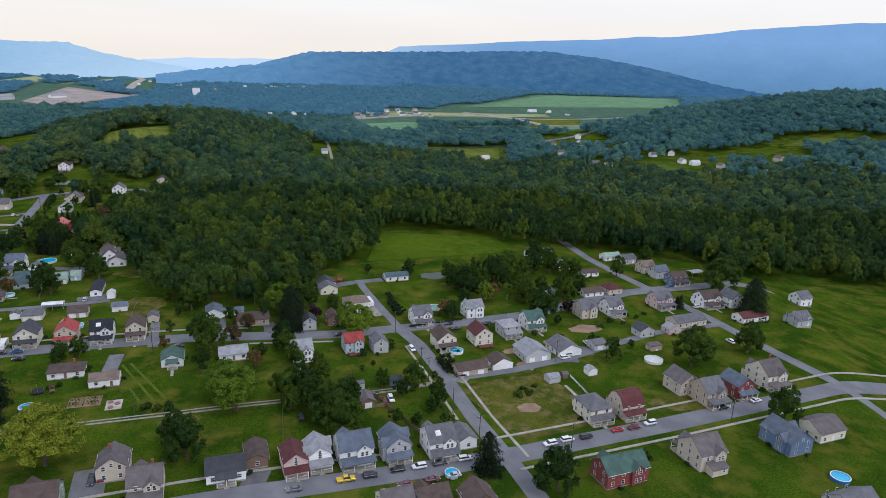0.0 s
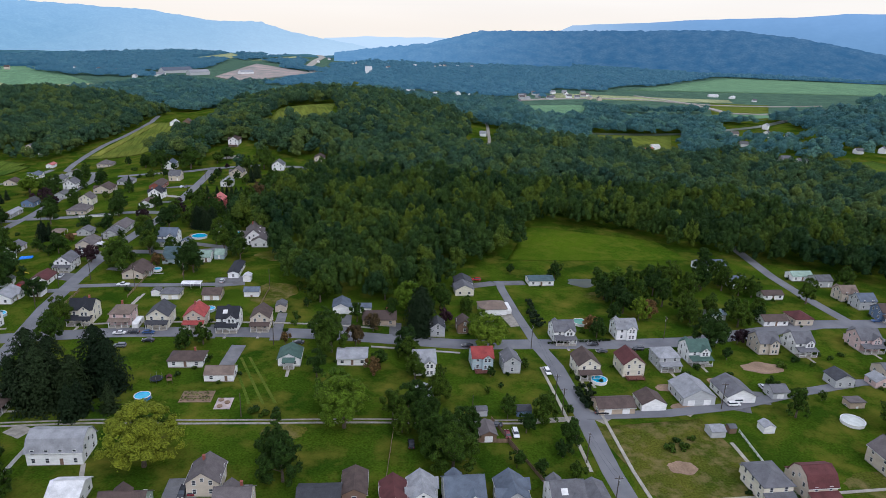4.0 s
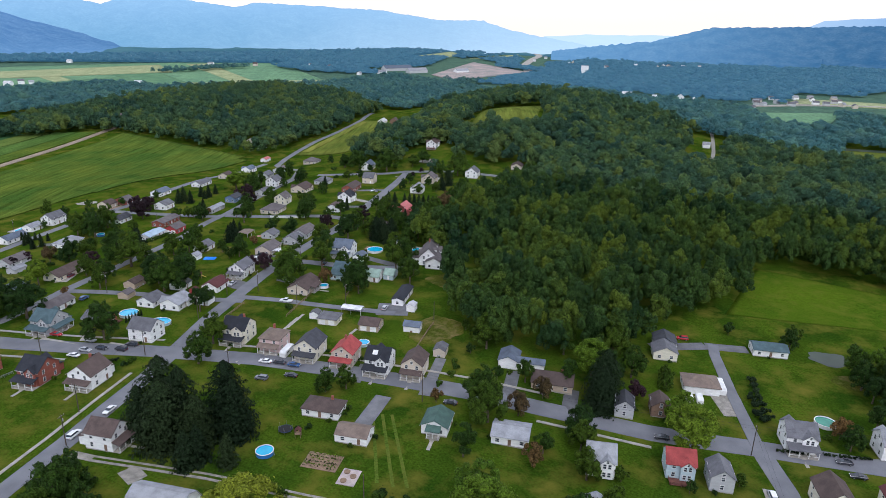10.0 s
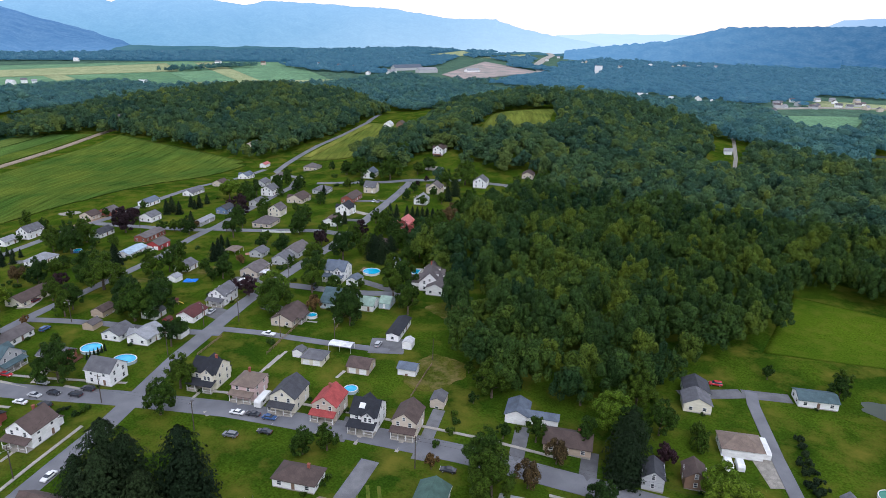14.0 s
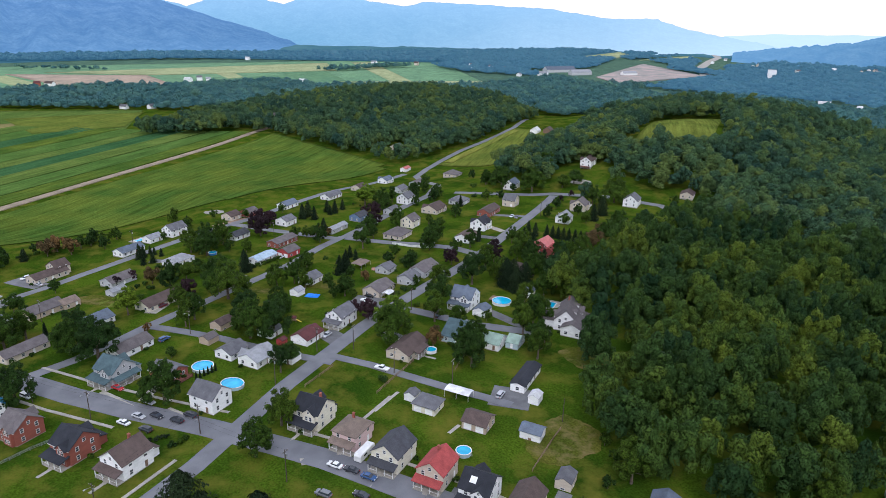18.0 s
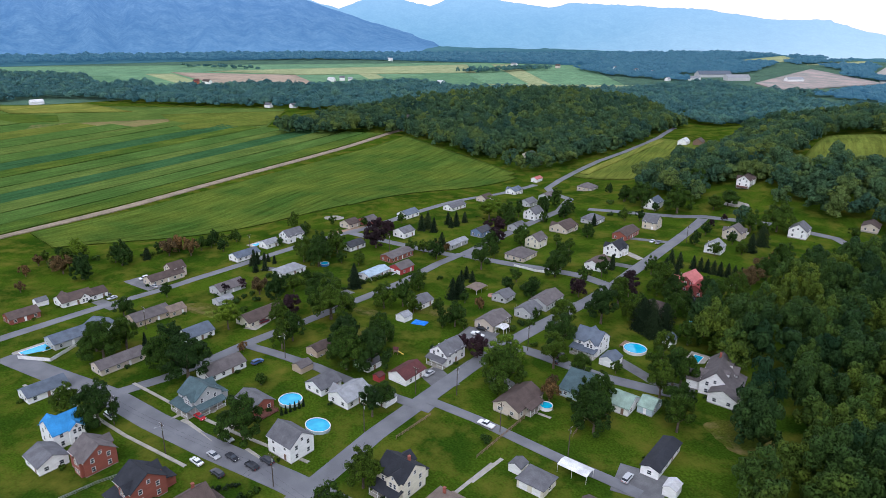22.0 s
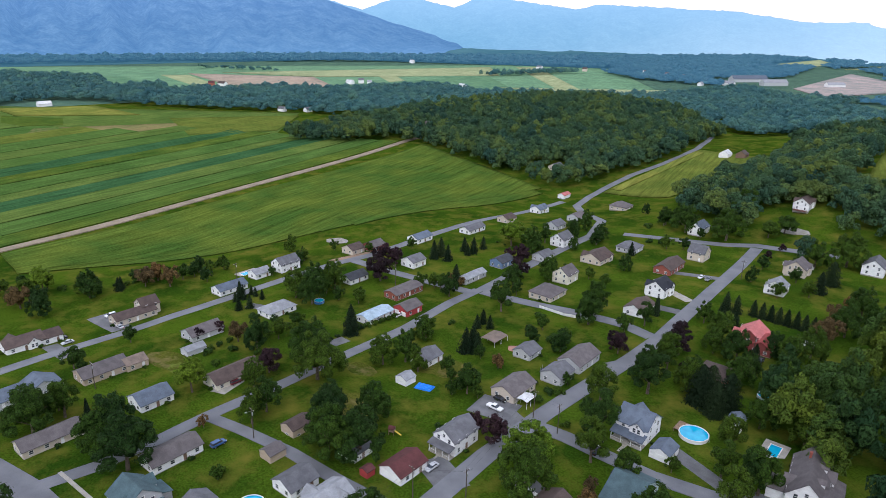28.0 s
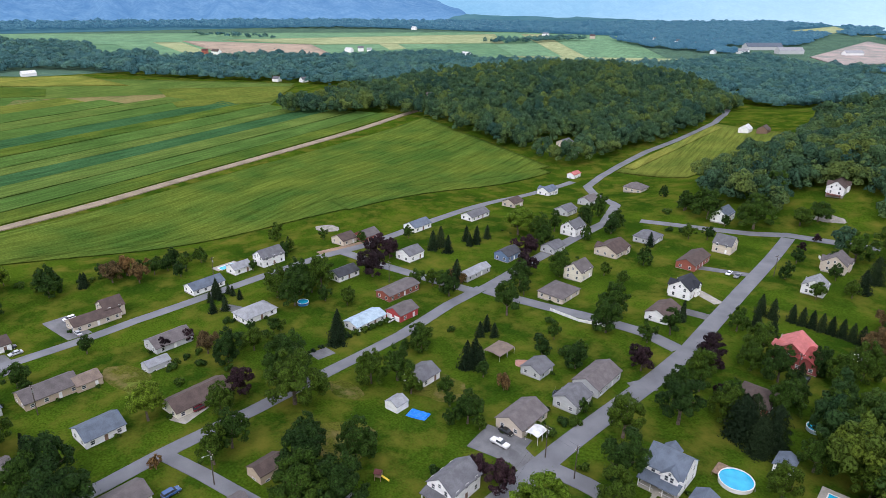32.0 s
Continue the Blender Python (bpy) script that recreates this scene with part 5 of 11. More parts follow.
tree("bush", -112.1, 231.7, 1.0)
tree("bush", -94.3, 259.9, 1.2)
tree("bush", -93.6, 267.8, 1.4)
tree("bush", -94.4, 273.2, 1.3)
tree("bush", -96.9, 276.8, 1.2)
tree("bush", -76.6, 280.5, 1.1)
tree("bush", -116.4, 258.5, 0.8)
tree("bush", -131.4, 259.2, 1.1)
tree("small", -27.2, 309.6, 1.0)
tree("small", -94.8, 286.4, 0.7)
tree("small", -98.5, 297.8, 0.8)
tree("small", -104.9, 303.3, 0.8)
tree("small", -9.0, 236.1, 0.5)
tree("small", -4.7, 240.5, 0.45)
tree("hedge_clump", 24.6, 263.9, 1.0)
tree("hedge_clump", 25.6, 256.9, 1.0)
tree("hedge_clump", 26.9, 250.7, 1.0)
tree("hedge_clump", 28.2, 245.2, 1.0)
tree("bush", 55.3, 218.6, 1.6)
tree("bush", 53.7, 221.7, 1.3)
tree("bush", 58.8, 224.2, 1.2)
tree("small", -0.9, 228.6, 0.9)
tree("bush", 13.4, 192.6, 1.7)
tree("bush", 81.3, 174.4, 1.8)
tree("bush", 82.9, 172.0, 1.7)
tree("bush", 126.9, 299.8, 1.2)
tree("bush", 117.5, 291.9, 1.1)
tree("bush", 132.6, 304.2, 1.3)
tree("bush", 81.6, 273.9, 1.2)
tree("bush", 150.9, 221.0, 1.2)
tree("bush", 148.2, 221.8, 1.0)


# ---- crops and meadows ----
M_FARTAN2 = crop("far_brown_field", (0.20, 0.17, 0.07), (0.15, 0.145, 0.055))
field("crop_field_village", [(-538, 209.8), (-490.4, 214.7), (-502.6, 600.2), (-699.1, 610)], M_SOY, 0.7, "wide soybean field, green with yellow patches", 72, rough=0.06, category="field")
field("crop_field_corner", [(-506, 214.7), (-485.6, 214.7), (-470.9, 404), (-512, 404)], M_SOY, 0.62, "strip of soybean field behind the gardens", 64, rough=0.05, category="field")
field("crop_field_headland", [(-518, 402.6), (-468.5, 402.6), (-490.4, 590), (-530, 590)], M_SOY, 0.62, "dark crop edge behind the last gardens", 44, rough=0.05, category="field")


def strip(nm, o0, o1, s0, s1, m, lift, lab):
    """A crop strip beside the earth track: o, metres west of it; s, metres along it from its south end."""
    ax, ay = -546.6, 209.2
    ux, uy = -0.4135, 0.9105
    wx, wy = -0.9105, -0.4135
    field(nm, [(ax + ux * s + wx * o, ay + uy * s + wy * o) for o, s in ((o0, s0), (o0, s1), (o1, s1), (o1, s0))], m, lift, lab, 24, rough=0.12, category="field")


M_STRIPE = crop("pale_green_crop", (0.098, 0.138, 0.030), (0.070, 0.115, 0.024))
_w = [7, 30, 58, 84, 112, 132, 164, 190, 222, 258, 292, 334, 380, 428, 488, 560, 660]
_m = [M_SOY, M_CORN, M_STRIPE, M_DARKCROP, M_STRIPE, M_CORN, M_SOY, M_DARKCROP, M_CORN, M_STRIPE, M_CORN, M_HAY, M_CORN, M_STRIPE, M_HAY, M_CORN]
for _i, (_a, _b) in enumerate(zip(_w, _w[1:])):
    strip("crop_strip", _a, _b - (0.9 if _i % 2 else 0.3), -290, 433 - _a * (0.25 if _a < 270 else 0.42), _m[_i], (0.5, 0.7, 0.9, 0.6)[_i % 4], "long contour strip of green crop")
field("crop_field_roadside", [(-460, 629), (-404, 640), (-410, 812), (-503, 820)], M_HAY, 0.6, "pale green hay strip beside the country road", 16, rough=0.1, category="field")
field("crop_strip_gold", [(-462, 641), (-452, 641), (-488, 806), (-500, 812)], M_GOLD, 1.0, "yellowing crop strip beside the country road", 16, rough=0.1, category="field")
field("meadow_on_hill", [(-291, 691), (-240, 748), (-287, 902), (-341, 850)], M_HAY, 0.4, "sunlit pale green meadow on the wooded hill", 16, category="field")
field("meadow_lane_end", [(-14, 388), (90.3, 416), (74, 450), (-6, 460)], lawn("meadow_grass", ((0.040, 0.078, 0.005), (0.064, 0.104, 0.006), (0.092, 0.112, 0.012))), 0.08, "open green meadow before the wood", 34, category="meadow")
field("mown_lawn_farm", [(56.1, 854), (146.4, 854), (170.8, 1037), (56.1, 1022.4)], M_HAY, 0.4, "pale meadow round a farmstead", 10, category="field")
field("meadow_clearing_east", [(340, 772), (398, 776), (370, 866), (306, 838)], M_SOY, 0.4, "bright green clearing among woods", 8, category="field")
field("meadow_clearing_hill", [(547, 896), (640, 846), (676, 860), (600, 922)], M_HAY, 0.4, "pale clearing on the wooded hill", 8, category="field")
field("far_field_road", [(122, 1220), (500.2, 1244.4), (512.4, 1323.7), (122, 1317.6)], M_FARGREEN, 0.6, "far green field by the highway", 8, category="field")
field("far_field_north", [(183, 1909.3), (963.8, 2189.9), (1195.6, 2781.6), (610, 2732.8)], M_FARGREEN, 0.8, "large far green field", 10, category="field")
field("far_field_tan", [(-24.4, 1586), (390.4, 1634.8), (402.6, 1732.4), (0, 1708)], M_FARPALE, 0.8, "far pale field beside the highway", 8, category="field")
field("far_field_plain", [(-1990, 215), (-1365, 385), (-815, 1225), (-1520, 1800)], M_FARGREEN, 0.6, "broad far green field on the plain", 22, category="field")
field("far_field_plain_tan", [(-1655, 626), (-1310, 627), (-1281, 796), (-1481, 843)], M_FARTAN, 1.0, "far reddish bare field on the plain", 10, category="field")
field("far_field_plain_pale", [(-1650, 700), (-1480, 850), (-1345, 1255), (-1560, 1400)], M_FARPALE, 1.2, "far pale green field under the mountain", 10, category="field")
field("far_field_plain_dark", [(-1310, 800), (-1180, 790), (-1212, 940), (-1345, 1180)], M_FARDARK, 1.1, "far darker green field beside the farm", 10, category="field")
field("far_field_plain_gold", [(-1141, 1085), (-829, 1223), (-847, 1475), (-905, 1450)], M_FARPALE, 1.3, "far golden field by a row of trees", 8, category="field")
field("far_field_west_gold", [(-1220, 244), (-1134.6, 262.3), (-1073.6, 402.6), (-1195.6, 366)], M_GOLD, 0.9, "bright yellow-green far field", 8, category="field")
field("quarry_site", [(-862, 1668), (-745, 1560), (-700, 1950), (-1010, 2240)], mat("pale_rubble", (0.36, 0.28, 0.25), (0.20, 0.20, 0.18), scale=0.03, rough=1, fine=0.3, bump_scale=0.4), 1.4, "far bare pinkish gravel works", 10, category="gravel pit")
field("far_field_beyond_pit", [(-1300, 2250), (-1190, 2370), (-1260, 2660), (-1400, 2840)], M_FARPALE, 1.6, "far pale field beyond the gravel works", 8, category="field")
field("far_field_by_highway", [(-1110, 2420), (-1000, 2540), (-1050, 2700), (-1100, 2890)], M_FARPALE, 1.6, "far pale field beside the highway", 8, category="field")
drape("road_highway_far", [(-700, 1960), (-819, 2224), (-930, 2600), (-994, 2859), (-1170, 3250), (-1360, 3583), (-1496, 3844)], 26, M_CONC, 1.5, "far pale concrete highway", step=40)
drape("road_highway_near", [(-146, 1478), (-85, 1474), (0, 1560), (95, 1622), (170, 1640), (243, 1612), (330, 1540), (520, 1480)], 15, M_CONC, 1.6, "far pale highway with a junction", step=30)
drape("road_highway_ramp", [(188, 1736), (240, 1660), (280, 1584), (305, 1450), (312, 1340), (360, 1290), (430, 1290), (520, 1330)], 12, M_CONC, 1.9, "far pale slip road curving off the highway", step=24)
drape("road_valley_farm", [(48.8, 841.8), (144, 856.4), (219.6, 860.1), (274.5, 868.6)], 7, M_GRAVEL, 0.5, "pale farm road in the valley", step=12)
drape("river", [(-512.4, 1049.2), (-73.2, 1027.2), (48.8, 1022.4), (183, 1059), (317.2, 1134.6), (463.6, 1281)], 16, M_POND, 0.5, "dark narrow river between trees", step=20)
# Far floors whose haze is a blue glow in the material.
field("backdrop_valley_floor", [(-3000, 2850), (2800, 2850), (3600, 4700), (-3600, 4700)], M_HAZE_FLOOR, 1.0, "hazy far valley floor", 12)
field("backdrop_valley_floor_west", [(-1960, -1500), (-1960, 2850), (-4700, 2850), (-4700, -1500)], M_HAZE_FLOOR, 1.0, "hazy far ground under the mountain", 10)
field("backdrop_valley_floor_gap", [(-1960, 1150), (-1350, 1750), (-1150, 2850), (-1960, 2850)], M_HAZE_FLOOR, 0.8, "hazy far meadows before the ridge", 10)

field("far_field_west_wide", [(-862, 222), (-800, 470), (-1000, 598), (-1250, 250)], M_STRIPE, 0.35, "wide pale green field beyond the crop strips", 16, category="field")
M_MOWN = lawn("paler_mown_grass", ((0.05, 0.085, 0.011), (0.072, 0.108, 0.014), (0.10, 0.112, 0.02)))
M_DRYGRASS = lawn("drying_grass", ((0.046, 0.064, 0.009), (0.090, 0.092, 0.015), (0.17, 0.135, 0.055)), 0.08, 0.22)
field("vacant_lot", [(27, 224), (47, 186.5), (83, 198), (64, 238)], M_DRYGRASS, 0.04, "weedy vacant lot with drying yellowish grass", 14, category="lot")
field("far_field_brown", [(-888, 231), (-906, 366), (-983, 437), (-1020, 272)], M_FARTAN2, 0.5, "far brownish stubble field", 10, category="field")
field("far_field_strips_end", [(-892, 415), (-874, 513), (-976, 587), (-1030, 428)], M_HAY, 0.6, "far pale green field beside the wood", 10, category="field")
field("far_field_west_green", [(-1046, 241), (-1032, 304), (-1089, 311), (-1144, 247)], M_SOY, 0.6, "far yellow-green field at the edge of trees", 10, category="field")
field("far_field_village_green", [(-70, 1377), (71, 1467), (45, 1268), (-34, 1239)], M_FARGREEN, 0.5, "green field before the far village", 8, category="field")
field("far_field_roadside", [(337, 1617), (448, 1577), (346, 1205), (284, 1331)], M_HAY, 0.5, "pale field beside the far highway", 8, category="field")


# ---- houses ----
_win = {}


def window_meshes(w, h, near):
    key = (round(w, 2), round(h, 2), near)
    if key not in _win:
        bm = bmesh.new()
        t, dp = 0.10, 0.07
        xs, zs = (-w / 2 - t, -w / 2, w / 2, w / 2 + t), (-t, 0, h / 2 - 0.04, h / 2 + 0.04, h, h + t)
        front = [[bm.verts.new((a, -dp, b)) for b in zs] for a in xs]
        back = [[bm.verts.new((a, -0.015, b)) for b in zs] for a in xs]
        for i in range(3):
            for k in range(5):
                hole = i == 1 and k in (1, 3)
                g = back if hole else front
                if not hole or not near:
                    f = bm.faces.new((g[i][k], g[i + 1][k], g[i + 1][k + 1], g[i][k + 1]))
                    f.material_index = 1 if hole else 0
                if hole:
                    for a, b in (((i, k), (i + 1, k)), ((i + 1, k), (i + 1, k + 1)), ((i + 1, k + 1), (i, k + 1)), ((i, k + 1), (i, k))):
                        bm.faces.new((front[a[0]][a[1]], front[b[0]][b[1]], back[b[0]][b[1]], back[a[0]][a[1]]))
        rim = [(i, 0) for i in range(4)] + [(3, k) for k in range(1, 6)] + [(i, 5) for i in (2, 1, 0)] + [(0, k) for k in (4, 3, 2, 1)]
        for a, b in zip(rim, rim[1:] + rim[:1]):
            bm.faces.new((front[a[0]][a[1]], front[b[0]][b[1]], back[b[0]][b[1]], back[a[0]][a[1]]))
        bmesh.ops.recalc_face_normals(bm, faces=bm.faces)
        bmesh.ops.delete(bm, geom=[v for v in bm.verts if not v.link_faces], context="VERTS")
        fr = bpy.data.meshes.new("window")
        bm.to_mesh(fr)
        bm.free()
        fr.materials.append(M_TRIM)
        fr.materials.append(M_GLASS)
        bm = bmesh.new()
        box(bm, -w / 2, -0.02, 0, w / 2, 0.04, h)
        pn = bpy.data.meshes.new("pane")
        bm.to_mesh(pn)
        bm.free()
        pn.materials.append(M_GLASS)
        _win[key] = (fr, pn)
    return _win[key]


def put_window(parent, face, u, z, w=0.9, h=1.35, near=True):
    """face: (origin x, y, angle) of a wall whose outside looks along local -y."""
    fr, pn = window_meshes(w, h, near)
    ox, oy, ang = face
    c, s = math.cos(ang), math.sin(ang)
    o = piece("window", fr, None, parent)
    o.matrix_basis = Matrix.Translation((ox + c * u, oy + s * u, z)) @ Matrix.Rotation(ang, 4, "Z")
    if near:
        piece("pane", pn, None, o)
    return o


_door = {}


def put_door(parent, face, u, z, colour="white", w=0.95, h=2.05, name="door"):
    key = (colour, w, h)
    if key not in _door:
        bm = bmesh.new()
        n = max(1, int(h / 0.55))
        prof = [(0.03, 0.0)]
        for i in range(n):
            z0, z1 = i * h / n, (i + 1) * h / n
            prof += [(-0.02, z0 + 0.02), (-0.045, z0 + 0.05), (-0.045, z1 - 0.05), (-0.02, z1 - 0.02)]
        prof.append((0.03, h))
        prism(bm, prof, -w / 2, w / 2, "x")
        me = bpy.data.meshes.new(name)
        bm.to_mesh(me)
        bm.free()
        me.materials.append(wall_mat(colour))
        _door[key] = me
    ox, oy, ang = face
    o = piece(name, _door[key], None, parent)
    o.matrix_basis = Matrix.Translation((ox + math.cos(ang) * u, oy + math.sin(ang) * u, z)) @ Matrix.Rotation(ang, 4, "Z")


def gable_outline(half, h, rise, kind):
    if kind == "gambrel":
        return [(-half, 0), (half, 0), (half, h), (half * 0.62, h + rise * 0.68), (0, h + rise), (-half * 0.62, h + rise * 0.68), (-half, h)]
    return [(-half, 0), (half, 0), (half, h), (0, h + rise), (-half, h)]


def roof_shell(bm, half, length0, length1, h, rise, kind, over, axis="x", thick=0.16):
    """Sloped slabs over a gable outline, with overhang."""
    prof = [(half, h), (0, h + rise)] if kind != "gambrel" else [(half, h), (half * 0.62, h + rise * 0.68), (0, h + rise)]
    (ax, az), (bx, bz) = prof[0], prof[1]
    k = over / max(0.1, math.hypot(bx - ax, bz - az))
    prof[0] = (ax + (ax - bx) * k, az + (az - bz) * k)
    right = [(p[0], p[1] + 0.02) for p in prof]
    full = right + [(-p[0], p[1]) for p in right[-2::-1]]
    outline = full + [(p[0], p[1] + thick) for p in full[::-1]]
    prism(bm, outline, length0, length1, axis)


def hip_roof(bm, w, d, h, rise, over, thick=0.16):
    a, b = w / 2 + over, d / 2 + over
    r = max(0.3, a - b) if a >= b else 0.0
    q = 0.0 if a >= b else b - a
    z0 = h - over * rise / min(a, b) * 0.6
    low = [bm.verts.new(p) for p in ((-a, -b, z0), (a, -b, z0), (a, b, z0), (-a, b, z0))]
    up = [bm.verts.new((p.co.x, p.co.y, z0 + thick)) for p in low]
    r0, r1 = bm.verts.new((-r, -q, h + rise)), bm.verts.new((r, q, h + rise))
    bm.faces.new(low[::-1])
    for i in range(4):
        bm.faces.new((low[i], low[(i + 1) % 4], up[(i + 1) % 4], up[i]))
    if a >= b:
        for f in ((up[0], up[1], r1, r0), (up[1], up[2], r1), (up[2], up[3], r0, r1), (up[3], up[0], r0)):
            bm.faces.new(f)
    else:
        for f in ((up[0], up[1], r0), (up[1], up[2], r1, r0), (up[2], up[3], r1), (up[3], up[0], r0, r1)):
            bm.faces.new(f)
    bmesh.ops.recalc_face_normals(bm, faces=bm.faces)


def house(x, y, ang, w, d, h, kind, wall, roof, porch="", chimney=0, near=True, garage="", wing=None, pitch=0.72, label="", name="house", wins=True, deck="", ext="", dormers=0, skylight=False):
    """A house on the land. w runs along its ridge; kind: gable, hip, cross, gambrel or flat. porch, garage and deck name sides:
    f (local -y), b (+y), l (-x), r (+x). wing: (along, side, length, breadth, eave height) of a gabled wing on the front or the back."""
    near = near and y < 248 and x > -250
    zs = [ground(x + a, y + b) for a in (-w / 3, w / 3) for b in (-d / 3, d / 3)]
    e = thing(name, x, y, sum(zs) / 4, ang, label, "garage" if name in ("garage", "carport") else "building" if name == "far_building" else "shed" if name == "shed" else "barn" if name == "barn" else "house")
    if name == "far_building":
        FAR_PLACES.append((x, y, max(w, d) / 2))
    rise = {"gable": d / 2 * pitch, "cross": d / 2 * pitch, "gambrel": d / 2 * 0.85, "hip": min(w, d) / 2 * 0.55, "flat": 0.25}[kind]
    low = h < 3.9
    f0 = 0.12 if name in ("shed", "garage", "carport", "barn") else 0.35
    wm, rm = wall_mat(wall), roof_mat(roof)
    bm = bmesh.new()
    box(bm, -w / 2 + 0.04, -d / 2 + 0.04, -1.6, w / 2 - 0.04, d / 2 - 0.04, f0)
    if name == "far_building" or name == "shed":
        bm.free()
        f0 = -1.2
    else:
        part("foundation", bm, M_CONC, e)
    bm = bmesh.new()
    if kind in ("hip", "flat"):
        box(bm, -w / 2, -d / 2, f0, w / 2, d / 2, h)
    else:
        o = gable_outline(d / 2, h, rise, kind)
        prism(bm, [(p[0], max(p[1], f0)) for p in o], -w / 2, w / 2, "x")
    body = part("wall", bm, wm, e)
    bm = bmesh.new()
    over = 0.45 if h > 2.6 else 0.2
    if kind == "hip":
        hip_roof(bm, w, d, h, rise, over)
    elif kind == "flat":
        box(bm, -w / 2 - 0.3, -d / 2 - 0.3, h, w / 2 + 0.3, d / 2 + 0.3, h + 0.2)
        box(bm, -w / 2 - 0.1, -d / 2 - 0.1, h + 0.2, w / 2 + 0.1, d / 2 + 0.1, h + 0.27)
    else:
        roof_shell(bm, d / 2, -w / 2 - over * 0.8, w / 2 + over * 0.8, h, rise, kind, over)
    rf = part("roof", bm, rm, e)
    if kind in ("gable", "cross", "gambrel") and name != "shed" and near:
        bm = bmesh.new()
        box(bm, -w / 2 - over * 0.8, -0.12, h + rise + 0.15, w / 2 + over * 0.8, 0.12, h + rise + 0.215)
        part("ridge_cap", bm, rm, rf)
        for s in (-1, 1):
            yy = s * (d / 2 + over * 0.86)
            bm = bmesh.new()
            box(bm, -w / 2 - over * 0.75, yy - 0.06, h - over * 0.62 - 0.05, w / 2 + over * 0.75, yy + 0.06, h - over * 0.62 + 0.06)
            part("gutter", bm, M_TRIM, rf)
    faces = {"f": (0, -d / 2, 0.0, w), "b": (0, d / 2, math.pi, w), "l": (-w / 2, 0, -math.pi / 2, d), "r": (w / 2, 0, math.pi / 2, d)}
    if kind == "cross":
        gw, out = min(w * 0.46, 4.4), 0.9
        for side in (("f", "b") if w > 8 else ("f",)):
            s = -1 if side == "f" else 1
            bm = bmesh.new()
            gr = gw / 2 * 0.85
            a0, a1 = sorted((s * (d / 2 + out), s * 0.2))
            cx = w * (0.20 if side == "f" else -0.18)
            o = [(p[0] + cx, max(p[1], f0)) for p in gable_outline(gw / 2, h, gr, "gable")]
            prism(bm, o, a0, a1, "y")
            part("gable_bay", bm, wm, e)
            bm = bmesh.new()
            a0, a1 = sorted((s * (d / 2 + out + 0.35), s * 0.1))
            roof_shell(bm, gw / 2, a0, a1, h, gr, "gable", 0.35, "y")
            bmesh.ops.translate(bm, verts=bm.verts, vec=(cx, 0, 0))
            part("gable_roof", bm, rm, e)
            fc = (cx if s < 0 else cx, s * (d / 2 + out), 0.0 if s < 0 else math.pi)
            if wins:
                for lv in range(1 if low else 2):
                    for u in (-0.7, 0.7):
                        put_window(body, fc, u, f0 + 0.75 + lv * 2.7, 0.8, 1.35, near=near)
                put_window(body, fc, 0, h + gr * 0.15, 0.6, 0.8, near=near)
    if wing:
        along, side, ln, br, wh = wing
        s = -1 if side == "f" else 1
        wr = br / 2 * 0.7
        bm = bmesh.new()
        a0, a1 = sorted((s * (d / 2 + ln), s * d * 0.1))
        prism(bm, [(p[0] + along, max(p[1], f0)) for p in gable_outline(br / 2, wh, wr, "gable")], a0, a1, "y")
        part("wing_wall", bm, wm, e)
        bm = bmesh.new()
        a0, a1 = sorted((s * (d / 2 + ln + 0.35), s * d * 0.05))
        roof_shell(bm, br / 2, a0, a1, wh, wr, "gable", 0.4, "y")
        bmesh.ops.translate(bm, verts=bm.verts, vec=(along, 0, 0))
        part("wing_roof", bm, rm, e)
        bm = bmesh.new()
        box(bm, along - br / 2 + 0.05, min(s * d / 2, s * (d / 2 + ln - 0.05)), -1.6, along + br / 2 - 0.05, max(s * d / 2, s * (d / 2 + ln - 0.05)), f0)
        part("wing_foundation", bm, M_CONC, e)
        fc = (along, s * (d / 2 + ln), 0.0 if s < 0 else math.pi)
        if wins:
            for u in (-br / 4, br / 4):
                put_window(body, fc, u, f0 + 0.75, near=near)
    if wins:
        nlev = 1 if low else 2
        for sd, (ox, oy, an, ln) in faces.items():
            n = max(1, int(ln / 3.6))
            for lv in range(nlev):
                for i in range(n):
                    u = (i - (n - 1) / 2) * ln / n
                    if sd in garage and lv == 0:
                        continue
                    if kind == "cross" and sd in "fb":
                        cu = w * 0.20 if sd == "f" else w * 0.18
                        if abs(u - cu) < 2.6:
                            continue
                    if sd == "f" and lv == 0 and i == n // 2 and not garage:
                        continue
                    put_window(body, (ox, oy, an), u, f0 + 0.75 + lv * 2.7, 0.9 if not low else 1.1, 1.35 if not low else 1.15, near=near)
            if sd in "lr" and kind in ("gable", "cross", "gambrel") and not low:
                put_window(body, (ox, oy, an), 0, h + rise * 0.12, 0.8, 1.0, near=near)
        ox, oy, an, ln = faces["f"]
        n = max(1, int(ln / 3.6))
        if "f" not in garage:
            put_door(body, (ox, oy, an), (n // 2 - (n - 1) / 2) * ln / n, f0, "white" if wall != "white" else "brown")
    for sd in garage:
        ox, oy, an, ln = faces[sd]
        for u in ((-ln / 4, ln / 4) if ln > 6.5 else (0,)):
            put_door(body, (ox, oy, an), u, f0, "white", 2.6, 2.15, "garage_door")
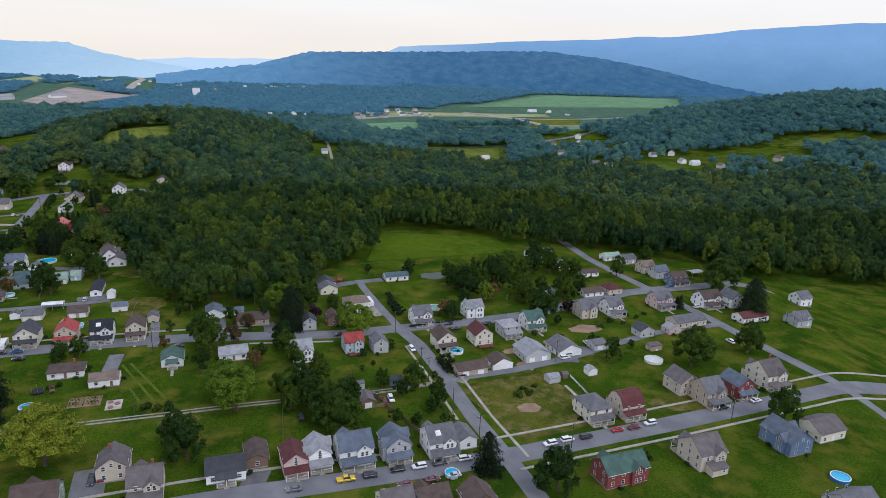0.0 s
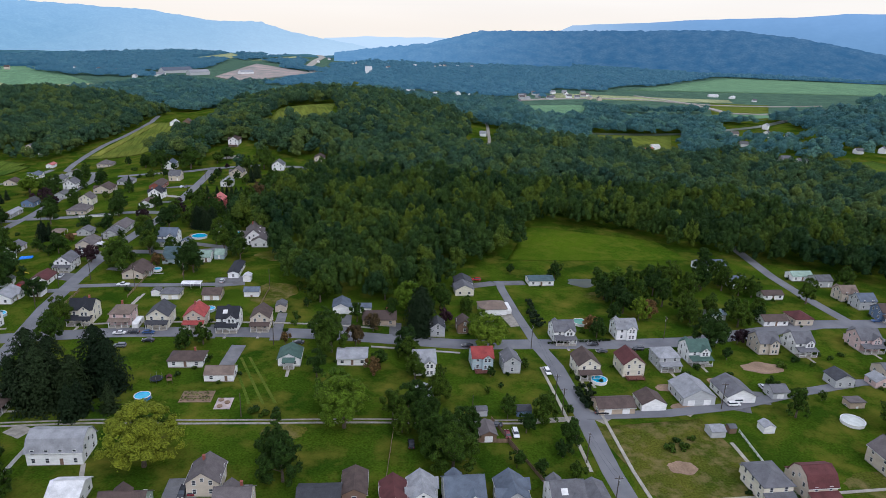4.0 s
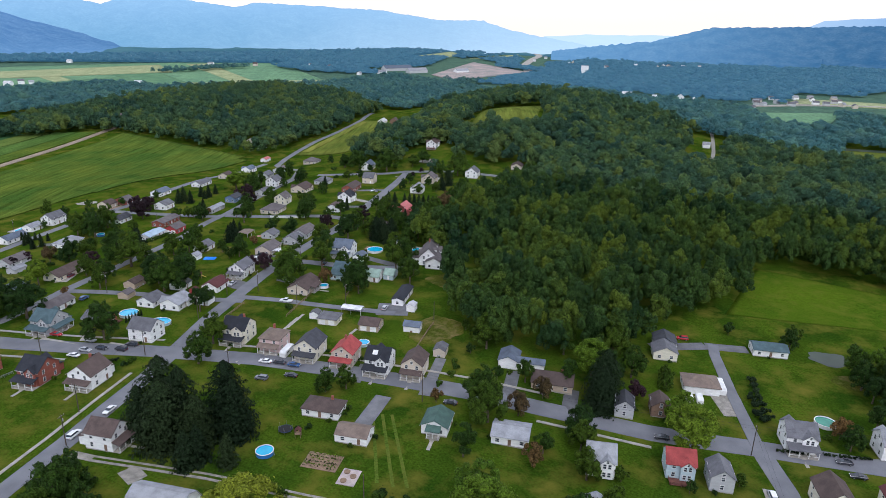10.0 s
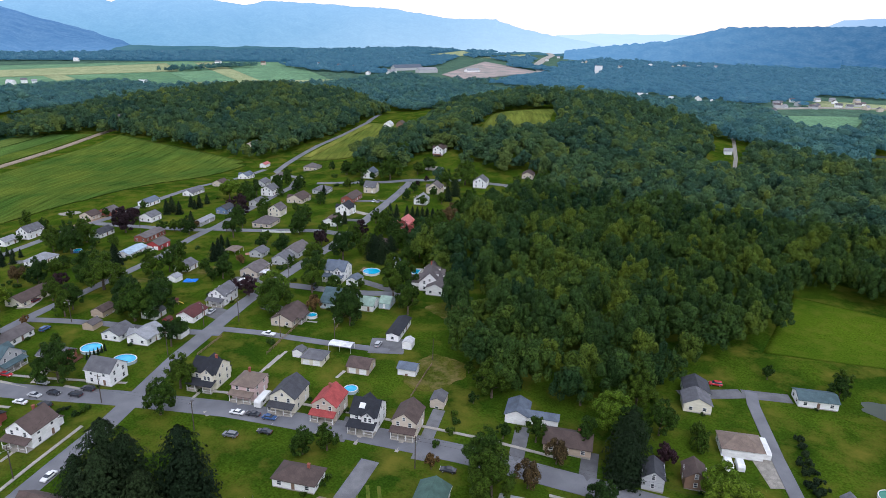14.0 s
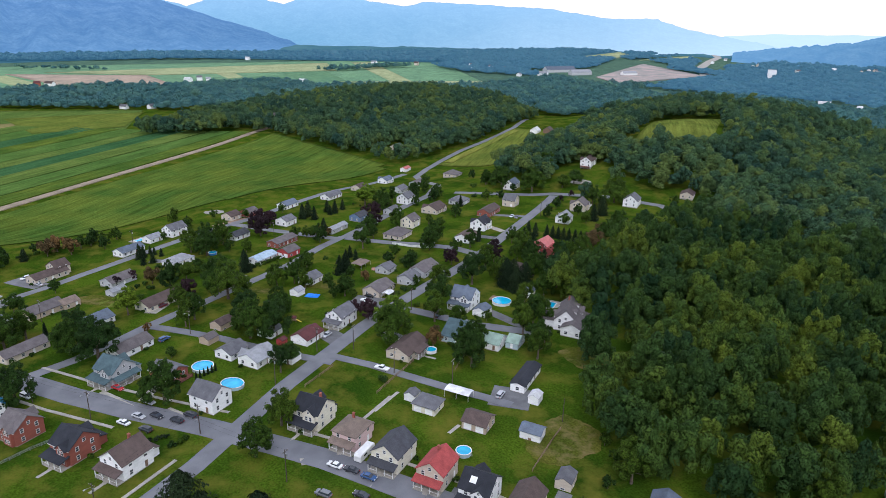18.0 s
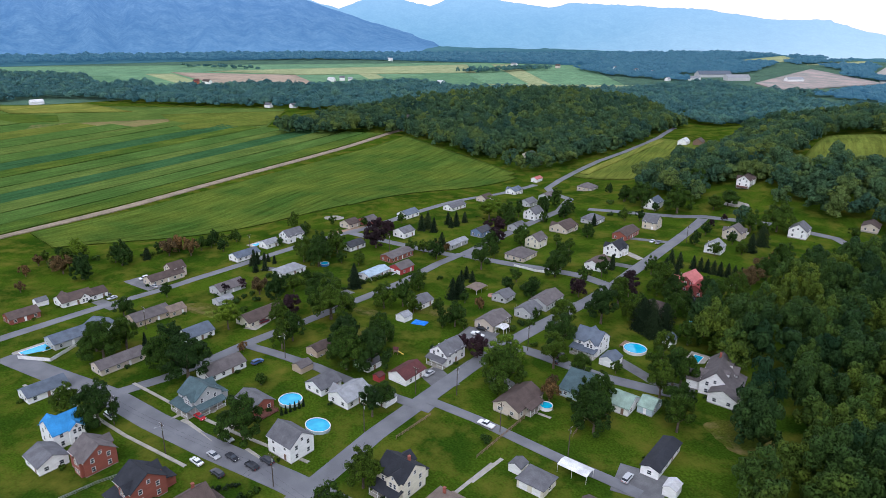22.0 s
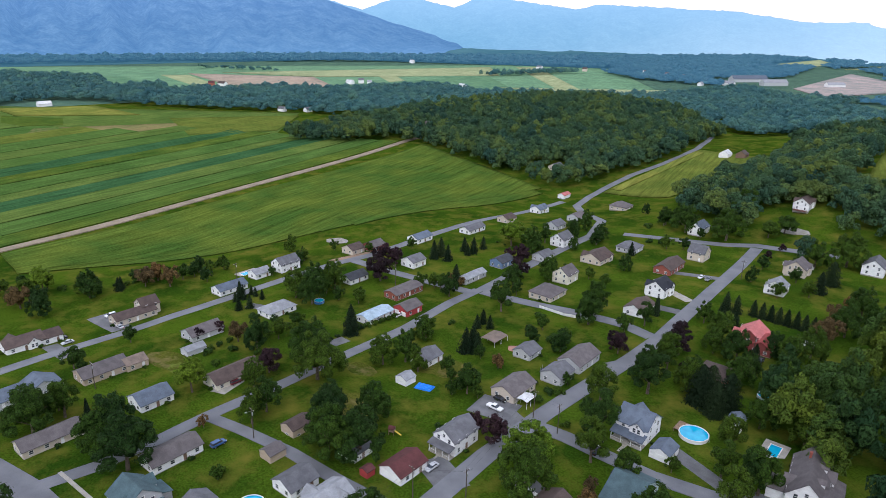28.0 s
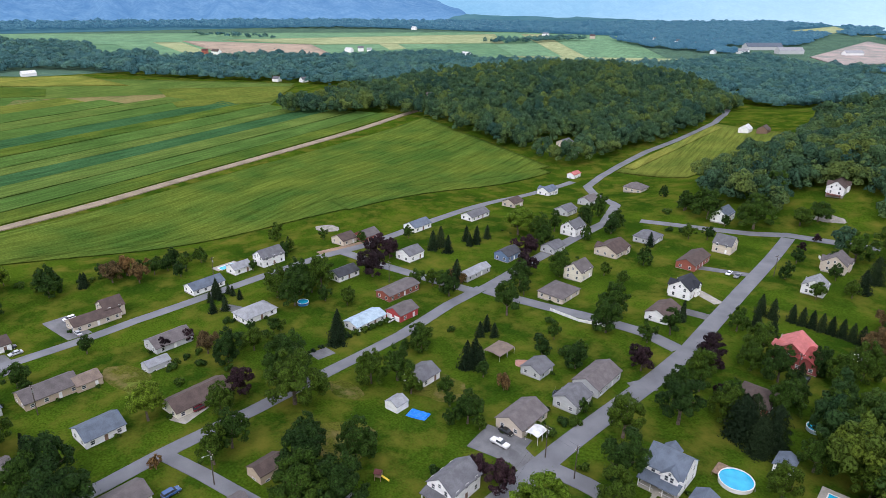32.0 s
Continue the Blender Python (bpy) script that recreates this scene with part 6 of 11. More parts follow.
    for sd in porch:
        ox, oy, an, ln = faces[sd]
        pd, ph = 2.3, 2.75
        M = Matrix.Translation((ox, oy, 0)) @ Matrix.Rotation(an, 4, "Z")
        out = 0.9 if kind == "cross" and sd in "fb" else 0.0
        pd = pd + out
        L = ln * (0.98 if not low else 0.5)
        bm = bmesh.new()
        box(bm, -L / 2, -pd, -1.0, L / 2, -0.02, f0)
        bmesh.ops.transform(bm, verts=bm.verts, matrix=M)
        pf = part("porch_floor", bm, M_CONC if wall != "red" else M_DECK, e)
        bm = bmesh.new()
        prism(bm, [(-pd - 0.35, ph), (-pd - 0.35, ph + 0.16), (-0.02, ph + 0.95), (-0.02, ph + 0.78)], -L / 2 - 0.3, L / 2 + 0.3, "x")
        bmesh.ops.transform(bm, verts=bm.verts, matrix=M)
        part("porch_roof", bm, rm, e)
        for k in range(3 if L < 7 else 4):
            u = -L / 2 + 0.2 + k * (L - 0.4) / ((3 if L < 7 else 4) - 1)
            bm = bmesh.new()
            box(bm, u - 0.09, -pd + 0.05, f0, u + 0.09, -pd + 0.23, ph + 0.06)
            bmesh.ops.transform(bm, verts=bm.verts, matrix=M)
            part("porch_post", bm, M_TRIM, e)
        bm = bmesh.new()
        box(bm, -L / 2 + 0.2, -pd + 0.1, f0 + 0.75, -0.8, -pd + 0.17, f0 + 0.85)
        box(bm, 0.8, -pd + 0.1, f0 + 0.75, L / 2 - 0.2, -pd + 0.17, f0 + 0.85)
        bmesh.ops.transform(bm, verts=bm.verts, matrix=M)
        part("porch_rail", bm, M_TRIM, e)
        bm = bmesh.new()
        for k in range(2):
            box(bm, -0.7, -pd - 0.35 * (k + 1), -0.6, 0.7, -pd - 0.35 * k, f0 - 0.13 * (k + 1))
        bmesh.ops.transform(bm, verts=bm.verts, matrix=M)
        part("step", bm, M_CONC, e)
    for sd in ext:
        ox, oy, an, ln = faces[sd]
        M = Matrix.Translation((ox, oy, 0)) @ Matrix.Rotation(an, 4, "Z")
        L, out = ln * 0.62, 3.4
        bm = bmesh.new()
        prism(bm, [(-out, -1.2), (-out, 2.5), (-0.02, 3.5), (-0.02, -1.2)], -L / 2, L / 2, "x")
        bmesh.ops.transform(bm, verts=bm.verts, matrix=M)
        part("rear_extension", bm, wm, e)
        bm = bmesh.new()
        prism(bm, [(-out - 0.35, 2.42), (-out - 0.35, 2.58), (-0.02, 3.7), (-0.02, 3.52)], -L / 2 - 0.3, L / 2 + 0.3, "x")
        bmesh.ops.transform(bm, verts=bm.verts, matrix=M)
        part("extension_roof", bm, rm, e)
        put_window(body, (ox + math.sin(an) * out, oy - math.cos(an) * out, an), L * 0.22, f0 + 0.75, near=near)
    for sd in deck:
        ox, oy, an, ln = faces[sd]
        M = Matrix.Translation((ox, oy, 0)) @ Matrix.Rotation(an, 4, "Z")
        L = ln * 0.8
        bm = bmesh.new()
        box(bm, -L / 2, -3.2, 0.45, L / 2, -0.03, 0.6)
        bmesh.ops.transform(bm, verts=bm.verts, matrix=M)
        dk = part("deck_floor", bm, M_DECK, e, "red-brown stained timber deck")
        bm = bmesh.new()
        for (a0, b0, a1, b1) in ((-L / 2, -3.2, L / 2, -3.12), (-L / 2, -3.12, -L / 2 + 0.08, -0.05), (L / 2 - 0.08, -3.12, L / 2, -0.05)):
            box(bm, a0, b0, 1.3, a1, b1, 1.42)
            box(bm, a0, b0, 0.85, a1, b1, 0.95)
        bmesh.ops.transform(bm, verts=bm.verts, matrix=M)
        part("deck_rail", bm, M_DECK, e)
        for u in (-L / 2 + 0.1, 0, L / 2 - 0.1):
            bm = bmesh.new()
            box(bm, u - 0.08, -3.2, -1.2, u + 0.08, -3.04, 1.42)
            bmesh.ops.transform(bm, verts=bm.verts, matrix=M)
            part("deck_post", bm, M_DECK, e)
    if chimney:
        bm = bmesh.new()
        cx, cy = w * 0.22 * chimney, d * 0.10
        top = h + rise + 0.9
        box(bm, cx - 0.32, cy - 0.32, h * 0.8, cx + 0.32, cy + 0.32, top)
        box(bm, cx - 0.39, cy - 0.39, top, cx + 0.39, cy + 0.39, top + 0.12)
        part("chimney", bm, wall_mat("brick"), rf)
    for i in range(dormers):
        u = (i - (dormers - 1) / 2) * w / (dormers + 0.6)
        for nm, m_, half, lift, y0 in (("dormer", wm, 0.95, 0.0, -d * 0.37), ("dormer_roof", rm, 1.0, 0.05, -d * 0.37 - 0.3)):
            bm = bmesh.new()
            top = h + rise * 0.58
            if nm == "dormer":
                prism(bm, [(q[0] + u, max(q[1], h)) for q in gable_outline(half, top, 0.75, "gable")], y0, -0.2, "y")
            else:
                roof_shell(bm, half, y0, -0.1, top, 0.78, "gable", 0.25, "y", 0.12)
                bmesh.ops.translate(bm, verts=bm.verts, vec=(u, 0, 0))
            part(nm, bm, m_, rf)
        put_window(body, (u, -d * 0.37, 0.0), 0, h + rise * 0.26, 0.8, 0.9, near=False)
    if skylight:
        bm = bmesh.new()
        k = math.atan2(rise, d / 2)
        box(bm, -0.9, -0.9, 0.0, 0.9, 0.9, 0.10)
        bmesh.ops.transform(bm, verts=bm.verts, matrix=Matrix.Translation((-w * 0.12, -d * 0.25, h + rise * 0.5 + 0.2)) @ Matrix.Rotation(k, 4, "X"))
        part("skylight", bm, M_TRIM, rf, "white roof skylight")
    return e


def carport(x, y, ang, w, d, h, roof, label):
    e = thing("carport", x, y, None, ang, label, "carport")
    bm = bmesh.new()
    prism(bm, [(-d / 2, h), (0, h + 0.45), (d / 2, h), (d / 2, h + 0.1), (0, h + 0.56), (-d / 2, h + 0.1)], -w / 2, w / 2, "x")
    part("roof", bm, roof_mat(roof), e)
    for a in (-w / 2 + 0.15, 0, w / 2 - 0.15):
        for b in (-d / 2 + 0.1, d / 2 - 0.1):
            bm = bmesh.new()
            tube(bm, (a, b, -0.5), (a, b, h + 0.06), 0.06, 0.06, 6)
            part("post", bm, M_TRIM, e)
    return e


# the buildings, block by block
# south of main street
house(-163.5, 183.6, 14.5, 9, 8, 5.3, "gable", "white", "brown", porch="r", ext="l", label="two-storey white sided house, gabled brown roof, front porch")
house(-118.0, 226.8, 14.5, 12, 7.5, 2.8, "hip", "white", "brown", chimney=1, label="single-storey white sided house, hipped brown roof, brick chimney")
house(-101.8, 220.2, 14.5, 10, 7, 2.6, "gable", "white", "tan", pitch=0.5, label="single-storey white sided house, gabled tan roof")
house(-83.0, 237.6, 104.5, 9, 8, 3.2, "gable", "white", "green", pitch=0.5, porch="l", label="single-storey white sided house, gabled green roof, front porch")
house(-61.3, 244.7, 14.5, 11, 9, 3, "gable", "white", "light grey", pitch=0.32, label="single-storey white sided house, gabled light grey roof")
house(-34.2, 245.8, 17.5, 8, 9, 5.3, "cross", "white", "light grey", label="two-storey white sided house, cross-gabled light grey roof")
house(-14.0, 257.0, 17.5, 8, 8, 5.2, "cross", "pale blue", "red", deck="f", label="two-storey pale blue sided house, cross-gabled red roof, timber deck")
house(-2.9, 257.6, 107.5, 8, 6.5, 4.8, "gable", "grey", "grey", label="two-storey grey sided house, gabled grey roof")
house(-9.9, 222.0, 17.5, 4, 3, 2.2, "gable", "grey", "grey", pitch=0.5, name="shed", wins=False, label="small grey garden shed with grey gabled roof")
house(4.0, 226.5, 17.5, 5, 4, 2.2, "gable", "blue", "dark grey", pitch=0.5, name="shed", wins=False, label="small blue garden shed with dark grey gabled roof")
house(-29.6, 225.2, 107.5, 9, 5, 2.8, "gable", "grey", "light grey", pitch=0.5, garage="l", name="garage", label="grey sided garage with light grey gabled roof and doors")
house(-6.6, 209.9, 107.5, 7, 5, 2.8, "gable", "brown", "taupe", pitch=0.5, garage="l", name="garage", label="brown sided garage with taupe gabled roof and doors")
house(-124.1, 169.4, 14.5, 15, 10, 4.3, "gambrel", "white", "light grey", name="barn", label="white wooden barn with a pale grey gambrel roof")
house(-77.9, 165.7, 104.5, 9, 8.5, 4.5, "gable", "beige", "taupe", chimney=1, label="two-storey beige sided house, gabled taupe roof, brick chimney")
house(-65.9, 157.3, 14.5, 9, 9.5, 5, "cross", "beige", "taupe", porch="f", ext="b", chimney=1, label="two-storey beige sided house, cross-gabled taupe roof, front porch")
house(-91.3, 149.7, 14.5, 11, 9, 5, "cross", "green", "brown", label="two-storey green sided house, cross-gabled brown roof")
house(-109.7, 153.5, 14.5, 8, 8, 3.5, "gable", "white", "white", pitch=0.5, label="single-storey white sided house, gabled white roof")
# north of main street
house(-179.2, 253.7, 14.5, 9.5, 9, 6, "cross", "cream", "black", porch="f", ext="b", chimney=1, label="two-storey cream sided house, cross-gabled black roof, front porch")
house(-161.9, 254.2, 104.5, 9, 8, 5.4, "hip", "pink", "tan", porch="l", ext="r", chimney=1, label="two-storey pink sided house, hipped tan roof, front porch")
house(-146.0, 255.7, 104.5, 10.5, 8.5, 5.4, "gable", "cream", "dark grey", porch="l", ext="r", label="two-storey cream sided house, gabled dark grey roof, front porch")
house(-131.6, 258.1, 104.5, 9.5, 8, 5.3, "gable", "beige", "red", porch="l", ext="r", chimney=1, label="two-storey beige sided house, gabled red roof, front porch")
house(-117.9, 259.5, 14.5, 8.5, 9, 5.4, "cross", "white", "black", porch="f", ext="b", skylight=True, label="two-storey white sided house, cross-gabled black roof, front porch")
house(-105.6, 263.1, 104.5, 9.5, 7.5, 5.4, "gable", "beige", "brown", porch="l", ext="r", label="two-storey beige sided house, gabled brown roof, front porch")
house(-104.3, 280.2, 104.5, 6, 4.5, 2.6, "gable", "beige", "grey", pitch=0.5, name="shed", label="small beige garden shed with grey gabled roof")
house(-138.9, 285.5, 14.5, 8, 7.5, 2.8, "gable", "tan", "brown", pitch=0.5, garage="f", name="garage", label="tan sided garage with brown gabled roof and doors")
house(-157.1, 282.4, 14.5, 8, 7, 2.8, "hip", "cream", "grey", garage="f", name="garage", label="cream sided garage with grey hipped roof and doors")
house(-165.2, 283.4, 104.5, 4, 4, 2.3, "gable", "white", "grey", pitch=0.5, name="shed", wins=False, label="small white garden shed with grey gabled roof")
carport(-154.2, 294.4, 14.5, 9, 4.5, 2.6, "white", "open carport with a white roof on posts")
house(-143.6, 318.2, 104.5, 17, 5, 3, "gable", "white", "black", pitch=0.32, label="single-storey white sided house, gabled black roof")
house(-133.7, 309.3, 104.5, 4.5, 3.6, 2.6, "gable", "white", "white", pitch=0.5, name="shed", wins=False, label="small white garden shed with white gabled roof")
house(-123.3, 292.2, 14.5, 6.5, 5, 2.7, "gable", "white", "blue grey", pitch=0.5, name="shed", label="small white garden shed with blue grey gabled roof")
house(-79.5, 287.6, 104.5, 9, 7, 3.2, "gable", "white", "blue grey", pitch=0.5, garage="l", wing=(-1.2, "f", 9.5, 3.6, 2.6), name="garage", label="white sided garage with light grey gabled roof and doors")
house(-60.8, 281.8, 14.5, 14, 9, 2.9, "gable", "tan", "brown", pitch=0.5, chimney=1, label="single-storey tan sided house, gabled brown roof, brick chimney")
house(-35.2, 279.6, 104.5, 7.5, 6, 4.3, "gable", "grey", "dark grey", label="two-storey grey sided house, gabled dark grey roof")
house(-25.0, 286.7, 107.5, 7, 6, 4, "gable", "brown", "brown", label="two-storey brown sided house, gabled brown roof")
house(-32.7, 338.5, 107.5, 9, 8.5, 3.4, "gable", "white", "dark grey", pitch=0.5, label="single-storey white sided house, gabled dark grey roof")
house(-31.1, 329.5, 107.5, 8, 9, 3.4, "gable", "cream", "grey", pitch=0.5, label="single-storey cream sided house, gabled grey roof")
house(-15.2, 311.0, 17.5, 12, 9, 3.2, "hip", "white", "tan", garage="f", name="garage", label="white sided garage with tan hipped roof and doors")
house(5.1, 356.6, 17.5, 13, 8, 3, "gable", "white", "teal", pitch=0.32, label="single-storey white sided house, gabled teal roof")
house(16.5, 290.9, 17.5, 9, 9, 5.3, "cross", "white", "grey", porch="f", ext="b", label="two-storey white sided house, cross-gabled grey roof, front porch")
house(42.8, 300.1, 17.5, 9, 8.5, 5.3, "cross", "white", "light grey", label="two-storey white sided house, cross-gabled light grey roof")
# east blocks
house(25.5, 262.5, 107.5, 10, 8.5, 5.4, "gable", "cream", "brown", porch="l", ext="r", label="two-storey cream sided house, gabled brown roof, front porch")
house(42.4, 267.8, 107.5, 10, 8.5, 5.4, "gable", "cream", "maroon", deck="l", label="two-storey cream sided house, gabled maroon roof, timber deck")
house(56.9, 276.6, 17.5, 8.5, 9, 5.4, "hip", "grey", "light grey", porch="f", ext="b", label="two-storey grey sided house, hipped light grey roof, front porch")
house(69.8, 285.7, 17.5, 9, 9, 5.4, "cross", "white", "green", porch="f", ext="b", label="two-storey white sided house, cross-gabled green roof, front porch")
house(34.6, 237.5, 17.5, 13, 7.5, 2.7, "gable", "tan", "brown", pitch=0.5, garage="f", name="garage", label="tan sided garage with brown gabled roof and doors")
house(47.5, 243.2, 107.5, 8, 9, 2.6, "gable", "white", "brown", pitch=0.5, garage="l", name="garage", label="white sided garage with brown gabled roof and doors")
house(63.3, 252.7, 107.5, 12, 12, 3.4, "gable", "grey", "light grey", pitch=0.5, garage="l", name="garage", label="grey sided garage with light grey gabled roof and doors")
house(78.7, 258.1, 107.5, 12, 11, 2.9, "gable", "white", "grey", pitch=0.5, garage="l", name="garage", label="white sided garage with grey gabled roof and doors")
house(100.8, 302.0, 17.5, 9, 9, 5.3, "cross", "beige", "grey", near=False, label="two-storey beige sided house, cross-gabled grey roof")
house(115.9, 306.4, 17.5, 8.5, 9, 5.3, "cross", "white", "grey", near=False, porch="f", ext="b", label="two-storey white sided house, cross-gabled grey roof, front porch")
house(113.0, 333.0, 17.5, 12, 7, 2.8, "gable", "white", "brown", near=False, pitch=0.5, label="single-storey white sided house, gabled brown roof")
house(125.9, 338.0, 107.5, 9, 9, 3.4, "hip", "beige", "maroon", near=False, label="single-storey beige sided house, hipped maroon roof")
house(121.2, 366.6, 17.5, 11, 6, 2.8, "gable", "white", "brown", near=False, pitch=0.5, label="single-storey white sided house, gabled brown roof")
house(94.8, 262.0, 17.5, 6, 6, 3, "gable", "grey", "grey", pitch=0.5, garage="f", name="garage", label="grey sided garage with grey gabled roof and doors")
house(84.6, 236.0, 107.5, 4, 4, 2.3, "gable", "white", "light grey", pitch=0.5, name="shed", wins=False, label="small white garden shed with light grey gabled roof")
house(67.0, 229.6, 17.5, 5, 4.5, 2.2, "gable", "grey", "light grey", pitch=0.5, name="shed", wins=False, label="small grey garden shed with light grey gabled roof")
house(72.6, 232.4, 17.5, 2.5, 2.5, 2, "gable", "brown", "grey", pitch=0.5, name="shed", wins=False, label="small brown garden shed with grey gabled roof")
house(122.2, 278.0, 107.5, 7, 8, 3.6, "gable", "grey", "dark grey", near=False, pitch=0.5, label="single-storey grey sided house, gabled dark grey roof")
house(149.6, 291.9, 17.5, 18, 9, 3.2, "gable", "beige", "grey", near=False, pitch=0.5, label="single-storey beige sided house, gabled grey roof")
house(137.7, 281.4, 107.5, 6, 7, 2.6, "gable", "pink", "light grey", near=False, pitch=0.5, label="single-storey pink sided house, gabled light grey roof")
house(121.4, 261.4, 17.5, 6, 4, 2.4, "flat", "tan", "taupe", near=False, name="shed", label="small tan garden shed with taupe flat roof")
house(75.4, 202.5, 107.5, 11, 9, 5.6, "hip", "cream", "grey", porch="l", ext="r", label="two-storey cream sided house, hipped grey roof, front porch")
house(88.5, 205.0, 17.5, 9, 9.5, 5, "gambrel", "beige", "maroon", porch="f", ext="b", label="two-storey beige sided house, gambrel maroon roof, front porch")
house(117.1, 222.5, 107.5, 10, 9, 5.4, "gable", "beige", "taupe", label="two-storey beige sided house, gabled taupe roof")
house(123.8, 214.4, 17.5, 9, 11, 5.6, "cross", "tan", "grey", near=False, porch="f", ext="b", label="two-storey tan sided house, cross-gabled grey roof, front porch")
house(138.8, 220.0, 107.5, 10, 8.5, 5.4, "gable", "maroon", "blue grey", near=False, porch="l", ext="r", label="two-storey maroon sided house, gabled blue grey roof, front porch")
house(155.5, 228.7, 17.5, 10, 12, 6.2, "cross", "cream", "taupe", near=False, porch="f", ext="b", chimney=1, label="two-storey cream sided house, cross-gabled taupe roof, front porch")
house(145.3, 400.5, 17.5, 12, 7, 3, "gable", "white", "pale green", near=False, pitch=0.5, label="single-storey white sided house, gabled pale green roof")
house(154.1, 393.9, 17.5, 9, 8, 3.8, "gable", "grey", "grey", near=False, pitch=0.5, label="single-storey grey sided house, gabled grey roof")
house(159.5, 375.5, 17.5, 9, 8, 4.6, "cross", "beige", "tan", near=False, label="two-storey beige sided house, cross-gabled tan roof")
house(164.3, 366.0, 17.5, 9, 8, 4.6, "gable", "grey", "blue grey", near=False, label="two-storey grey sided house, gabled blue grey roof")
house(170.1, 353.7, 17.5, 11, 8, 4.8, "gable", "blue", "brown", near=False, porch="f", label="two-storey blue sided house, gabled brown roof, front porch")
carport(189.1, 369.4, 17.5, 9, 6, 2.6, "light grey", "open carport with a light grey roof on posts")
house(145.8, 317.1, 17.5, 10, 9, 5.3, "cross", "pink", "grey", near=False, porch="f", ext="b", label="two-storey pink sided house, cross-gabled grey roof, front porch")
house(173.0, 319.3, 17.5, 12, 9, 5.3, "cross", "white", "brown", near=False, porch="f", ext="b", label="two-storey white sided house, cross-gabled brown roof, front porch")
house(186.8, 319.2, 107.5, 10, 9, 5.3, "gable", "white", "grey", near=False, label="two-storey white sided house, gabled grey roof")
house(186.4, 298.1, 17.5, 17, 8, 3, "gable", "white", "maroon", near=False, pitch=0.5, label="single-storey white sided house, gabled maroon roof")
house(243.3, 344.8, 17.5, 9, 9, 5, "gable", "white", "grey", near=False, label="two-storey white sided house, gabled grey roof")
house(209.9, 294.8, 17.5, 10, 9, 4, "gable", "grey", "grey", near=False, label="two-storey grey sided house, gabled grey roof")
house(107.3, 379.8, 17.5, 9, 8, 3.8, "cross", "white", "blue grey", near=False, pitch=0.5, label="single-storey white sided house, cross-gabled blue grey roof")
house(98.2, 403.9, 17.5, 16, 9, 3.4, "gable", "white", "blue grey", near=False, pitch=0.5, label="single-storey white sided house, gabled blue grey roof")
house(87.3, 332.0, 17.5, 8, 6, 3, "gable", "grey", "pale blue", near=False, pitch=0.5, label="single-storey grey sided house, gabled pale blue roof")
house(103.1, 173.7, 17.5, 10, 11, 5.8, "cross", "beige", "taupe", porch="b", ext="f", label="two-storey beige sided house, cross-gabled taupe roof, front porch")
house(137.0, 182.3, 107.5, 13, 10, 5, "cross", "blue", "blue grey", near=False, label="two-storey blue sided house, cross-gabled blue grey roof")
house(154.0, 189.5, 17.5, 12, 11, 3.8, "gable", "cream", "taupe", near=False, pitch=0.5, label="single-storey cream sided house, gabled taupe roof")
house(73.1, 165.4, 17.5, 15, 9, 5.2, "cross", "maroon", "green", label="two-storey maroon sided house, cross-gabled green roof")
house(135.9, 146.1, 17.5, 12, 11, 4, "gable", "grey", "grey", near=False, label="two-storey grey sided house, gabled grey roof")
house(3.7, 149.4, 17.5, 9, 9, 5, "gable", "cream", "taupe", label="two-storey cream sided house, gabled taupe roof")
house(13.9, 150.6, 17.5, 9, 9, 5, "cross", "beige", "brown", label="two-storey beige sided house, cross-gabled brown roof")
house(27.1, 150.6, 107.5, 9, 9, 5, "gable", "brown", "brown", label="two-storey brown sided house, gabled brown roof")
house(-27.1, 169.8, 107.5, 9.5, 7, 5, "gable", "pink", "maroon", porch="l", ext="r", label="two-storey pink sided house, gabled maroon roof, front porch")
house(-20.4, 173.6, 107.5, 9.5, 7, 5, "cross", "white", "light grey", porch="l", ext="r", label="two-storey white sided house, cross-gabled light grey roof, front porch")
house(-9.4, 176.1, 17.5, 10.5, 10, 5.8, "cross", "white", "blue grey", porch="f", ext="b", label="two-storey white sided house, cross-gabled blue grey roof, front porch")
house(3.5, 179.0, 107.5, 10, 8, 5.6, "cross", "grey", "blue grey", porch="l", ext="r", label="two-storey grey sided house, cross-gabled blue grey roof, front porch")
house(17.7, 181.6, 17.5, 9, 10, 5.6, "cross", "white", "grey", porch="f", ext="b", skylight=True, label="two-storey white sided house, cross-gabled grey roof, front porch")
house(26.5, 185.8, 107.5, 9, 6, 3.6, "gable", "white", "grey", pitch=0.5, label="single-storey white sided house, gabled grey roof")
house(-38.9, 173.5, 104.5, 10, 6.5, 3, "gable", "brown", "brown", pitch=0.5, label="single-storey brown sided house, gabled brown roof")
house(-46.2, 165.7, 14.5, 11, 9, 3.4, "gable", "white", "dark grey", pitch=0.5, porch="f", label="single-storey white sided house, gabled dark grey roof, front porch")
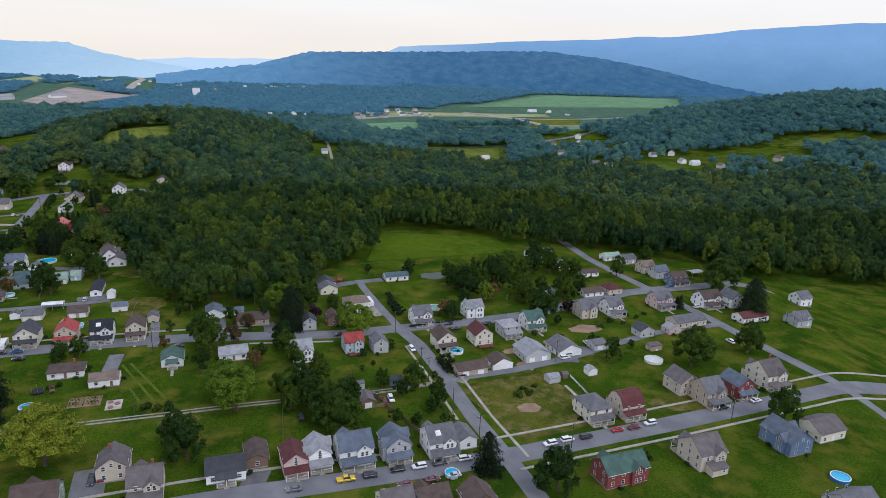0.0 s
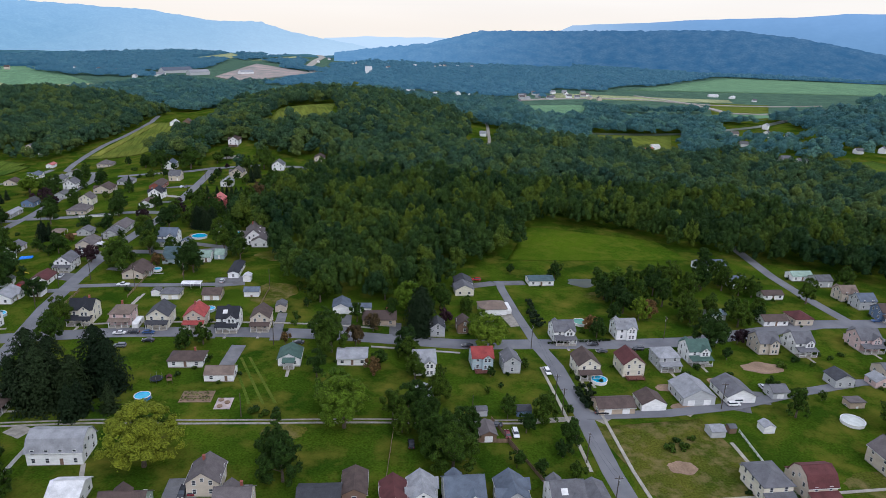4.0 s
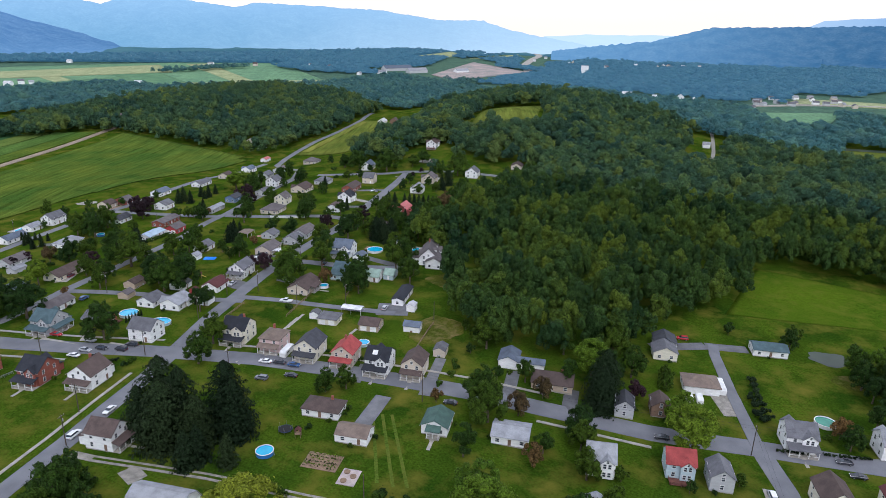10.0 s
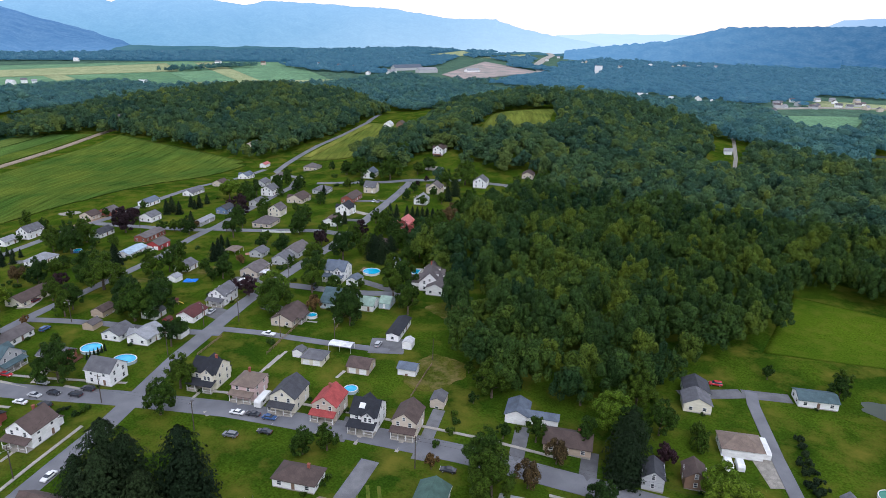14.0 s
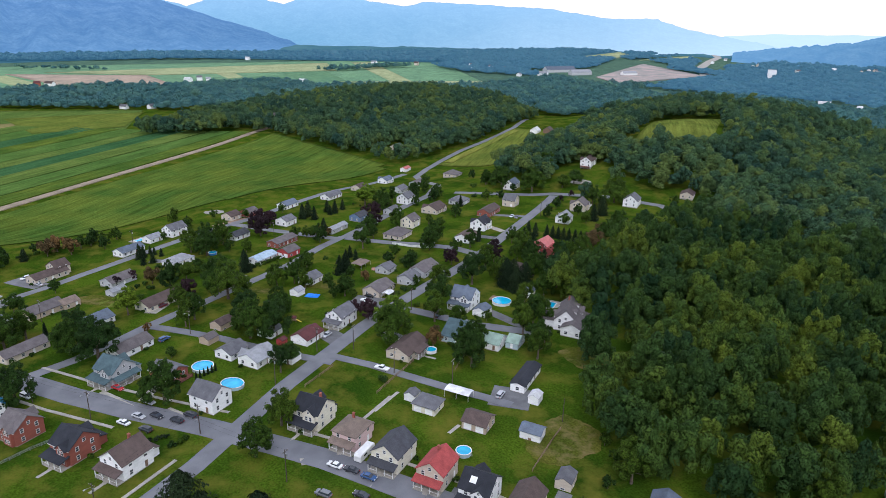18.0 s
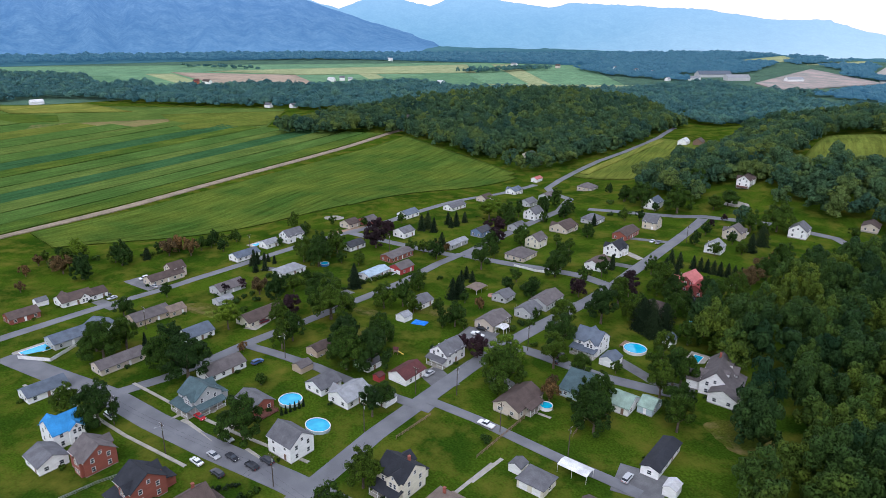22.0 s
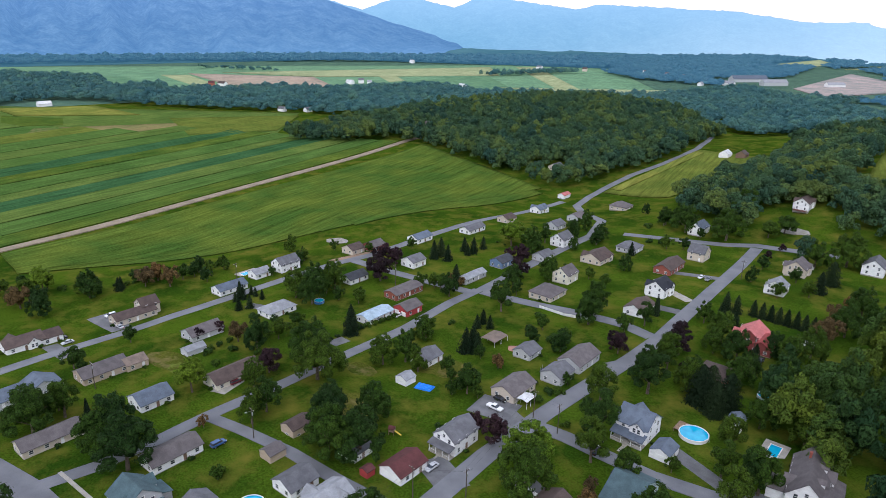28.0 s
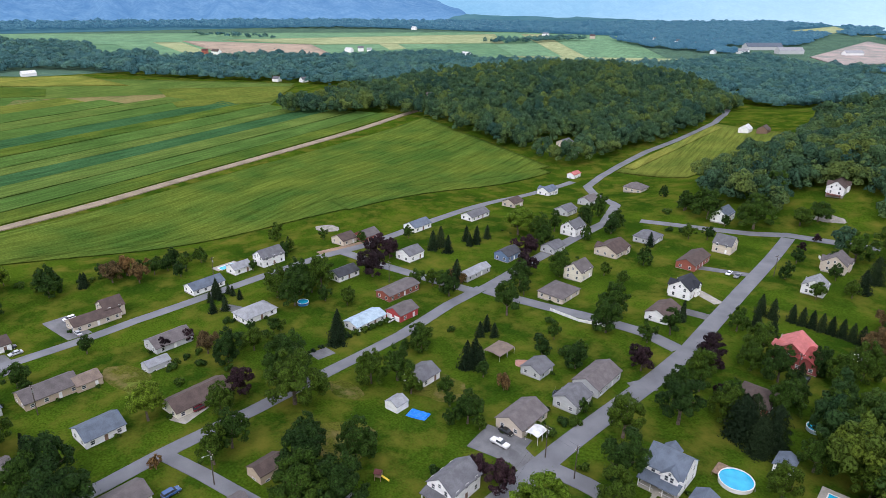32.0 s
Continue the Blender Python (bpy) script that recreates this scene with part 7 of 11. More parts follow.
# west of west street
house(-211.5, 237.1, 14.5, 10, 8.5, 5.4, "gable", "white", "grey", label="two-storey white sided house, gabled grey roof")
house(-252.5, 224.6, 14.5, 9.5, 9.5, 5.2, "cross", "grey", "teal", porch="fr", ext="b", label="two-storey grey sided house, cross-gabled teal roof, front porch")
house(-240.5, 237.8, 14.5, 10, 8, 3, "gable", "brick", "grey", pitch=0.5, deck="r", label="single-storey brick house, gabled grey roof, timber deck")
house(-239.2, 190.4, 14.5, 8.5, 9, 5.2, "cross", "brick", "taupe", label="two-storey brick house, cross-gabled taupe roof")
house(-247.9, 179.8, 14.5, 9, 8, 3, "gable", "white", "grey", pitch=0.5, label="single-storey white sided house, gabled grey roof")
house(-217.4, 197.5, 14.5, 8.5, 9.5, 5.4, "cross", "brick", "black", porch="f", ext="b", label="two-storey brick house, cross-gabled black roof, front porch")
house(-200.0, 204.4, 104.5, 10, 9, 5.2, "gable", "white", "brown", porch="l", ext="r", chimney=1, label="two-storey white sided house, gabled brown roof, front porch")
house(-258.6, 185.8, 104.5, 9, 9, 5.4, "cross", "white", "blue", label="two-storey white sided house, cross-gabled blue roof")
house(-294.0, 185.2, 104.5, 13, 8, 2.8, "gable", "white", "blue grey", pitch=0.5, label="single-storey white sided house, gabled blue grey roof")
house(-300.0, 210.4, 104.5, 17, 7.5, 2.8, "gable", "beige", "taupe", pitch=0.5, label="single-storey beige sided house, gabled taupe roof")
house(-269.5, 237.6, 104.5, 15, 8, 2.8, "gable", "white", "taupe", pitch=0.5, label="single-storey white sided house, gabled taupe roof")
house(-305.9, 240.3, 104.5, 11, 9, 2.9, "gable", "white", "blue grey", near=False, pitch=0.5, label="single-storey white sided house, gabled blue grey roof")
house(-254.1, 261.5, 104.5, 5.5, 5, 2.3, "gable", "tan", "taupe", pitch=0.5, name="shed", wins=False, label="small tan garden shed with taupe gabled roof")
house(-238.0, 261.4, 104.5, 9, 8, 2.8, "gable", "white", "grey", pitch=0.5, label="single-storey white sided house, gabled grey roof")
house(-226.4, 265.1, 104.5, 11, 9, 3, "cross", "white", "light grey", pitch=0.5, label="single-storey white sided house, cross-gabled light grey roof")
house(-217.5, 273.4, 104.5, 5.5, 5, 2.3, "gable", "white", "light grey", pitch=0.5, name="shed", wins=False, label="small white garden shed with light grey gabled roof")
house(-227.3, 288.5, 104.5, 10.5, 8, 2.8, "gable", "white", "maroon", pitch=0.5, garage="l", name="garage", label="white sided garage with maroon gabled roof and doors")
house(-231.7, 279.6, 104.5, 3, 3, 2, "gable", "red", "maroon", pitch=0.5, name="shed", wins=False, label="small red garden shed with maroon gabled roof")
house(-242.3, 281.5, 104.5, 7, 7, 2.7, "gable", "white", "grey", pitch=0.5, garage="l", name="garage", label="white sided garage with grey gabled roof and doors")
house(-229.5, 308.1, 104.5, 11, 8, 4.8, "gable", "white", "grey", porch="l", label="two-storey white sided house, gabled grey roof, front porch")
house(-262.8, 272.8, 104.5, 8, 6, 2.5, "gable", "tan", "brown", pitch=0.5, name="shed", label="small tan garden shed with brown gabled roof")
house(-306.7, 267.7, 104.5, 18, 9, 2.8, "gable", "cream", "brown", near=False, pitch=0.5, label="single-storey cream sided house, gabled brown roof")
house(-280.1, 331.7, 104.5, 9, 8, 3, "gable", "white", "grey", near=False, pitch=0.5, label="single-storey white sided house, gabled grey roof")
house(-270.2, 316.3, 104.5, 5, 5, 2.4, "gable", "white", "light grey", near=False, pitch=0.5, name="shed", wins=False, label="small white garden shed with light grey gabled roof")
house(-327.9, 337.1, 104.5, 15, 7.5, 2.8, "gable", "white", "pale blue", near=False, pitch=0.32, label="single-storey white sided house, gabled pale blue roof")
house(-326.4, 352.9, 104.5, 10, 8, 3.2, "gable", "red", "taupe", near=False, pitch=0.5, garage="l", name="garage", label="red sided garage with taupe gabled roof and doors")
house(-345.6, 362.7, 104.5, 18, 8, 3, "gable", "brick", "taupe", near=False, pitch=0.32, label="single-storey brick house, gabled taupe roof")
house(-358.3, 304.7, 104.5, 14, 9, 2.8, "hip", "white", "light grey", near=False, label="single-storey white sided house, hipped light grey roof")
house(-354.9, 271.1, 104.5, 14, 9, 2.8, "gable", "grey", "taupe", near=False, pitch=0.5, label="single-storey grey sided house, gabled taupe roof")
house(-338.9, 263.1, 104.5, 8, 5, 2.2, "gable", "grey", "light grey", near=False, pitch=0.5, name="shed", label="small grey garden shed with light grey gabled roof")
house(-339.7, 230.9, 104.5, 16, 9, 3, "gable", "tan", "taupe", near=False, pitch=0.5, label="single-storey tan sided house, gabled taupe roof")
house(-340.1, 241.7, 104.5, 8, 7, 2.6, "gable", "tan", "tan", near=False, pitch=0.5, label="single-storey tan sided house, gabled tan roof")
house(-394.2, 252.3, 104.5, 18, 8, 3, "gable", "beige", "brown", near=False, pitch=0.5, label="single-storey beige sided house, gabled brown roof")
house(-398.5, 259.2, 104.5, 8, 8, 4.8, "gable", "beige", "brown", near=False, label="two-storey beige sided house, gabled brown roof")
house(-385.7, 209.5, 104.5, 14, 9, 3, "cross", "white", "brown", near=False, pitch=0.5, label="single-storey white sided house, cross-gabled brown roof")
house(-387.7, 219.0, 104.5, 8, 8, 3, "gable", "white", "brown", near=False, pitch=0.5, label="single-storey white sided house, gabled brown roof")
house(-390.9, 196.7, 104.5, 5, 5, 2.4, "gable", "white", "grey", near=False, pitch=0.5, name="shed", wins=False, label="small white garden shed with grey gabled roof")
house(-375.4, 187.6, 104.5, 12, 8, 2.8, "gable", "brick", "brown", near=False, pitch=0.5, label="single-storey brick house, gabled brown roof")
house(-336.2, 199.3, 104.5, 14, 9, 3, "gable", "grey", "blue grey", near=False, pitch=0.5, label="single-storey grey sided house, gabled blue grey roof")
house(-338.0, 211.5, 14.5, 9, 12, 3, "gable", "grey", "blue grey", near=False, pitch=0.5, label="single-storey grey sided house, gabled blue grey roof")
house(-400.0, 297.3, 104.5, 15, 8, 2.8, "gable", "white", "blue grey", near=False, pitch=0.5, label="single-storey white sided house, gabled blue grey roof")
house(-411.7, 331.2, 104.5, 12, 8.5, 4.6, "gable", "white", "grey", near=False, label="two-storey white sided house, gabled grey roof")
house(-410.0, 316.1, 104.5, 9, 7, 3, "gable", "white", "light grey", near=False, pitch=0.5, label="single-storey white sided house, gabled light grey roof")
house(-374.1, 351.4, 104.5, 12, 8, 2.8, "gable", "white", "dark grey", near=False, pitch=0.5, label="single-storey white sided house, gabled dark grey roof")
house(-415.2, 372.8, 104.5, 9, 9, 3, "gable", "beige", "brown", near=False, pitch=0.5, label="single-storey beige sided house, gabled brown roof")
house(-413.4, 385.1, 104.5, 10, 9, 3, "gable", "brick", "taupe", near=False, pitch=0.5, label="single-storey brick house, gabled taupe roof")
house(-411.7, 415.4, 104.5, 13, 8.5, 3, "gable", "white", "blue grey", near=False, pitch=0.5, label="single-storey white sided house, gabled blue grey roof")
house(-411.1, 454.5, 104.5, 16, 8, 2.8, "gable", "white", "grey", near=False, pitch=0.5, label="single-storey white sided house, gabled grey roof")
house(-377.4, 388.8, 104.5, 10, 9, 3.6, "gable", "white", "grey", near=False, pitch=0.5, label="single-storey white sided house, gabled grey roof")
house(-423.2, 493.1, 104.5, 10, 9, 3.2, "gable", "beige", "brown", near=False, pitch=0.5, label="single-storey beige sided house, gabled brown roof")
house(-446.5, 545.2, 104.5, 12, 9, 3.4, "cross", "white", "blue grey", near=False, pitch=0.5, label="single-storey white sided house, cross-gabled blue grey roof")
house(-471.4, 595.8, 104.5, 10, 6, 3, "gable", "white", "pink", near=False, pitch=0.5, name="shed", label="small white garden shed with pink gabled roof")
house(-344.1, 402.4, 104.5, 17, 5.5, 2.8, "gable", "grey", "light grey", near=False, pitch=0.5, label="single-storey grey sided house, gabled light grey roof")
house(-352.2, 429.0, 104.5, 11, 8, 3.4, "gable", "blue", "dark grey", near=False, pitch=0.5, label="single-storey blue sided house, gabled dark grey roof")
house(-359.5, 480.8, 104.5, 11, 9, 4.6, "gable", "white", "grey", near=False, label="two-storey white sided house, gabled grey roof")
house(-346.5, 453.7, 104.5, 10, 8, 3, "gable", "grey", "grey", near=False, pitch=0.5, label="single-storey grey sided house, gabled grey roof")
house(-390.2, 505.8, 104.5, 11, 9, 3.2, "gable", "grey", "grey", near=False, pitch=0.5, label="single-storey grey sided house, gabled grey roof")
house(-403.6, 539.7, 104.5, 12, 9, 3.2, "gable", "grey", "taupe", near=False, pitch=0.5, label="single-storey grey sided house, gabled taupe roof")
house(-305.4, 417.9, 104.5, 14, 12, 3, "hip", "beige", "taupe", near=False, label="single-storey beige sided house, hipped taupe roof")
house(-315.6, 439.7, 104.5, 10, 9, 4.8, "gable", "cream", "taupe", near=False, label="two-storey cream sided house, gabled taupe roof")
house(-327.4, 475.7, 104.5, 15, 12, 3, "cross", "beige", "brown", near=False, pitch=0.5, label="single-storey beige sided house, cross-gabled brown roof")
house(-328.6, 504.1, 104.5, 12, 11, 3, "hip", "grey", "grey", near=False, label="single-storey grey sided house, hipped grey roof")
house(-294.5, 494.4, 104.5, 19, 9, 3.2, "gable", "brick", "brown", near=False, pitch=0.5, label="single-storey brick house, gabled brown roof")
house(-274.0, 459.5, 104.5, 11, 9, 4.8, "cross", "white", "black", near=False, label="two-storey white sided house, cross-gabled black roof")
house(-264.2, 433.1, 104.5, 13, 9, 3.2, "gable", "white", "brown", near=False, pitch=0.5, label="single-storey white sided house, gabled brown roof")
house(-297.1, 523.6, 14.5, 9, 10, 4.8, "gable", "beige", "grey", near=False, label="two-storey beige sided house, gabled grey roof")
house(-326.1, 564.9, 104.5, 13, 9, 4.4, "gable", "white", "blue grey", near=False, label="two-storey white sided house, gabled blue grey roof")
house(-410.9, 594.0, 104.5, 12, 13, 3.2, "hip", "beige", "taupe", near=False, label="single-storey beige sided house, hipped taupe roof")
house(-251.8, 541.4, 104.5, 11, 10, 4.6, "cross", "beige", "taupe", near=False, label="two-storey beige sided house, cross-gabled taupe roof")
house(-244.4, 508.8, 104.5, 9, 9, 4, "gable", "white", "light grey", near=False, label="two-storey white sided house, gabled light grey roof")
house(-228.4, 571.9, 104.5, 12, 10, 4.8, "gable", "white", "grey", near=False, label="two-storey white sided house, gabled grey roof")
house(-206.1, 614.4, 104.5, 12, 9, 3, "gable", "beige", "brown", near=False, pitch=0.5, label="single-storey beige sided house, gabled brown roof")
house(-300.0, 636.1, 104.5, 16, 9, 5, "cross", "white", "brown", near=False, deck="l", label="two-storey white sided house, cross-gabled brown roof, timber deck")
house(-218.6, 444.9, 104.5, 12, 11, 4, "cross", "maroon", "pink", near=False, label="two-storey maroon sided house, cross-gabled pink roof")
house(-212.3, 442.4, 104.5, 10, 8, 3.6, "gable", "maroon", "red", near=False, pitch=0.5, label="single-storey maroon sided house, gabled red roof")
house(-209.5, 406.9, 104.5, 11, 10, 3, "hip", "brick", "brown", near=False, label="single-storey brick house, hipped brown roof")
house(-187.4, 384.3, 104.5, 6, 4.5, 3, "gable", "white", "blue grey", near=False, pitch=0.5, name="shed", label="small white garden shed with blue grey gabled roof")
house(-202.5, 356.6, 14.5, 10, 10, 5.2, "cross", "white", "blue grey", porch="f", ext="b", label="two-storey white sided house, cross-gabled blue grey roof, front porch")
house(-190.7, 353.8, 104.5, 7, 6, 2.6, "gable", "white", "blue grey", pitch=0.5, garage="l", name="garage", label="white sided garage with blue grey gabled roof and doors")
house(-184.0, 330.9, 14.5, 9, 16, 3, "gable", "pale blue", "teal", pitch=0.5, label="single-storey pale blue sided house, gabled teal roof")
house(-169.0, 333.0, 14.5, 8, 9, 3, "gable", "white", "pale green", pitch=0.5, label="single-storey white sided house, gabled pale green roof")
house(-162.7, 338.8, 14.5, 5, 8, 2.6, "gable", "pale blue", "pale green", pitch=0.5, label="single-storey pale blue sided house, gabled pale green roof")
house(-190.0, 306.7, 104.5, 15, 9.5, 3, "gable", "beige", "brown", pitch=0.5, porch="f", label="single-storey beige sided house, gabled brown roof, front porch")
house(-244.3, 374.8, 104.5, 15, 9, 3.4, "gable", "grey", "taupe", near=False, pitch=0.5, label="single-storey grey sided house, gabled taupe roof")
house(-240.3, 359.9, 104.5, 9, 8, 3.4, "gable", "grey", "grey", near=False, pitch=0.5, label="single-storey grey sided house, gabled grey roof")
house(-261.2, 364.8, 104.5, 8, 7.5, 2.7, "gable", "grey", "grey", near=False, pitch=0.5, label="single-storey grey sided house, gabled grey roof")
carport(-278.8, 363.3, 104.5, 9, 7, 2.6, "tan", "open carport with a tan roof on posts")
house(-242.1, 341.4, 104.5, 13, 9, 3, "gable", "beige", "taupe", pitch=0.5, label="single-storey beige sided house, gabled taupe roof")
carport(-233.8, 339.5, 104.5, 5, 4, 2.6, "white", "open carport with a white roof on posts")
house(-158.5, 371.5, 112, 19, 9.5, 4.6, "cross", "white", "taupe", pitch=0.95, wing=(-4.5, "b", 4.5, 6.5, 3.6), ext="f", dormers=2, chimney=1, label="large white gabled house with steep taupe roofs and dormers")
house(-151.2, 364.1, 104.5, 10, 9, 3.6, "gable", "white", "taupe", pitch=0.5, label="single-storey white sided house, gabled taupe roof")
house(-540.7, 653.8, 104.5, 12, 10, 3.5, "gable", "beige", "grey", near=False, pitch=0.5, label="single-storey beige sided house, gabled grey roof")
house(-514.1, 638.6, 104.5, 8, 7, 3.5, "gable", "white", "light grey", near=False, pitch=0.5, label="single-storey white sided house, gabled light grey roof")


# front walks and foundation shrubs
drape("footpath", [(-156.3, 185.5), (-151.9, 186.6)], 1.1, M_CONC, 0.05, "pale concrete front walk")
drape("footpath", [(-81.1, 230.3), (-80.0, 226.0)], 1.1, M_CONC, 0.05, "pale concrete front walk")
drape("footpath", [(-64.0, 149.8), (-62.9, 145.5)], 1.1, M_CONC, 0.05, "pale concrete front walk")
drape("footpath", [(-177.3, 246.5), (-176.2, 242.1)], 1.1, M_CONC, 0.05, "pale concrete front walk")
drape("footpath", [(-160.0, 246.9), (-158.9, 242.6)], 1.1, M_CONC, 0.05, "pale concrete front walk")
drape("footpath", [(-143.9, 247.7), (-142.8, 243.4)], 1.1, M_CONC, 0.05, "pale concrete front walk")
drape("footpath", [(-129.7, 250.6), (-128.5, 246.3)], 1.1, M_CONC, 0.05, "pale concrete front walk")
drape("footpath", [(-116.0, 252.3), (-114.9, 247.9)], 1.1, M_CONC, 0.05, "pale concrete front walk")
drape("footpath", [(-103.6, 255.6), (-102.5, 251.2)], 1.1, M_CONC, 0.05, "pale concrete front walk")
drape("footpath", [(18.8, 283.7), (20.1, 279.4)], 1.1, M_CONC, 0.05, "pale concrete front walk")
drape("footpath", [(27.9, 254.9), (29.3, 250.6)], 1.1, M_CONC, 0.05, "pale concrete front walk")
drape("footpath", [(59.2, 269.5), (60.5, 265.2)], 1.1, M_CONC, 0.05, "pale concrete front walk")
drape("footpath", [(72.1, 278.6), (73.4, 274.3)], 1.1, M_CONC, 0.05, "pale concrete front walk")
drape("footpath", [(118.2, 299.3), (119.6, 295.0)], 1.1, M_CONC, 0.05, "pale concrete front walk")
drape("footpath", [(78.0, 194.4), (79.4, 190.2)], 1.1, M_CONC, 0.05, "pale concrete front walk")
drape("footpath", [(90.8, 197.6), (92.2, 193.3)], 1.1, M_CONC, 0.05, "pale concrete front walk")
drape("footpath", [(126.4, 206.3), (127.7, 202.0)], 1.1, M_CONC, 0.05, "pale concrete front walk")
drape("footpath", [(141.2, 212.3), (142.6, 208.1)], 1.1, M_CONC, 0.05, "pale concrete front walk")
drape("footpath", [(158.2, 220.1), (159.5, 215.8)], 1.1, M_CONC, 0.05, "pale concrete front walk")
drape("footpath", [(172.2, 347.0), (173.6, 342.8)], 1.1, M_CONC, 0.05, "pale concrete front walk")
drape("footpath", [(148.0, 309.9), (149.4, 305.6)], 1.1, M_CONC, 0.05, "pale concrete front walk")
drape("footpath", [(175.2, 312.2), (176.6, 307.9)], 1.1, M_CONC, 0.05, "pale concrete front walk")
drape("footpath", [(100.5, 181.8), (99.2, 186.1)], 1.1, M_CONC, 0.05, "pale concrete front walk")
drape("footpath", [(-24.8, 162.4), (-23.4, 158.1)], 1.1, M_CONC, 0.05, "pale concrete front walk")
drape("footpath", [(-18.1, 166.2), (-16.8, 161.9)], 1.1, M_CONC, 0.05, "pale concrete front walk")
drape("footpath", [(-7.0, 168.5), (-5.6, 164.2)], 1.1, M_CONC, 0.05, "pale concrete front walk")
drape("footpath", [(5.9, 171.4), (7.3, 167.1)], 1.1, M_CONC, 0.05, "pale concrete front walk")
drape("footpath", [(20.1, 174.0), (21.5, 169.7)], 1.1, M_CONC, 0.05, "pale concrete front walk")
drape("footpath", [(-44.3, 158.5), (-43.2, 154.1)], 1.1, M_CONC, 0.05, "pale concrete front walk")
drape("footpath", [(-250.6, 217.1), (-249.4, 212.7)], 1.1, M_CONC, 0.05, "pale concrete front walk")
drape("footpath", [(-215.4, 190.0), (-214.3, 185.6)], 1.1, M_CONC, 0.05, "pale concrete front walk")
drape("footpath", [(-198.0, 196.7), (-196.8, 192.3)], 1.1, M_CONC, 0.05, "pale concrete front walk")
drape("footpath", [(-227.4, 299.9), (-226.3, 295.5)], 1.1, M_CONC, 0.05, "pale concrete front walk")
drape("footpath", [(-200.4, 348.8), (-199.3, 344.5)], 1.1, M_CONC, 0.05, "pale concrete front walk")
drape("footpath", [(-182.5, 308.6), (-178.1, 309.8)], 1.1, M_CONC, 0.05, "pale concrete front walk")
tree("bush", -167.2, 187.9, 0.76)
tree("bush", -122.8, 230.6, 0.76)
tree("bush", -113.4, 223.0, 0.92)
tree("bush", -100.5, 215.8, 0.74)
tree("bush", -96.2, 223.1, 0.93)
tree("bush", -78.7, 241.6, 0.61)
tree("bush", -67.2, 241.1, 0.72)
tree("bush", -61.7, 250.3, 0.89)
tree("bush", -39.7, 246.4, 0.73)
tree("bush", -33.1, 240.3, 0.70)
tree("bush", -16.7, 261.5, 0.98)
tree("bush", -9.7, 260.3, 0.98)
tree("bush", -3.1, 252.1, 0.83)
tree("bush", 0.7, 260.9, 0.94)
tree("bush", -82.9, 163.9, 0.72)
tree("bush", -79.0, 171.2, 0.69)
tree("bush", -70.7, 153.2, 0.79)
tree("bush", -97.7, 148.3, 0.79)
tree("bush", -84.7, 150.4, 1.00)
tree("bush", -111.5, 158.3, 0.68)
tree("bush", -107.7, 148.8, 0.71)
tree("bush", -185.2, 253.8, 0.73)
tree("bush", -180.2, 259.3, 0.96)
tree("bush", -157.3, 256.7, 0.71)
tree("bush", -163.8, 259.5, 0.94)
tree("bush", -141.6, 260.2, 0.72)
tree("bush", -150.3, 251.0, 0.74)
tree("bush", -127.1, 260.9, 0.98)
tree("bush", -135.7, 253.7, 0.72)
tree("bush", -119.8, 264.8, 0.98)
tree("bush", -123.3, 258.9, 0.93)
tree("bush", -105.5, 269.2, 0.78)
tree("bush", -146.7, 316.0, 0.98)
tree("bush", -145.4, 327.7, 0.60)
tree("bush", -62.5, 275.6, 0.91)
tree("bush", -63.5, 286.9, 0.72)
tree("bush", -31.8, 283.0, 0.77)
tree("bush", -38.8, 277.1, 0.62)
tree("bush", -20.6, 286.4, 0.87)
tree("bush", -22.2, 282.7, 0.62)
tree("bush", -32.9, 344.3, 1.00)
tree("bush", -28.8, 333.8, 0.81)
tree("bush", -35.6, 333.4, 0.79)
tree("bush", -28.0, 325.1, 0.76)
tree("bush", 5.9, 351.5, 0.70)
tree("bush", 11.6, 361.0, 0.93)
tree("bush", 22.7, 289.7, 0.70)
tree("bush", 39.4, 304.6, 0.69)
tree("bush", 36.8, 300.5, 0.66)
tree("bush", 30.5, 264.6, 1.00)
tree("bush", 20.6, 260.3, 0.96)
tree("bush", 47.8, 268.6, 0.77)
tree("bush", 36.4, 269.0, 0.83)
tree("bush", 54.1, 281.6, 0.79)
tree("bush", 61.3, 280.6, 0.73)
tree("bush", 75.7, 285.7, 0.92)
tree("bush", 63.9, 285.8, 0.74)
tree("bush", 106.9, 301.2, 0.99)
tree("bush", 101.9, 308.2, 0.87)
tree("bush", 116.5, 312.5, 0.65)
tree("bush", 105.7, 332.6, 0.95)
tree("bush", 119.5, 336.0, 0.79)
tree("bush", 124.8, 343.6, 0.76)
tree("bush", 125.8, 332.1, 0.68)
tree("bush", 120.8, 370.8, 0.70)
tree("bush", 121.7, 362.5, 0.91)
tree("bush", 120.6, 282.3, 0.95)
tree("bush", 127.5, 278.2, 0.87)
tree("bush", 139.4, 290.5, 0.79)
tree("bush", 159.2, 295.1, 0.61)
tree("bush", 141.9, 283.2, 0.80)
tree("bush", 137.2, 277.0, 0.84)
tree("bush", 70.4, 199.9, 0.91)
tree("bush", 80.7, 204.4, 0.60)
tree("bush", 84.0, 200.7, 0.82)
tree("bush", 113.5, 227.8, 0.72)
tree("bush", 123.0, 222.4, 0.79)
tree("bush", 130.2, 213.0, 0.97)
tree("bush", 134.2, 224.9, 0.77)
tree("bush", 160.9, 231.5, 0.98)
tree("bush", 138.6, 398.0, 0.92)
tree("bush", 141.2, 404.0, 0.95)
tree("bush", 150.4, 398.1, 0.80)
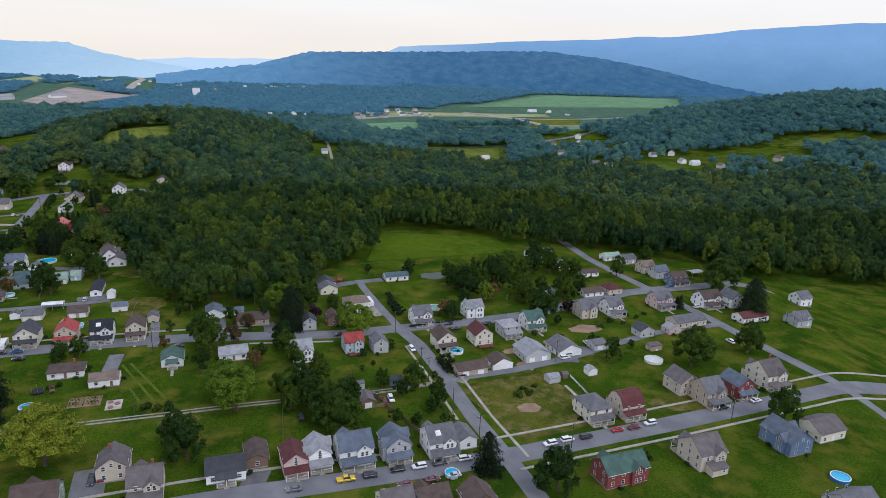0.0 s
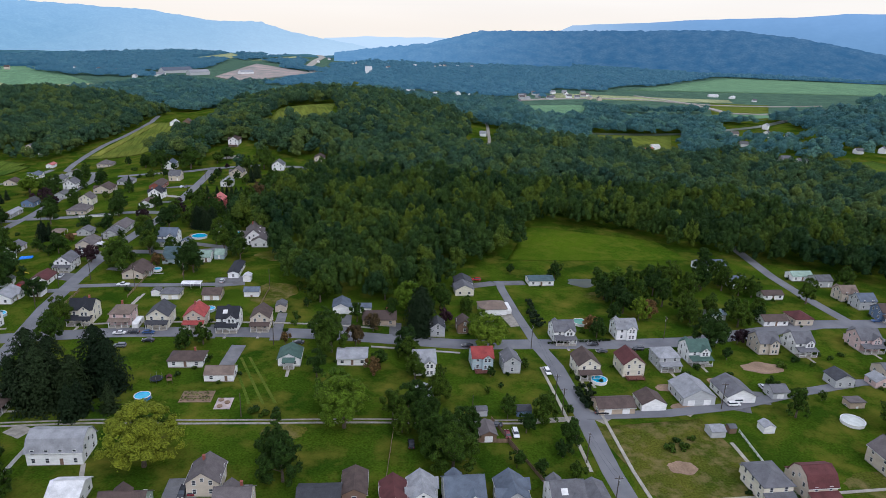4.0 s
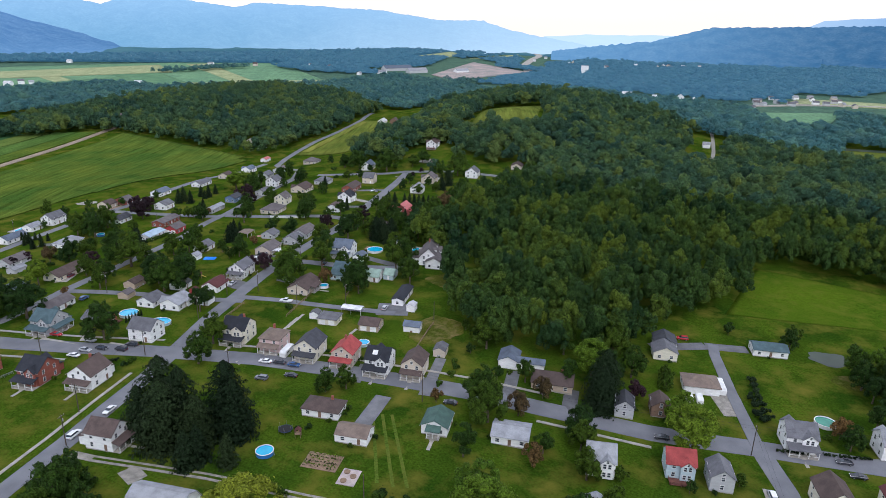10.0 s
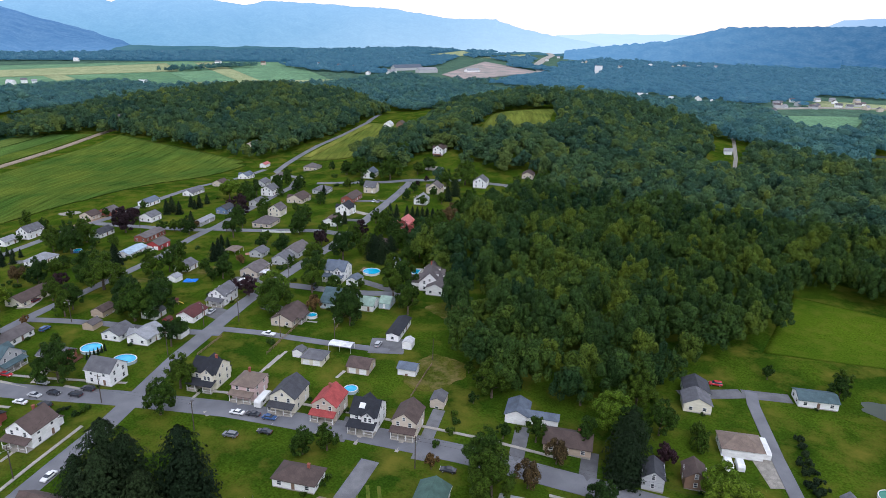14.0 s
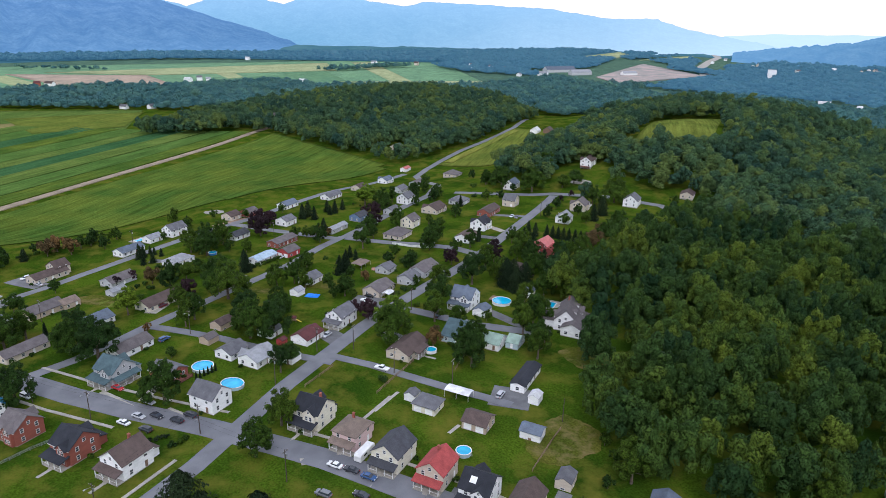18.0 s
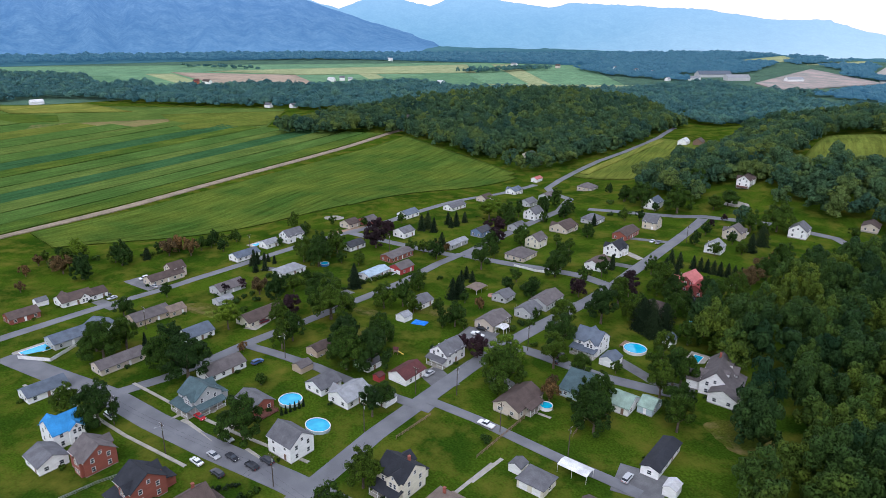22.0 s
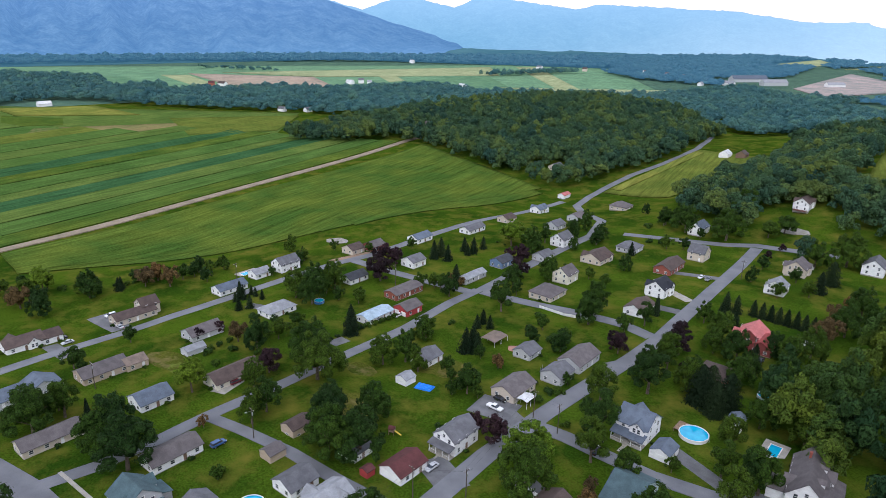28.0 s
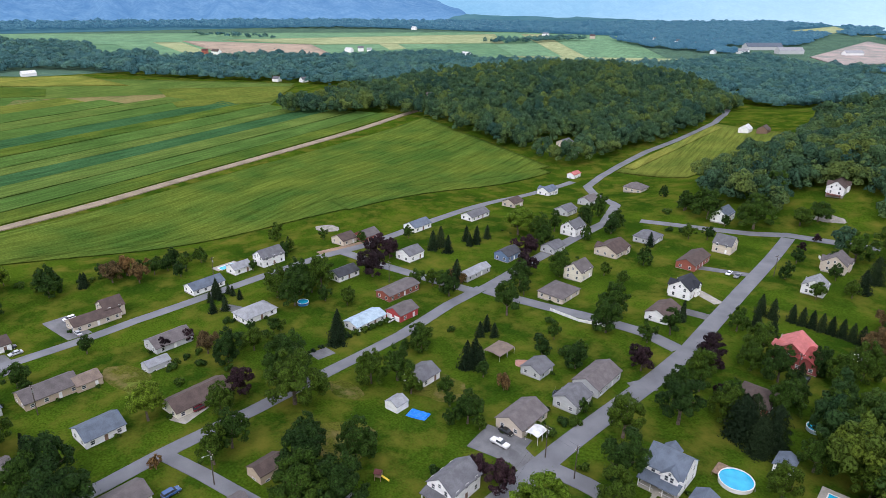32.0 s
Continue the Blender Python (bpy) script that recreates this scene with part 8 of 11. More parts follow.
tree("bush", 149.0, 391.3, 0.82)
tree("bush", 159.0, 370.0, 0.86)
tree("bush", 154.8, 371.8, 0.64)
tree("bush", 170.4, 365.5, 0.70)
tree("bush", 158.4, 366.2, 0.74)
tree("bush", 164.9, 357.4, 0.62)
tree("bush", 163.1, 353.9, 0.82)
tree("bush", 152.0, 317.7, 0.95)
tree("bush", 139.4, 316.9, 0.85)
tree("bush", 180.4, 319.3, 0.91)
tree("bush", 170.2, 324.3, 0.86)
tree("bush", 182.3, 314.8, 0.66)
tree("bush", 183.1, 324.5, 0.67)
tree("bush", 177.1, 295.6, 0.74)
tree("bush", 189.3, 293.6, 0.64)
tree("bush", 214.9, 299.2, 0.67)
tree("bush", 203.8, 293.9, 0.73)
tree("bush", 101.8, 378.6, 0.81)
tree("bush", 110.4, 375.4, 0.64)
tree("bush", 90.2, 399.1, 0.83)
tree("bush", 99.9, 398.5, 0.83)
tree("bush", 86.8, 327.6, 0.79)
tree("bush", 91.7, 335.1, 0.69)
tree("bush", 97.5, 171.2, 0.84)
tree("bush", 108.0, 178.5, 0.88)
tree("bush", 141.1, 175.6, 0.73)
tree("bush", 130.9, 181.6, 1.00)
tree("bush", 161.0, 190.9, 0.93)
tree("bush", 147.8, 185.8, 0.76)
tree("bush", 71.7, 159.1, 0.82)
tree("bush", 73.4, 171.4, 0.85)
tree("bush", 128.1, 147.3, 0.85)
tree("bush", 131.2, 151.5, 0.63)
tree("bush", -2.2, 149.5, 0.96)
tree("bush", 8.5, 152.6, 0.79)
tree("bush", 18.7, 153.9, 0.66)
tree("bush", 9.1, 147.3, 0.72)
tree("bush", 32.7, 151.7, 0.83)
tree("bush", 24.7, 155.7, 0.89)
tree("bush", -22.8, 171.3, 0.66)
tree("bush", -15.1, 172.0, 0.73)
tree("bush", -20.4, 179.7, 0.62)
tree("bush", -16.2, 176.8, 0.88)
tree("bush", -3.8, 179.6, 0.86)
tree("bush", -1.8, 178.9, 0.82)
tree("bush", 11.6, 182.5, 0.66)
tree("bush", 25.9, 191.5, 0.72)
tree("bush", 30.4, 187.1, 0.75)
tree("bush", -43.2, 172.5, 0.81)
tree("bush", -39.6, 179.7, 0.76)
tree("bush", -50.8, 170.3, 0.99)
tree("bush", -39.4, 166.0, 0.87)
tree("bush", -216.7, 233.2, 0.65)
tree("bush", -209.4, 232.1, 0.61)
tree("bush", -257.1, 229.4, 0.96)
tree("bush", -258.2, 223.3, 0.95)
tree("bush", -234.9, 240.5, 0.97)
tree("bush", -247.1, 238.7, 0.75)
tree("bush", -240.1, 196.0, 0.64)
tree("bush", -244.5, 189.8, 0.96)
tree("bush", -253.8, 180.2, 0.77)
tree("bush", -242.8, 182.5, 0.93)
tree("bush", -218.4, 203.2, 0.92)
tree("bush", -212.3, 199.4, 0.91)
tree("bush", -203.5, 209.8, 0.92)
tree("bush", -253.8, 189.6, 0.95)
tree("bush", -261.0, 190.9, 0.88)
tree("bush", -291.9, 177.9, 0.98)
tree("bush", -298.2, 191.9, 0.67)
tree("bush", -295.4, 211.8, 0.93)
tree("bush", -305.4, 211.6, 0.62)
tree("bush", -265.3, 241.8, 0.96)
tree("bush", -274.9, 238.3, 0.65)
tree("bush", -301.2, 244.2, 0.85)
tree("bush", -308.3, 246.5, 0.61)
tree("bush", -233.0, 262.5, 0.66)
tree("bush", -238.7, 267.0, 0.96)
tree("bush", -227.0, 258.2, 0.85)
tree("bush", -231.7, 263.0, 0.67)
tree("bush", -232.6, 314.2, 0.95)
tree("bush", -224.2, 307.9, 0.88)
tree("bush", -312.8, 268.8, 0.73)
tree("bush", -302.4, 258.4, 0.79)
tree("bush", -280.5, 337.4, 0.96)
tree("bush", -285.7, 333.2, 0.97)
tree("bush", -331.3, 345.1, 0.68)
tree("bush", -332.0, 333.7, 0.63)
tree("bush", -348.7, 372.4, 0.87)
tree("bush", -351.0, 363.2, 0.85)
tree("bush", -358.9, 296.2, 0.91)
tree("bush", -353.2, 307.2, 0.88)
tree("bush", -351.1, 263.7, 0.86)
tree("bush", -358.5, 278.5, 0.86)
tree("bush", -334.4, 233.0, 0.68)
tree("bush", -343.9, 225.0, 0.81)
tree("bush", -336.0, 244.5, 0.73)
tree("bush", -343.1, 246.2, 0.83)
tree("bush", -397.8, 245.8, 0.94)
tree("bush", -390.0, 242.9, 0.89)
tree("bush", -393.8, 261.4, 0.71)
tree("bush", -400.3, 264.0, 0.85)
tree("bush", -381.7, 202.2, 0.69)
tree("bush", -381.4, 215.3, 0.98)
tree("bush", -383.4, 222.4, 0.88)
tree("bush", -387.4, 213.8, 0.94)
tree("bush", -371.1, 191.3, 0.76)
tree("bush", -377.7, 194.3, 0.80)
tree("bush", -333.7, 191.5, 0.76)
tree("bush", -340.5, 193.5, 0.97)
tree("bush", -340.7, 218.2, 0.72)
tree("bush", -337.1, 204.4, 0.95)
tree("bush", -302.3, 410.3, 0.88)
tree("bush", -313.4, 420.3, 0.68)
tree("bush", -265.3, 425.0, 0.69)
tree("bush", -257.7, 430.3, 0.68)
tree("bush", -216.8, 438.0, 0.62)
tree("bush", -219.0, 452.1, 0.89)
tree("bush", -211.9, 448.8, 0.75)
tree("bush", -207.3, 443.4, 0.74)
tree("bush", -208.7, 413.9, 0.61)
tree("bush", -209.8, 400.0, 0.89)
tree("bush", -195.9, 355.5, 0.72)
tree("bush", -181.8, 322.0, 0.99)
tree("bush", -178.6, 332.6, 0.67)
tree("bush", -171.3, 338.2, 0.61)
tree("bush", -174.1, 332.7, 0.75)
tree("bush", -165.2, 343.5, 0.62)
tree("bush", -165.8, 336.2, 0.71)
tree("bush", -191.0, 315.3, 0.85)
tree("bush", -185.7, 298.9, 0.74)
tree("bush", -242.7, 366.3, 0.99)
tree("bush", -248.5, 368.7, 0.66)
tree("bush", -245.2, 358.4, 0.65)
tree("bush", -243.8, 364.8, 0.84)
tree("bush", -266.0, 363.9, 0.66)
tree("bush", -257.0, 367.9, 0.82)
tree("bush", -241.5, 333.7, 0.62)
tree("bush", -237.5, 345.8, 0.66)
tree("bush", -168.4, 369.7, 0.72)
tree("bush", -166.6, 379.0, 0.71)
tree("bush", -152.9, 369.9, 0.90)
tree("bush", -155.9, 359.7, 0.66)


# ---- cars, poles, pools and garden things ----
CAR_PAINT = {"white": (0.72, 0.72, 0.72), "black": (0.012, 0.012, 0.014), "dark": (0.03, 0.032, 0.04), "silver": (0.42, 0.43, 0.45), "grey": (0.16, 0.165, 0.175), "red": (0.38, 0.025, 0.03), "maroon": (0.13, 0.02, 0.03), "blue": (0.04, 0.09, 0.22), "yellow": (0.62, 0.42, 0.02)}
_car = {}


def car_meshes(kind):
    if kind in _car:
        return _car[kind]
    L, W = {"sedan": (4.7, 1.82), "suv": (4.7, 1.9), "pickup": (5.7, 2.0)}[kind]
    a = L / 2
    lower = {"sedan": [(-a, .35), (-a, .78), (-a + .15, .95), (-a + 1.0, 1.0), (a - 1.3, .98), (a - .1, .80), (a, .6), (a, .32)],
             "suv": [(-a, .38), (-a, .95), (-a + .1, 1.08), (a - 1.15, 1.08), (a - .1, .95), (a, .7), (a, .36)],
             "pickup": [(-a, .5), (-a, 1.12), (a - 1.5, 1.14), (a - .12, 1.05), (a, .8), (a, .45)]}[kind]
    glass = {"sedan": [(-a + .75, .98), (-a + 1.35, 1.40), (a - 2.0, 1.40), (a - 1.15, .98)], "suv": [(-a + .12, 1.06), (-a + .35, 1.64), (a - 1.85, 1.64), (a - 1.05, 1.06)],
             "pickup": [(-a + 2.0, 1.12), (-a + 2.15, 1.78), (a - 2.3, 1.78), (a - 1.5, 1.12)]}[kind]
    out = {}
    bm = bmesh.new()
    prism(bm, lower, -W / 2, W / 2, "y")
    bmesh.ops.bevel(bm, geom=[e for e in bm.edges], offset=0.09, segments=1, affect="EDGES")
    if kind == "pickup":
        box(bm, -a + .12, -W / 2 + .16, 1.10, -a + 1.95, W / 2 - .16, 1.135)
    out["body"] = bm
    bm = bmesh.new()
    prism(bm, glass, -W / 2 + .12, W / 2 - .12, "y")
    top = max(g[1] for g in glass)
    for v in bm.verts:
        if v.co.z > top - .01:
            v.co.y *= 0.82
    out["cabin_glass"] = bm
    bm = bmesh.new()
    x0, x1 = glass[1][0] - .05, glass[2][0] + .05
    box(bm, x0, -W / 2 * .76, top - .02, x1, W / 2 * .76, top + .06)
    bmesh.ops.bevel(bm, geom=[e for e in bm.edges], offset=0.03, segments=1, affect="EDGES")
    out["roof_panel"] = bm
    bm = bmesh.new()
    tube(bm, (0, -.11, 0), (0, .11, 0), .34, .34, 14)
    out["wheel"] = bm
    bm = bmesh.new()
    tube(bm, (0, -.125, 0), (0, .125, 0), .2, .2, 10)
    out["rim"] = bm
    bm = bmesh.new()
    box(bm, -.05, -.22, -.08, .05, .22, .08)
    out["light"] = bm
    made = {}
    for k, b in out.items():
        me = bpy.data.meshes.new(k)
        b.to_mesh(me)
        b.free()
        made[k] = me
    for k, m in (("cabin_glass", M_GLASS), ("wheel", M_TYRE), ("rim", M_METAL)):
        made[k].materials.append(m)
    made["size"] = (L, W)
    _car[kind] = made
    return made


_paint = {}


def car(kind, colour, x, y, ang):
    m = car_meshes(kind)
    word = {"sedan": "saloon car", "suv": "sport utility car", "pickup": "pickup truck"}[kind]
    e = thing("pickup_truck" if kind == "pickup" else "car", x, y, ground(x, y) + 0.12, ang, f"{colour} {word} parked on the asphalt", "truck" if kind == "pickup" else "car", "parked cars")
    pm = mat("car_paint_" + colour, CAR_PAINT[colour], tuple(c * .95 for c in CAR_PAINT[colour]), rough=0.25, spec=0.6)
    for k in ("body", "roof_panel"):
        key = (kind, colour, k)
        if key not in _paint:
            _paint[key] = m[k].copy()
            _paint[key].materials.clear()
            _paint[key].materials.append(pm)
        piece(k, _paint[key], None, e)
    piece("cabin_glass", m["cabin_glass"], None, e)
    L, W = m["size"]
    for sx in (-1, 1):
        for sy in (-1, 1):
            w = piece("wheel", m["wheel"], None, e)
            w.location = (sx * L * .30, sy * (W / 2 - .1), .34 - .04)
            piece("rim", m["rim"], None, w)
            k = ("light", sx)
            if k not in _paint:
                _paint[k] = m["light"].copy()
                _paint[k].materials.append(M_TRIM if sx > 0 else mat("tail_lamp", (.35, .01, .01), rough=.3))
            h = piece("headlight" if sx > 0 else "tail_light", _paint[k], None, e)
            h.location = (sx * (L / 2 - .03), sy * (W / 2 - .36), .72)
    return e


def utility_pole(x, y, ang, h=10.5, lamp=False, arm=True):
    e = thing("utility_pole", x, y, None, ang, "dark wooden utility pole" + (" with a street lamp" if lamp else " with a crossarm and wires"), "utility pole", "utility poles")
    bm = bmesh.new()
    tube(bm, (0, 0, -1), (0, 0, h), .17, .11, 8)
    part("pole", bm, M_POLE, e)
    if arm:
        bm = bmesh.new()
        box(bm, -1.2, -.06, h - .75, 1.2, .06, h - .60)
        ar = part("crossarm", bm, M_POLE, e)
        for u in (-1.1, -.4, .4, 1.1):
            bm = bmesh.new()
            tube(bm, (u, 0, h - .60), (u, 0, h - .42), .05, .035, 6)
            part("insulator", bm, M_TRIM, ar)
        bm = bmesh.new()
        tube(bm, (.30, 0, h - 2.4), (.30, 0, h - 1.5), .2, .2, 8)
        part("transformer", bm, M_METAL, e)
    if lamp:
        bm = bmesh.new()
        tube(bm, (0, 0, h - 1.2), (0, -1.8, h - .7), .045, .04, 6)
        ar = part("lamp_arm", bm, M_METAL, e)
        bm = bmesh.new()
        box(bm, -.16, -2.3, h - .82, .16, -1.75, h - .66)
        part("lamp_head", bm, M_METAL, ar)
    return e


def wires(name, pts, h=9.8):
    bm = bmesh.new()
    for (a, b), (c, d) in zip(pts, pts[1:]):
        za, zb = ground(a, b) + h, ground(c, d) + h
        for off in (-.9, .9):
            prev = None
            for i in range(9):
                t = i / 8
                p = Vector((a + (c - a) * t + off * .4, b + (d - b) * t + off, za + (zb - za) * t - 1.1 * 4 * t * (1 - t) * .5))
                if prev:
                    tube(bm, prev, p, .018, .018, 3)
                prev = p
    ob = part(name, bm, M_TYRE, None)
    return tagged(ob, "black overhead wires sagging between the poles", "cable", "", "stuff")


def round_pool(x, y, r, wall="white", water=None, deck=False, ry=None):
    e = thing("swimming_pool", x, y, None, 14.5, f"round above-ground pool with {wall} wall and blue water", "pool")
    ry = ry or r
    bm = bmesh.new()
    n = 28
    ring = [(math.cos(2 * math.pi * i / n), math.sin(2 * math.pi * i / n)) for i in range(n)]
    rows = [[bm.verts.new((c * (r + o), s * (ry + o), z)) for c, s in ring] for o, z in ((0, -.3), (0, 1.25), (-.06, 1.25), (-.06, .2))]
    for p, q in zip(rows, rows[1:]):
        for i in range(n):
            bm.faces.new((p[i], p[(i + 1) % n], q[(i + 1) % n], q[i]))
    part("pool_wall", bm, wall_mat("white" if wall == "white" else "pale blue") if wall != "blue" else mat("blue_vinyl", (.04, .16, .42), rough=.5), e)
    bm = bmesh.new()
    rows = [[bm.verts.new((c * (r + o), s * (ry + o), z)) for c, s in ring] for o, z in ((.12, 1.2), (.12, 1.28), (-.14, 1.28), (-.14, 1.2))]
    for p, q in zip(rows, rows[1:]):
        for i in range(n):
            bm.faces.new((p[i], p[(i + 1) % n], q[(i + 1) % n], q[i]))
    part("rim", bm, M_TRIM, e)
    bm = bmesh.new()
    disc(bm, 0, 0, 1.02, r - .06, n, ry - .06)
    part("water", bm, water or M_WATER, e)
    bm = bmesh.new()
    for s in (-.25, .25):
        tube(bm, (r + .5, s, -.2), (r + .1, s, 1.7), .03, .03, 5)
    for k in range(4):
        tube(bm, (r + .45 - k * .08, -.25, .3 + k * .35), (r + .45 - k * .08, .25, .3 + k * .35), .025, .025, 5)
    part("ladder", bm, M_METAL, e)
    if deck:
        d = thing("pool_deck", x - r * .7 - 1.6, y + .5, None, 14.5, "brown timber deck beside the pool", "deck")
        for k in range(9):
            bm = bmesh.new()
            box(bm, -1.6, -2.6 + k * .58, .95, 1.6, -2.6 + k * .58 + .54, 1.05)
            part("plank", bm, M_WOOD, d)
        for a in (-1.5, 1.5):
            for b in (-2.5, 2.5):
                bm = bmesh.new()
                box(bm, a - .07, b - .07, -.6, a + .07, b + .07, .96)
                part("deck_post", bm, M_WOOD, d)
    return e


def sunk_pool(x, y, ang, w, d):
    e = thing("swimming_pool", x, y, None, ang, "rectangular in-ground pool with pale concrete surround", "pool")
    bm = bmesh.new()
    box(bm, -w / 2 - 2, -d / 2 - 2, -.6, w / 2 + 2, d / 2 + 2, .10)
    part("surround", bm, M_CONC, e)
    bm = bmesh.new()
    for a0, b0, a1, b1 in ((-w / 2 - .3, -d / 2 - .3, w / 2 + .3, -d / 2), (-w / 2 - .3, d / 2, w / 2 + .3, d / 2 + .3), (-w / 2 - .3, -d / 2, -w / 2, d / 2), (w / 2, -d / 2, w / 2 + .3, d / 2)):
        box(bm, a0, b0, .101, a1, b1, .16)
    part("coping", bm, M_TRIM, e)
    bm = bmesh.new()
    box(bm, -w / 2, -d / 2, -.2, w / 2, d / 2, .115)
    part("water", bm, M_WATER, e)
    return e


def trampoline(x, y, r=2.1):
    e = thing("trampoline", x, y, None, 0, "round black trampoline on thin metal legs", "trampoline")
    bm = bmesh.new()
    disc(bm, 0, 0, .9, r, 24)
    part("mat", bm, M_TYRE, e)
    bm = bmesh.new()
    for i in range(24):
        a, b = 2 * math.pi * i / 24, 2 * math.pi * (i + 1) / 24
        tube(bm, (r * math.cos(a), r * math.sin(a), .9), (r * math.cos(b), r * math.sin(b), .9), .06, .06, 5)
    part("frame_ring", bm, mat("blue_pad", (.03, .05, .12), rough=.6), e)
    for i in range(6):
        a = 2 * math.pi * i / 6
        bm = bmesh.new()
        tube(bm, (r * math.cos(a), r * math.sin(a), -.3), (r * math.cos(a), r * math.sin(a), 2.4), .035, .035, 5)
        part("leg", bm, M_METAL, e)


def fence(name, pts, h, material, label, gap=2.4, board=.12, solid=False):
    x0, y0 = pts[0]
    e = thing(name, x0, y0, None, 0, label, "fence")
    z0 = ground(x0, y0)
    for (a, b), (c, d) in zip(pts, pts[1:]):
        ln = math.hypot(c - a, d - b)
        n = max(1, int(ln / gap))
        ux, uy = (c - a) / ln, (d - b) / ln
        for i in range(n + 1):
            px, py = a + (c - a) * i / n, b + (d - b) * i / n
            z = ground(px, py) - z0
            bm = bmesh.new()
            box(bm, px - x0 - .06, py - y0 - .06, z - .5, px - x0 + .06, py - y0 + .06, z + h + .08)
            part("post", bm, material, e)
            if i < n:
                qx, qy = a + (c - a) * (i + 1) / n, b + (d - b) * (i + 1) / n
                zq = ground(qx, qy) - z0
                for lo, hi in (((.08, h),) if solid else ((h * .32, h * .32 + board), (h * .66, h * .66 + board), (h - board, h))):
                    bm = bmesh.new()
                    s = [(-uy * .03, ux * .03), (uy * .03, -ux * .03)]
                    v = [bm.verts.new((xx - x0 + o[0], yy - y0 + o[1], zz + k)) for k in (lo, hi) for xx, yy, zz in ((px, py, z), (qx, qy, zq)) for o in s]
                    for f in ((0, 1, 3, 2), (4, 6, 7, 5), (0, 4, 5, 1), (2, 3, 7, 6), (0, 2, 6, 4), (1, 5, 7, 3)):
                        bm.faces.new([v[j] for j in f])
                    bmesh.ops.recalc_face_normals(bm, faces=bm.faces)
                    part("board", bm, material, e)
    return e


def patch(name, x, y, rx, ry, ang, material, label, lift=.05, seed=1):
    """An uneven spot of another ground, with ragged edges."""
    rng = np.random.default_rng(seed)
    n = 36
    bm = bmesh.new()
    c, s = math.cos(radians(ang)), math.sin(radians(ang))
    rows = []
    w = [rng.uniform(.75, 1.15) for _ in range(n)]
    w = [(w[i - 1] + w[i] + w[(i + 1) % n]) / 3 for i in range(n)]
    for f in (1.0, .5):
        row = []
        for i in range(n):
            a = 2 * math.pi * i / n
            u, v = rx * f * w[i] * math.cos(a), ry * f * w[i] * math.sin(a)
            px, py = x + u * c - v * s, y + u * s + v * c
            row.append(bm.verts.new((px, py, ground(px, py) + lift)))
        rows.append(row)
    for i in range(n):
        bm.faces.new((rows[0][i], rows[0][(i + 1) % n], rows[1][(i + 1) % n], rows[1][i]))
    bm.faces.new(rows[1])
    return tagged(part(name, bm, material, None), label, "", "", "structure")


def playset(x, y, ang):
    e = thing("playset", x, y, None, ang, "wooden climbing frame with a yellow slide", "playset")
    for a in (-.8, .8):
        for b in (-.8, .8):
            bm = bmesh.new()
            box(bm, a - .06, b - .06, -.3, a + .06, b + .06, 2.3)
            part("post", bm, M_WOOD, e)
    bm = bmesh.new()
    box(bm, -.85, -.85, 1.2, .85, .85, 1.3)
    part("platform", bm, M_WOOD, e)
    bm = bmesh.new()
    prism(bm, [(-1, 2.2), (0, 3.0), (1, 2.2), (1, 2.28), (0, 3.08), (-1, 2.28)], -1, 1, "x")
    part("roof", bm, roof_mat("maroon"), e)
    bm = bmesh.new()
    prism(bm, [(.85, 1.3), (2.9, .15), (2.9, .25), (.85, 1.4)], -.3, .3, "y")
    part("slide", bm, mat("yellow_plastic", (.65, .48, .03), rough=.4), e, "yellow plastic slide")


def tarp(x, y, ang):
    e = thing("tarp_heap", x, y, None, ang, "heap under a crumpled bright blue tarp on grass", "tarp")
    n = 12
    rng = np.random.default_rng(8)
    bm = bmesh.new()
    g = [[bm.verts.new(((i / n - .5) * 6.5, (j / n - .5) * 4, (0.05 if i in (0, n) or j in (0, n) else .55 + rng.uniform(-.18, .25)))) for j in range(n + 1)] for i in range(n + 1)]
    for i in range(n):
        for j in range(n):
            bm.faces.new((g[i][j], g[i + 1][j], g[i + 1][j + 1], g[i][j + 1]))
    part("sheet", bm, mat("blue_tarp", (.02, .20, .70), (.015, .15, .55), scale=.8, rough=.35), e)




def vegetable_garden(x, y, ang):
    e = thing("vegetable_garden", x, y, None, ang, "dug vegetable garden with rows of green plants", "garden bed")
    bm = bmesh.new()
    box(bm, -5.2, -3.6, -0.4, 5.2, 3.6, 0.08)
    part("soil", bm, M_DIRT, e)
    rng = np.random.default_rng(77)
    for r in range(6):
        P, Nn = [], []
        for k in range(70 if r % 3 else 30):
            P.append((rng.uniform(-4.9, 4.9), -3.0 + r * 1.2 + rng.normal(0, 0.16), rng.uniform(0.1, 0.55)))
            Nn.append((rng.normal(), rng.normal(), 1.4))
        V, Q = leaf_quads(rng, np.array(P), np.array(Nn), 0.3)
        o = new("plant_row", tri_soup("plant_row", V, Q, M_LEAF_G if r % 2 else M_LEAF))
        o.parent = e
    return e


def fire_patio(x, y, ang):
    e = thing("patio", x, y, None, ang, "pale pinkish stone patio with dark round planters", "patio")
    bm = bmesh.new()
    box(bm, -2.6, -3.4, -0.4, 2.6, 3.4, 0.12)
    part("slab", bm, mat("pink_flagstone", (0.46, 0.38, 0.35), (0.34, 0.29, 0.27), scale=0.7, rough=0.9, fine=0.1), e)
    for a, b in ((-1.2, 1.9), (1.1, 0.4), (-0.9, -1.9)):
        bm = bmesh.new()
        tube(bm, (a, b, 0.05), (a, b, 0.42), 0.85, 0.95, 16)
        part("planter", bm, M_DIRT, e)
    return e


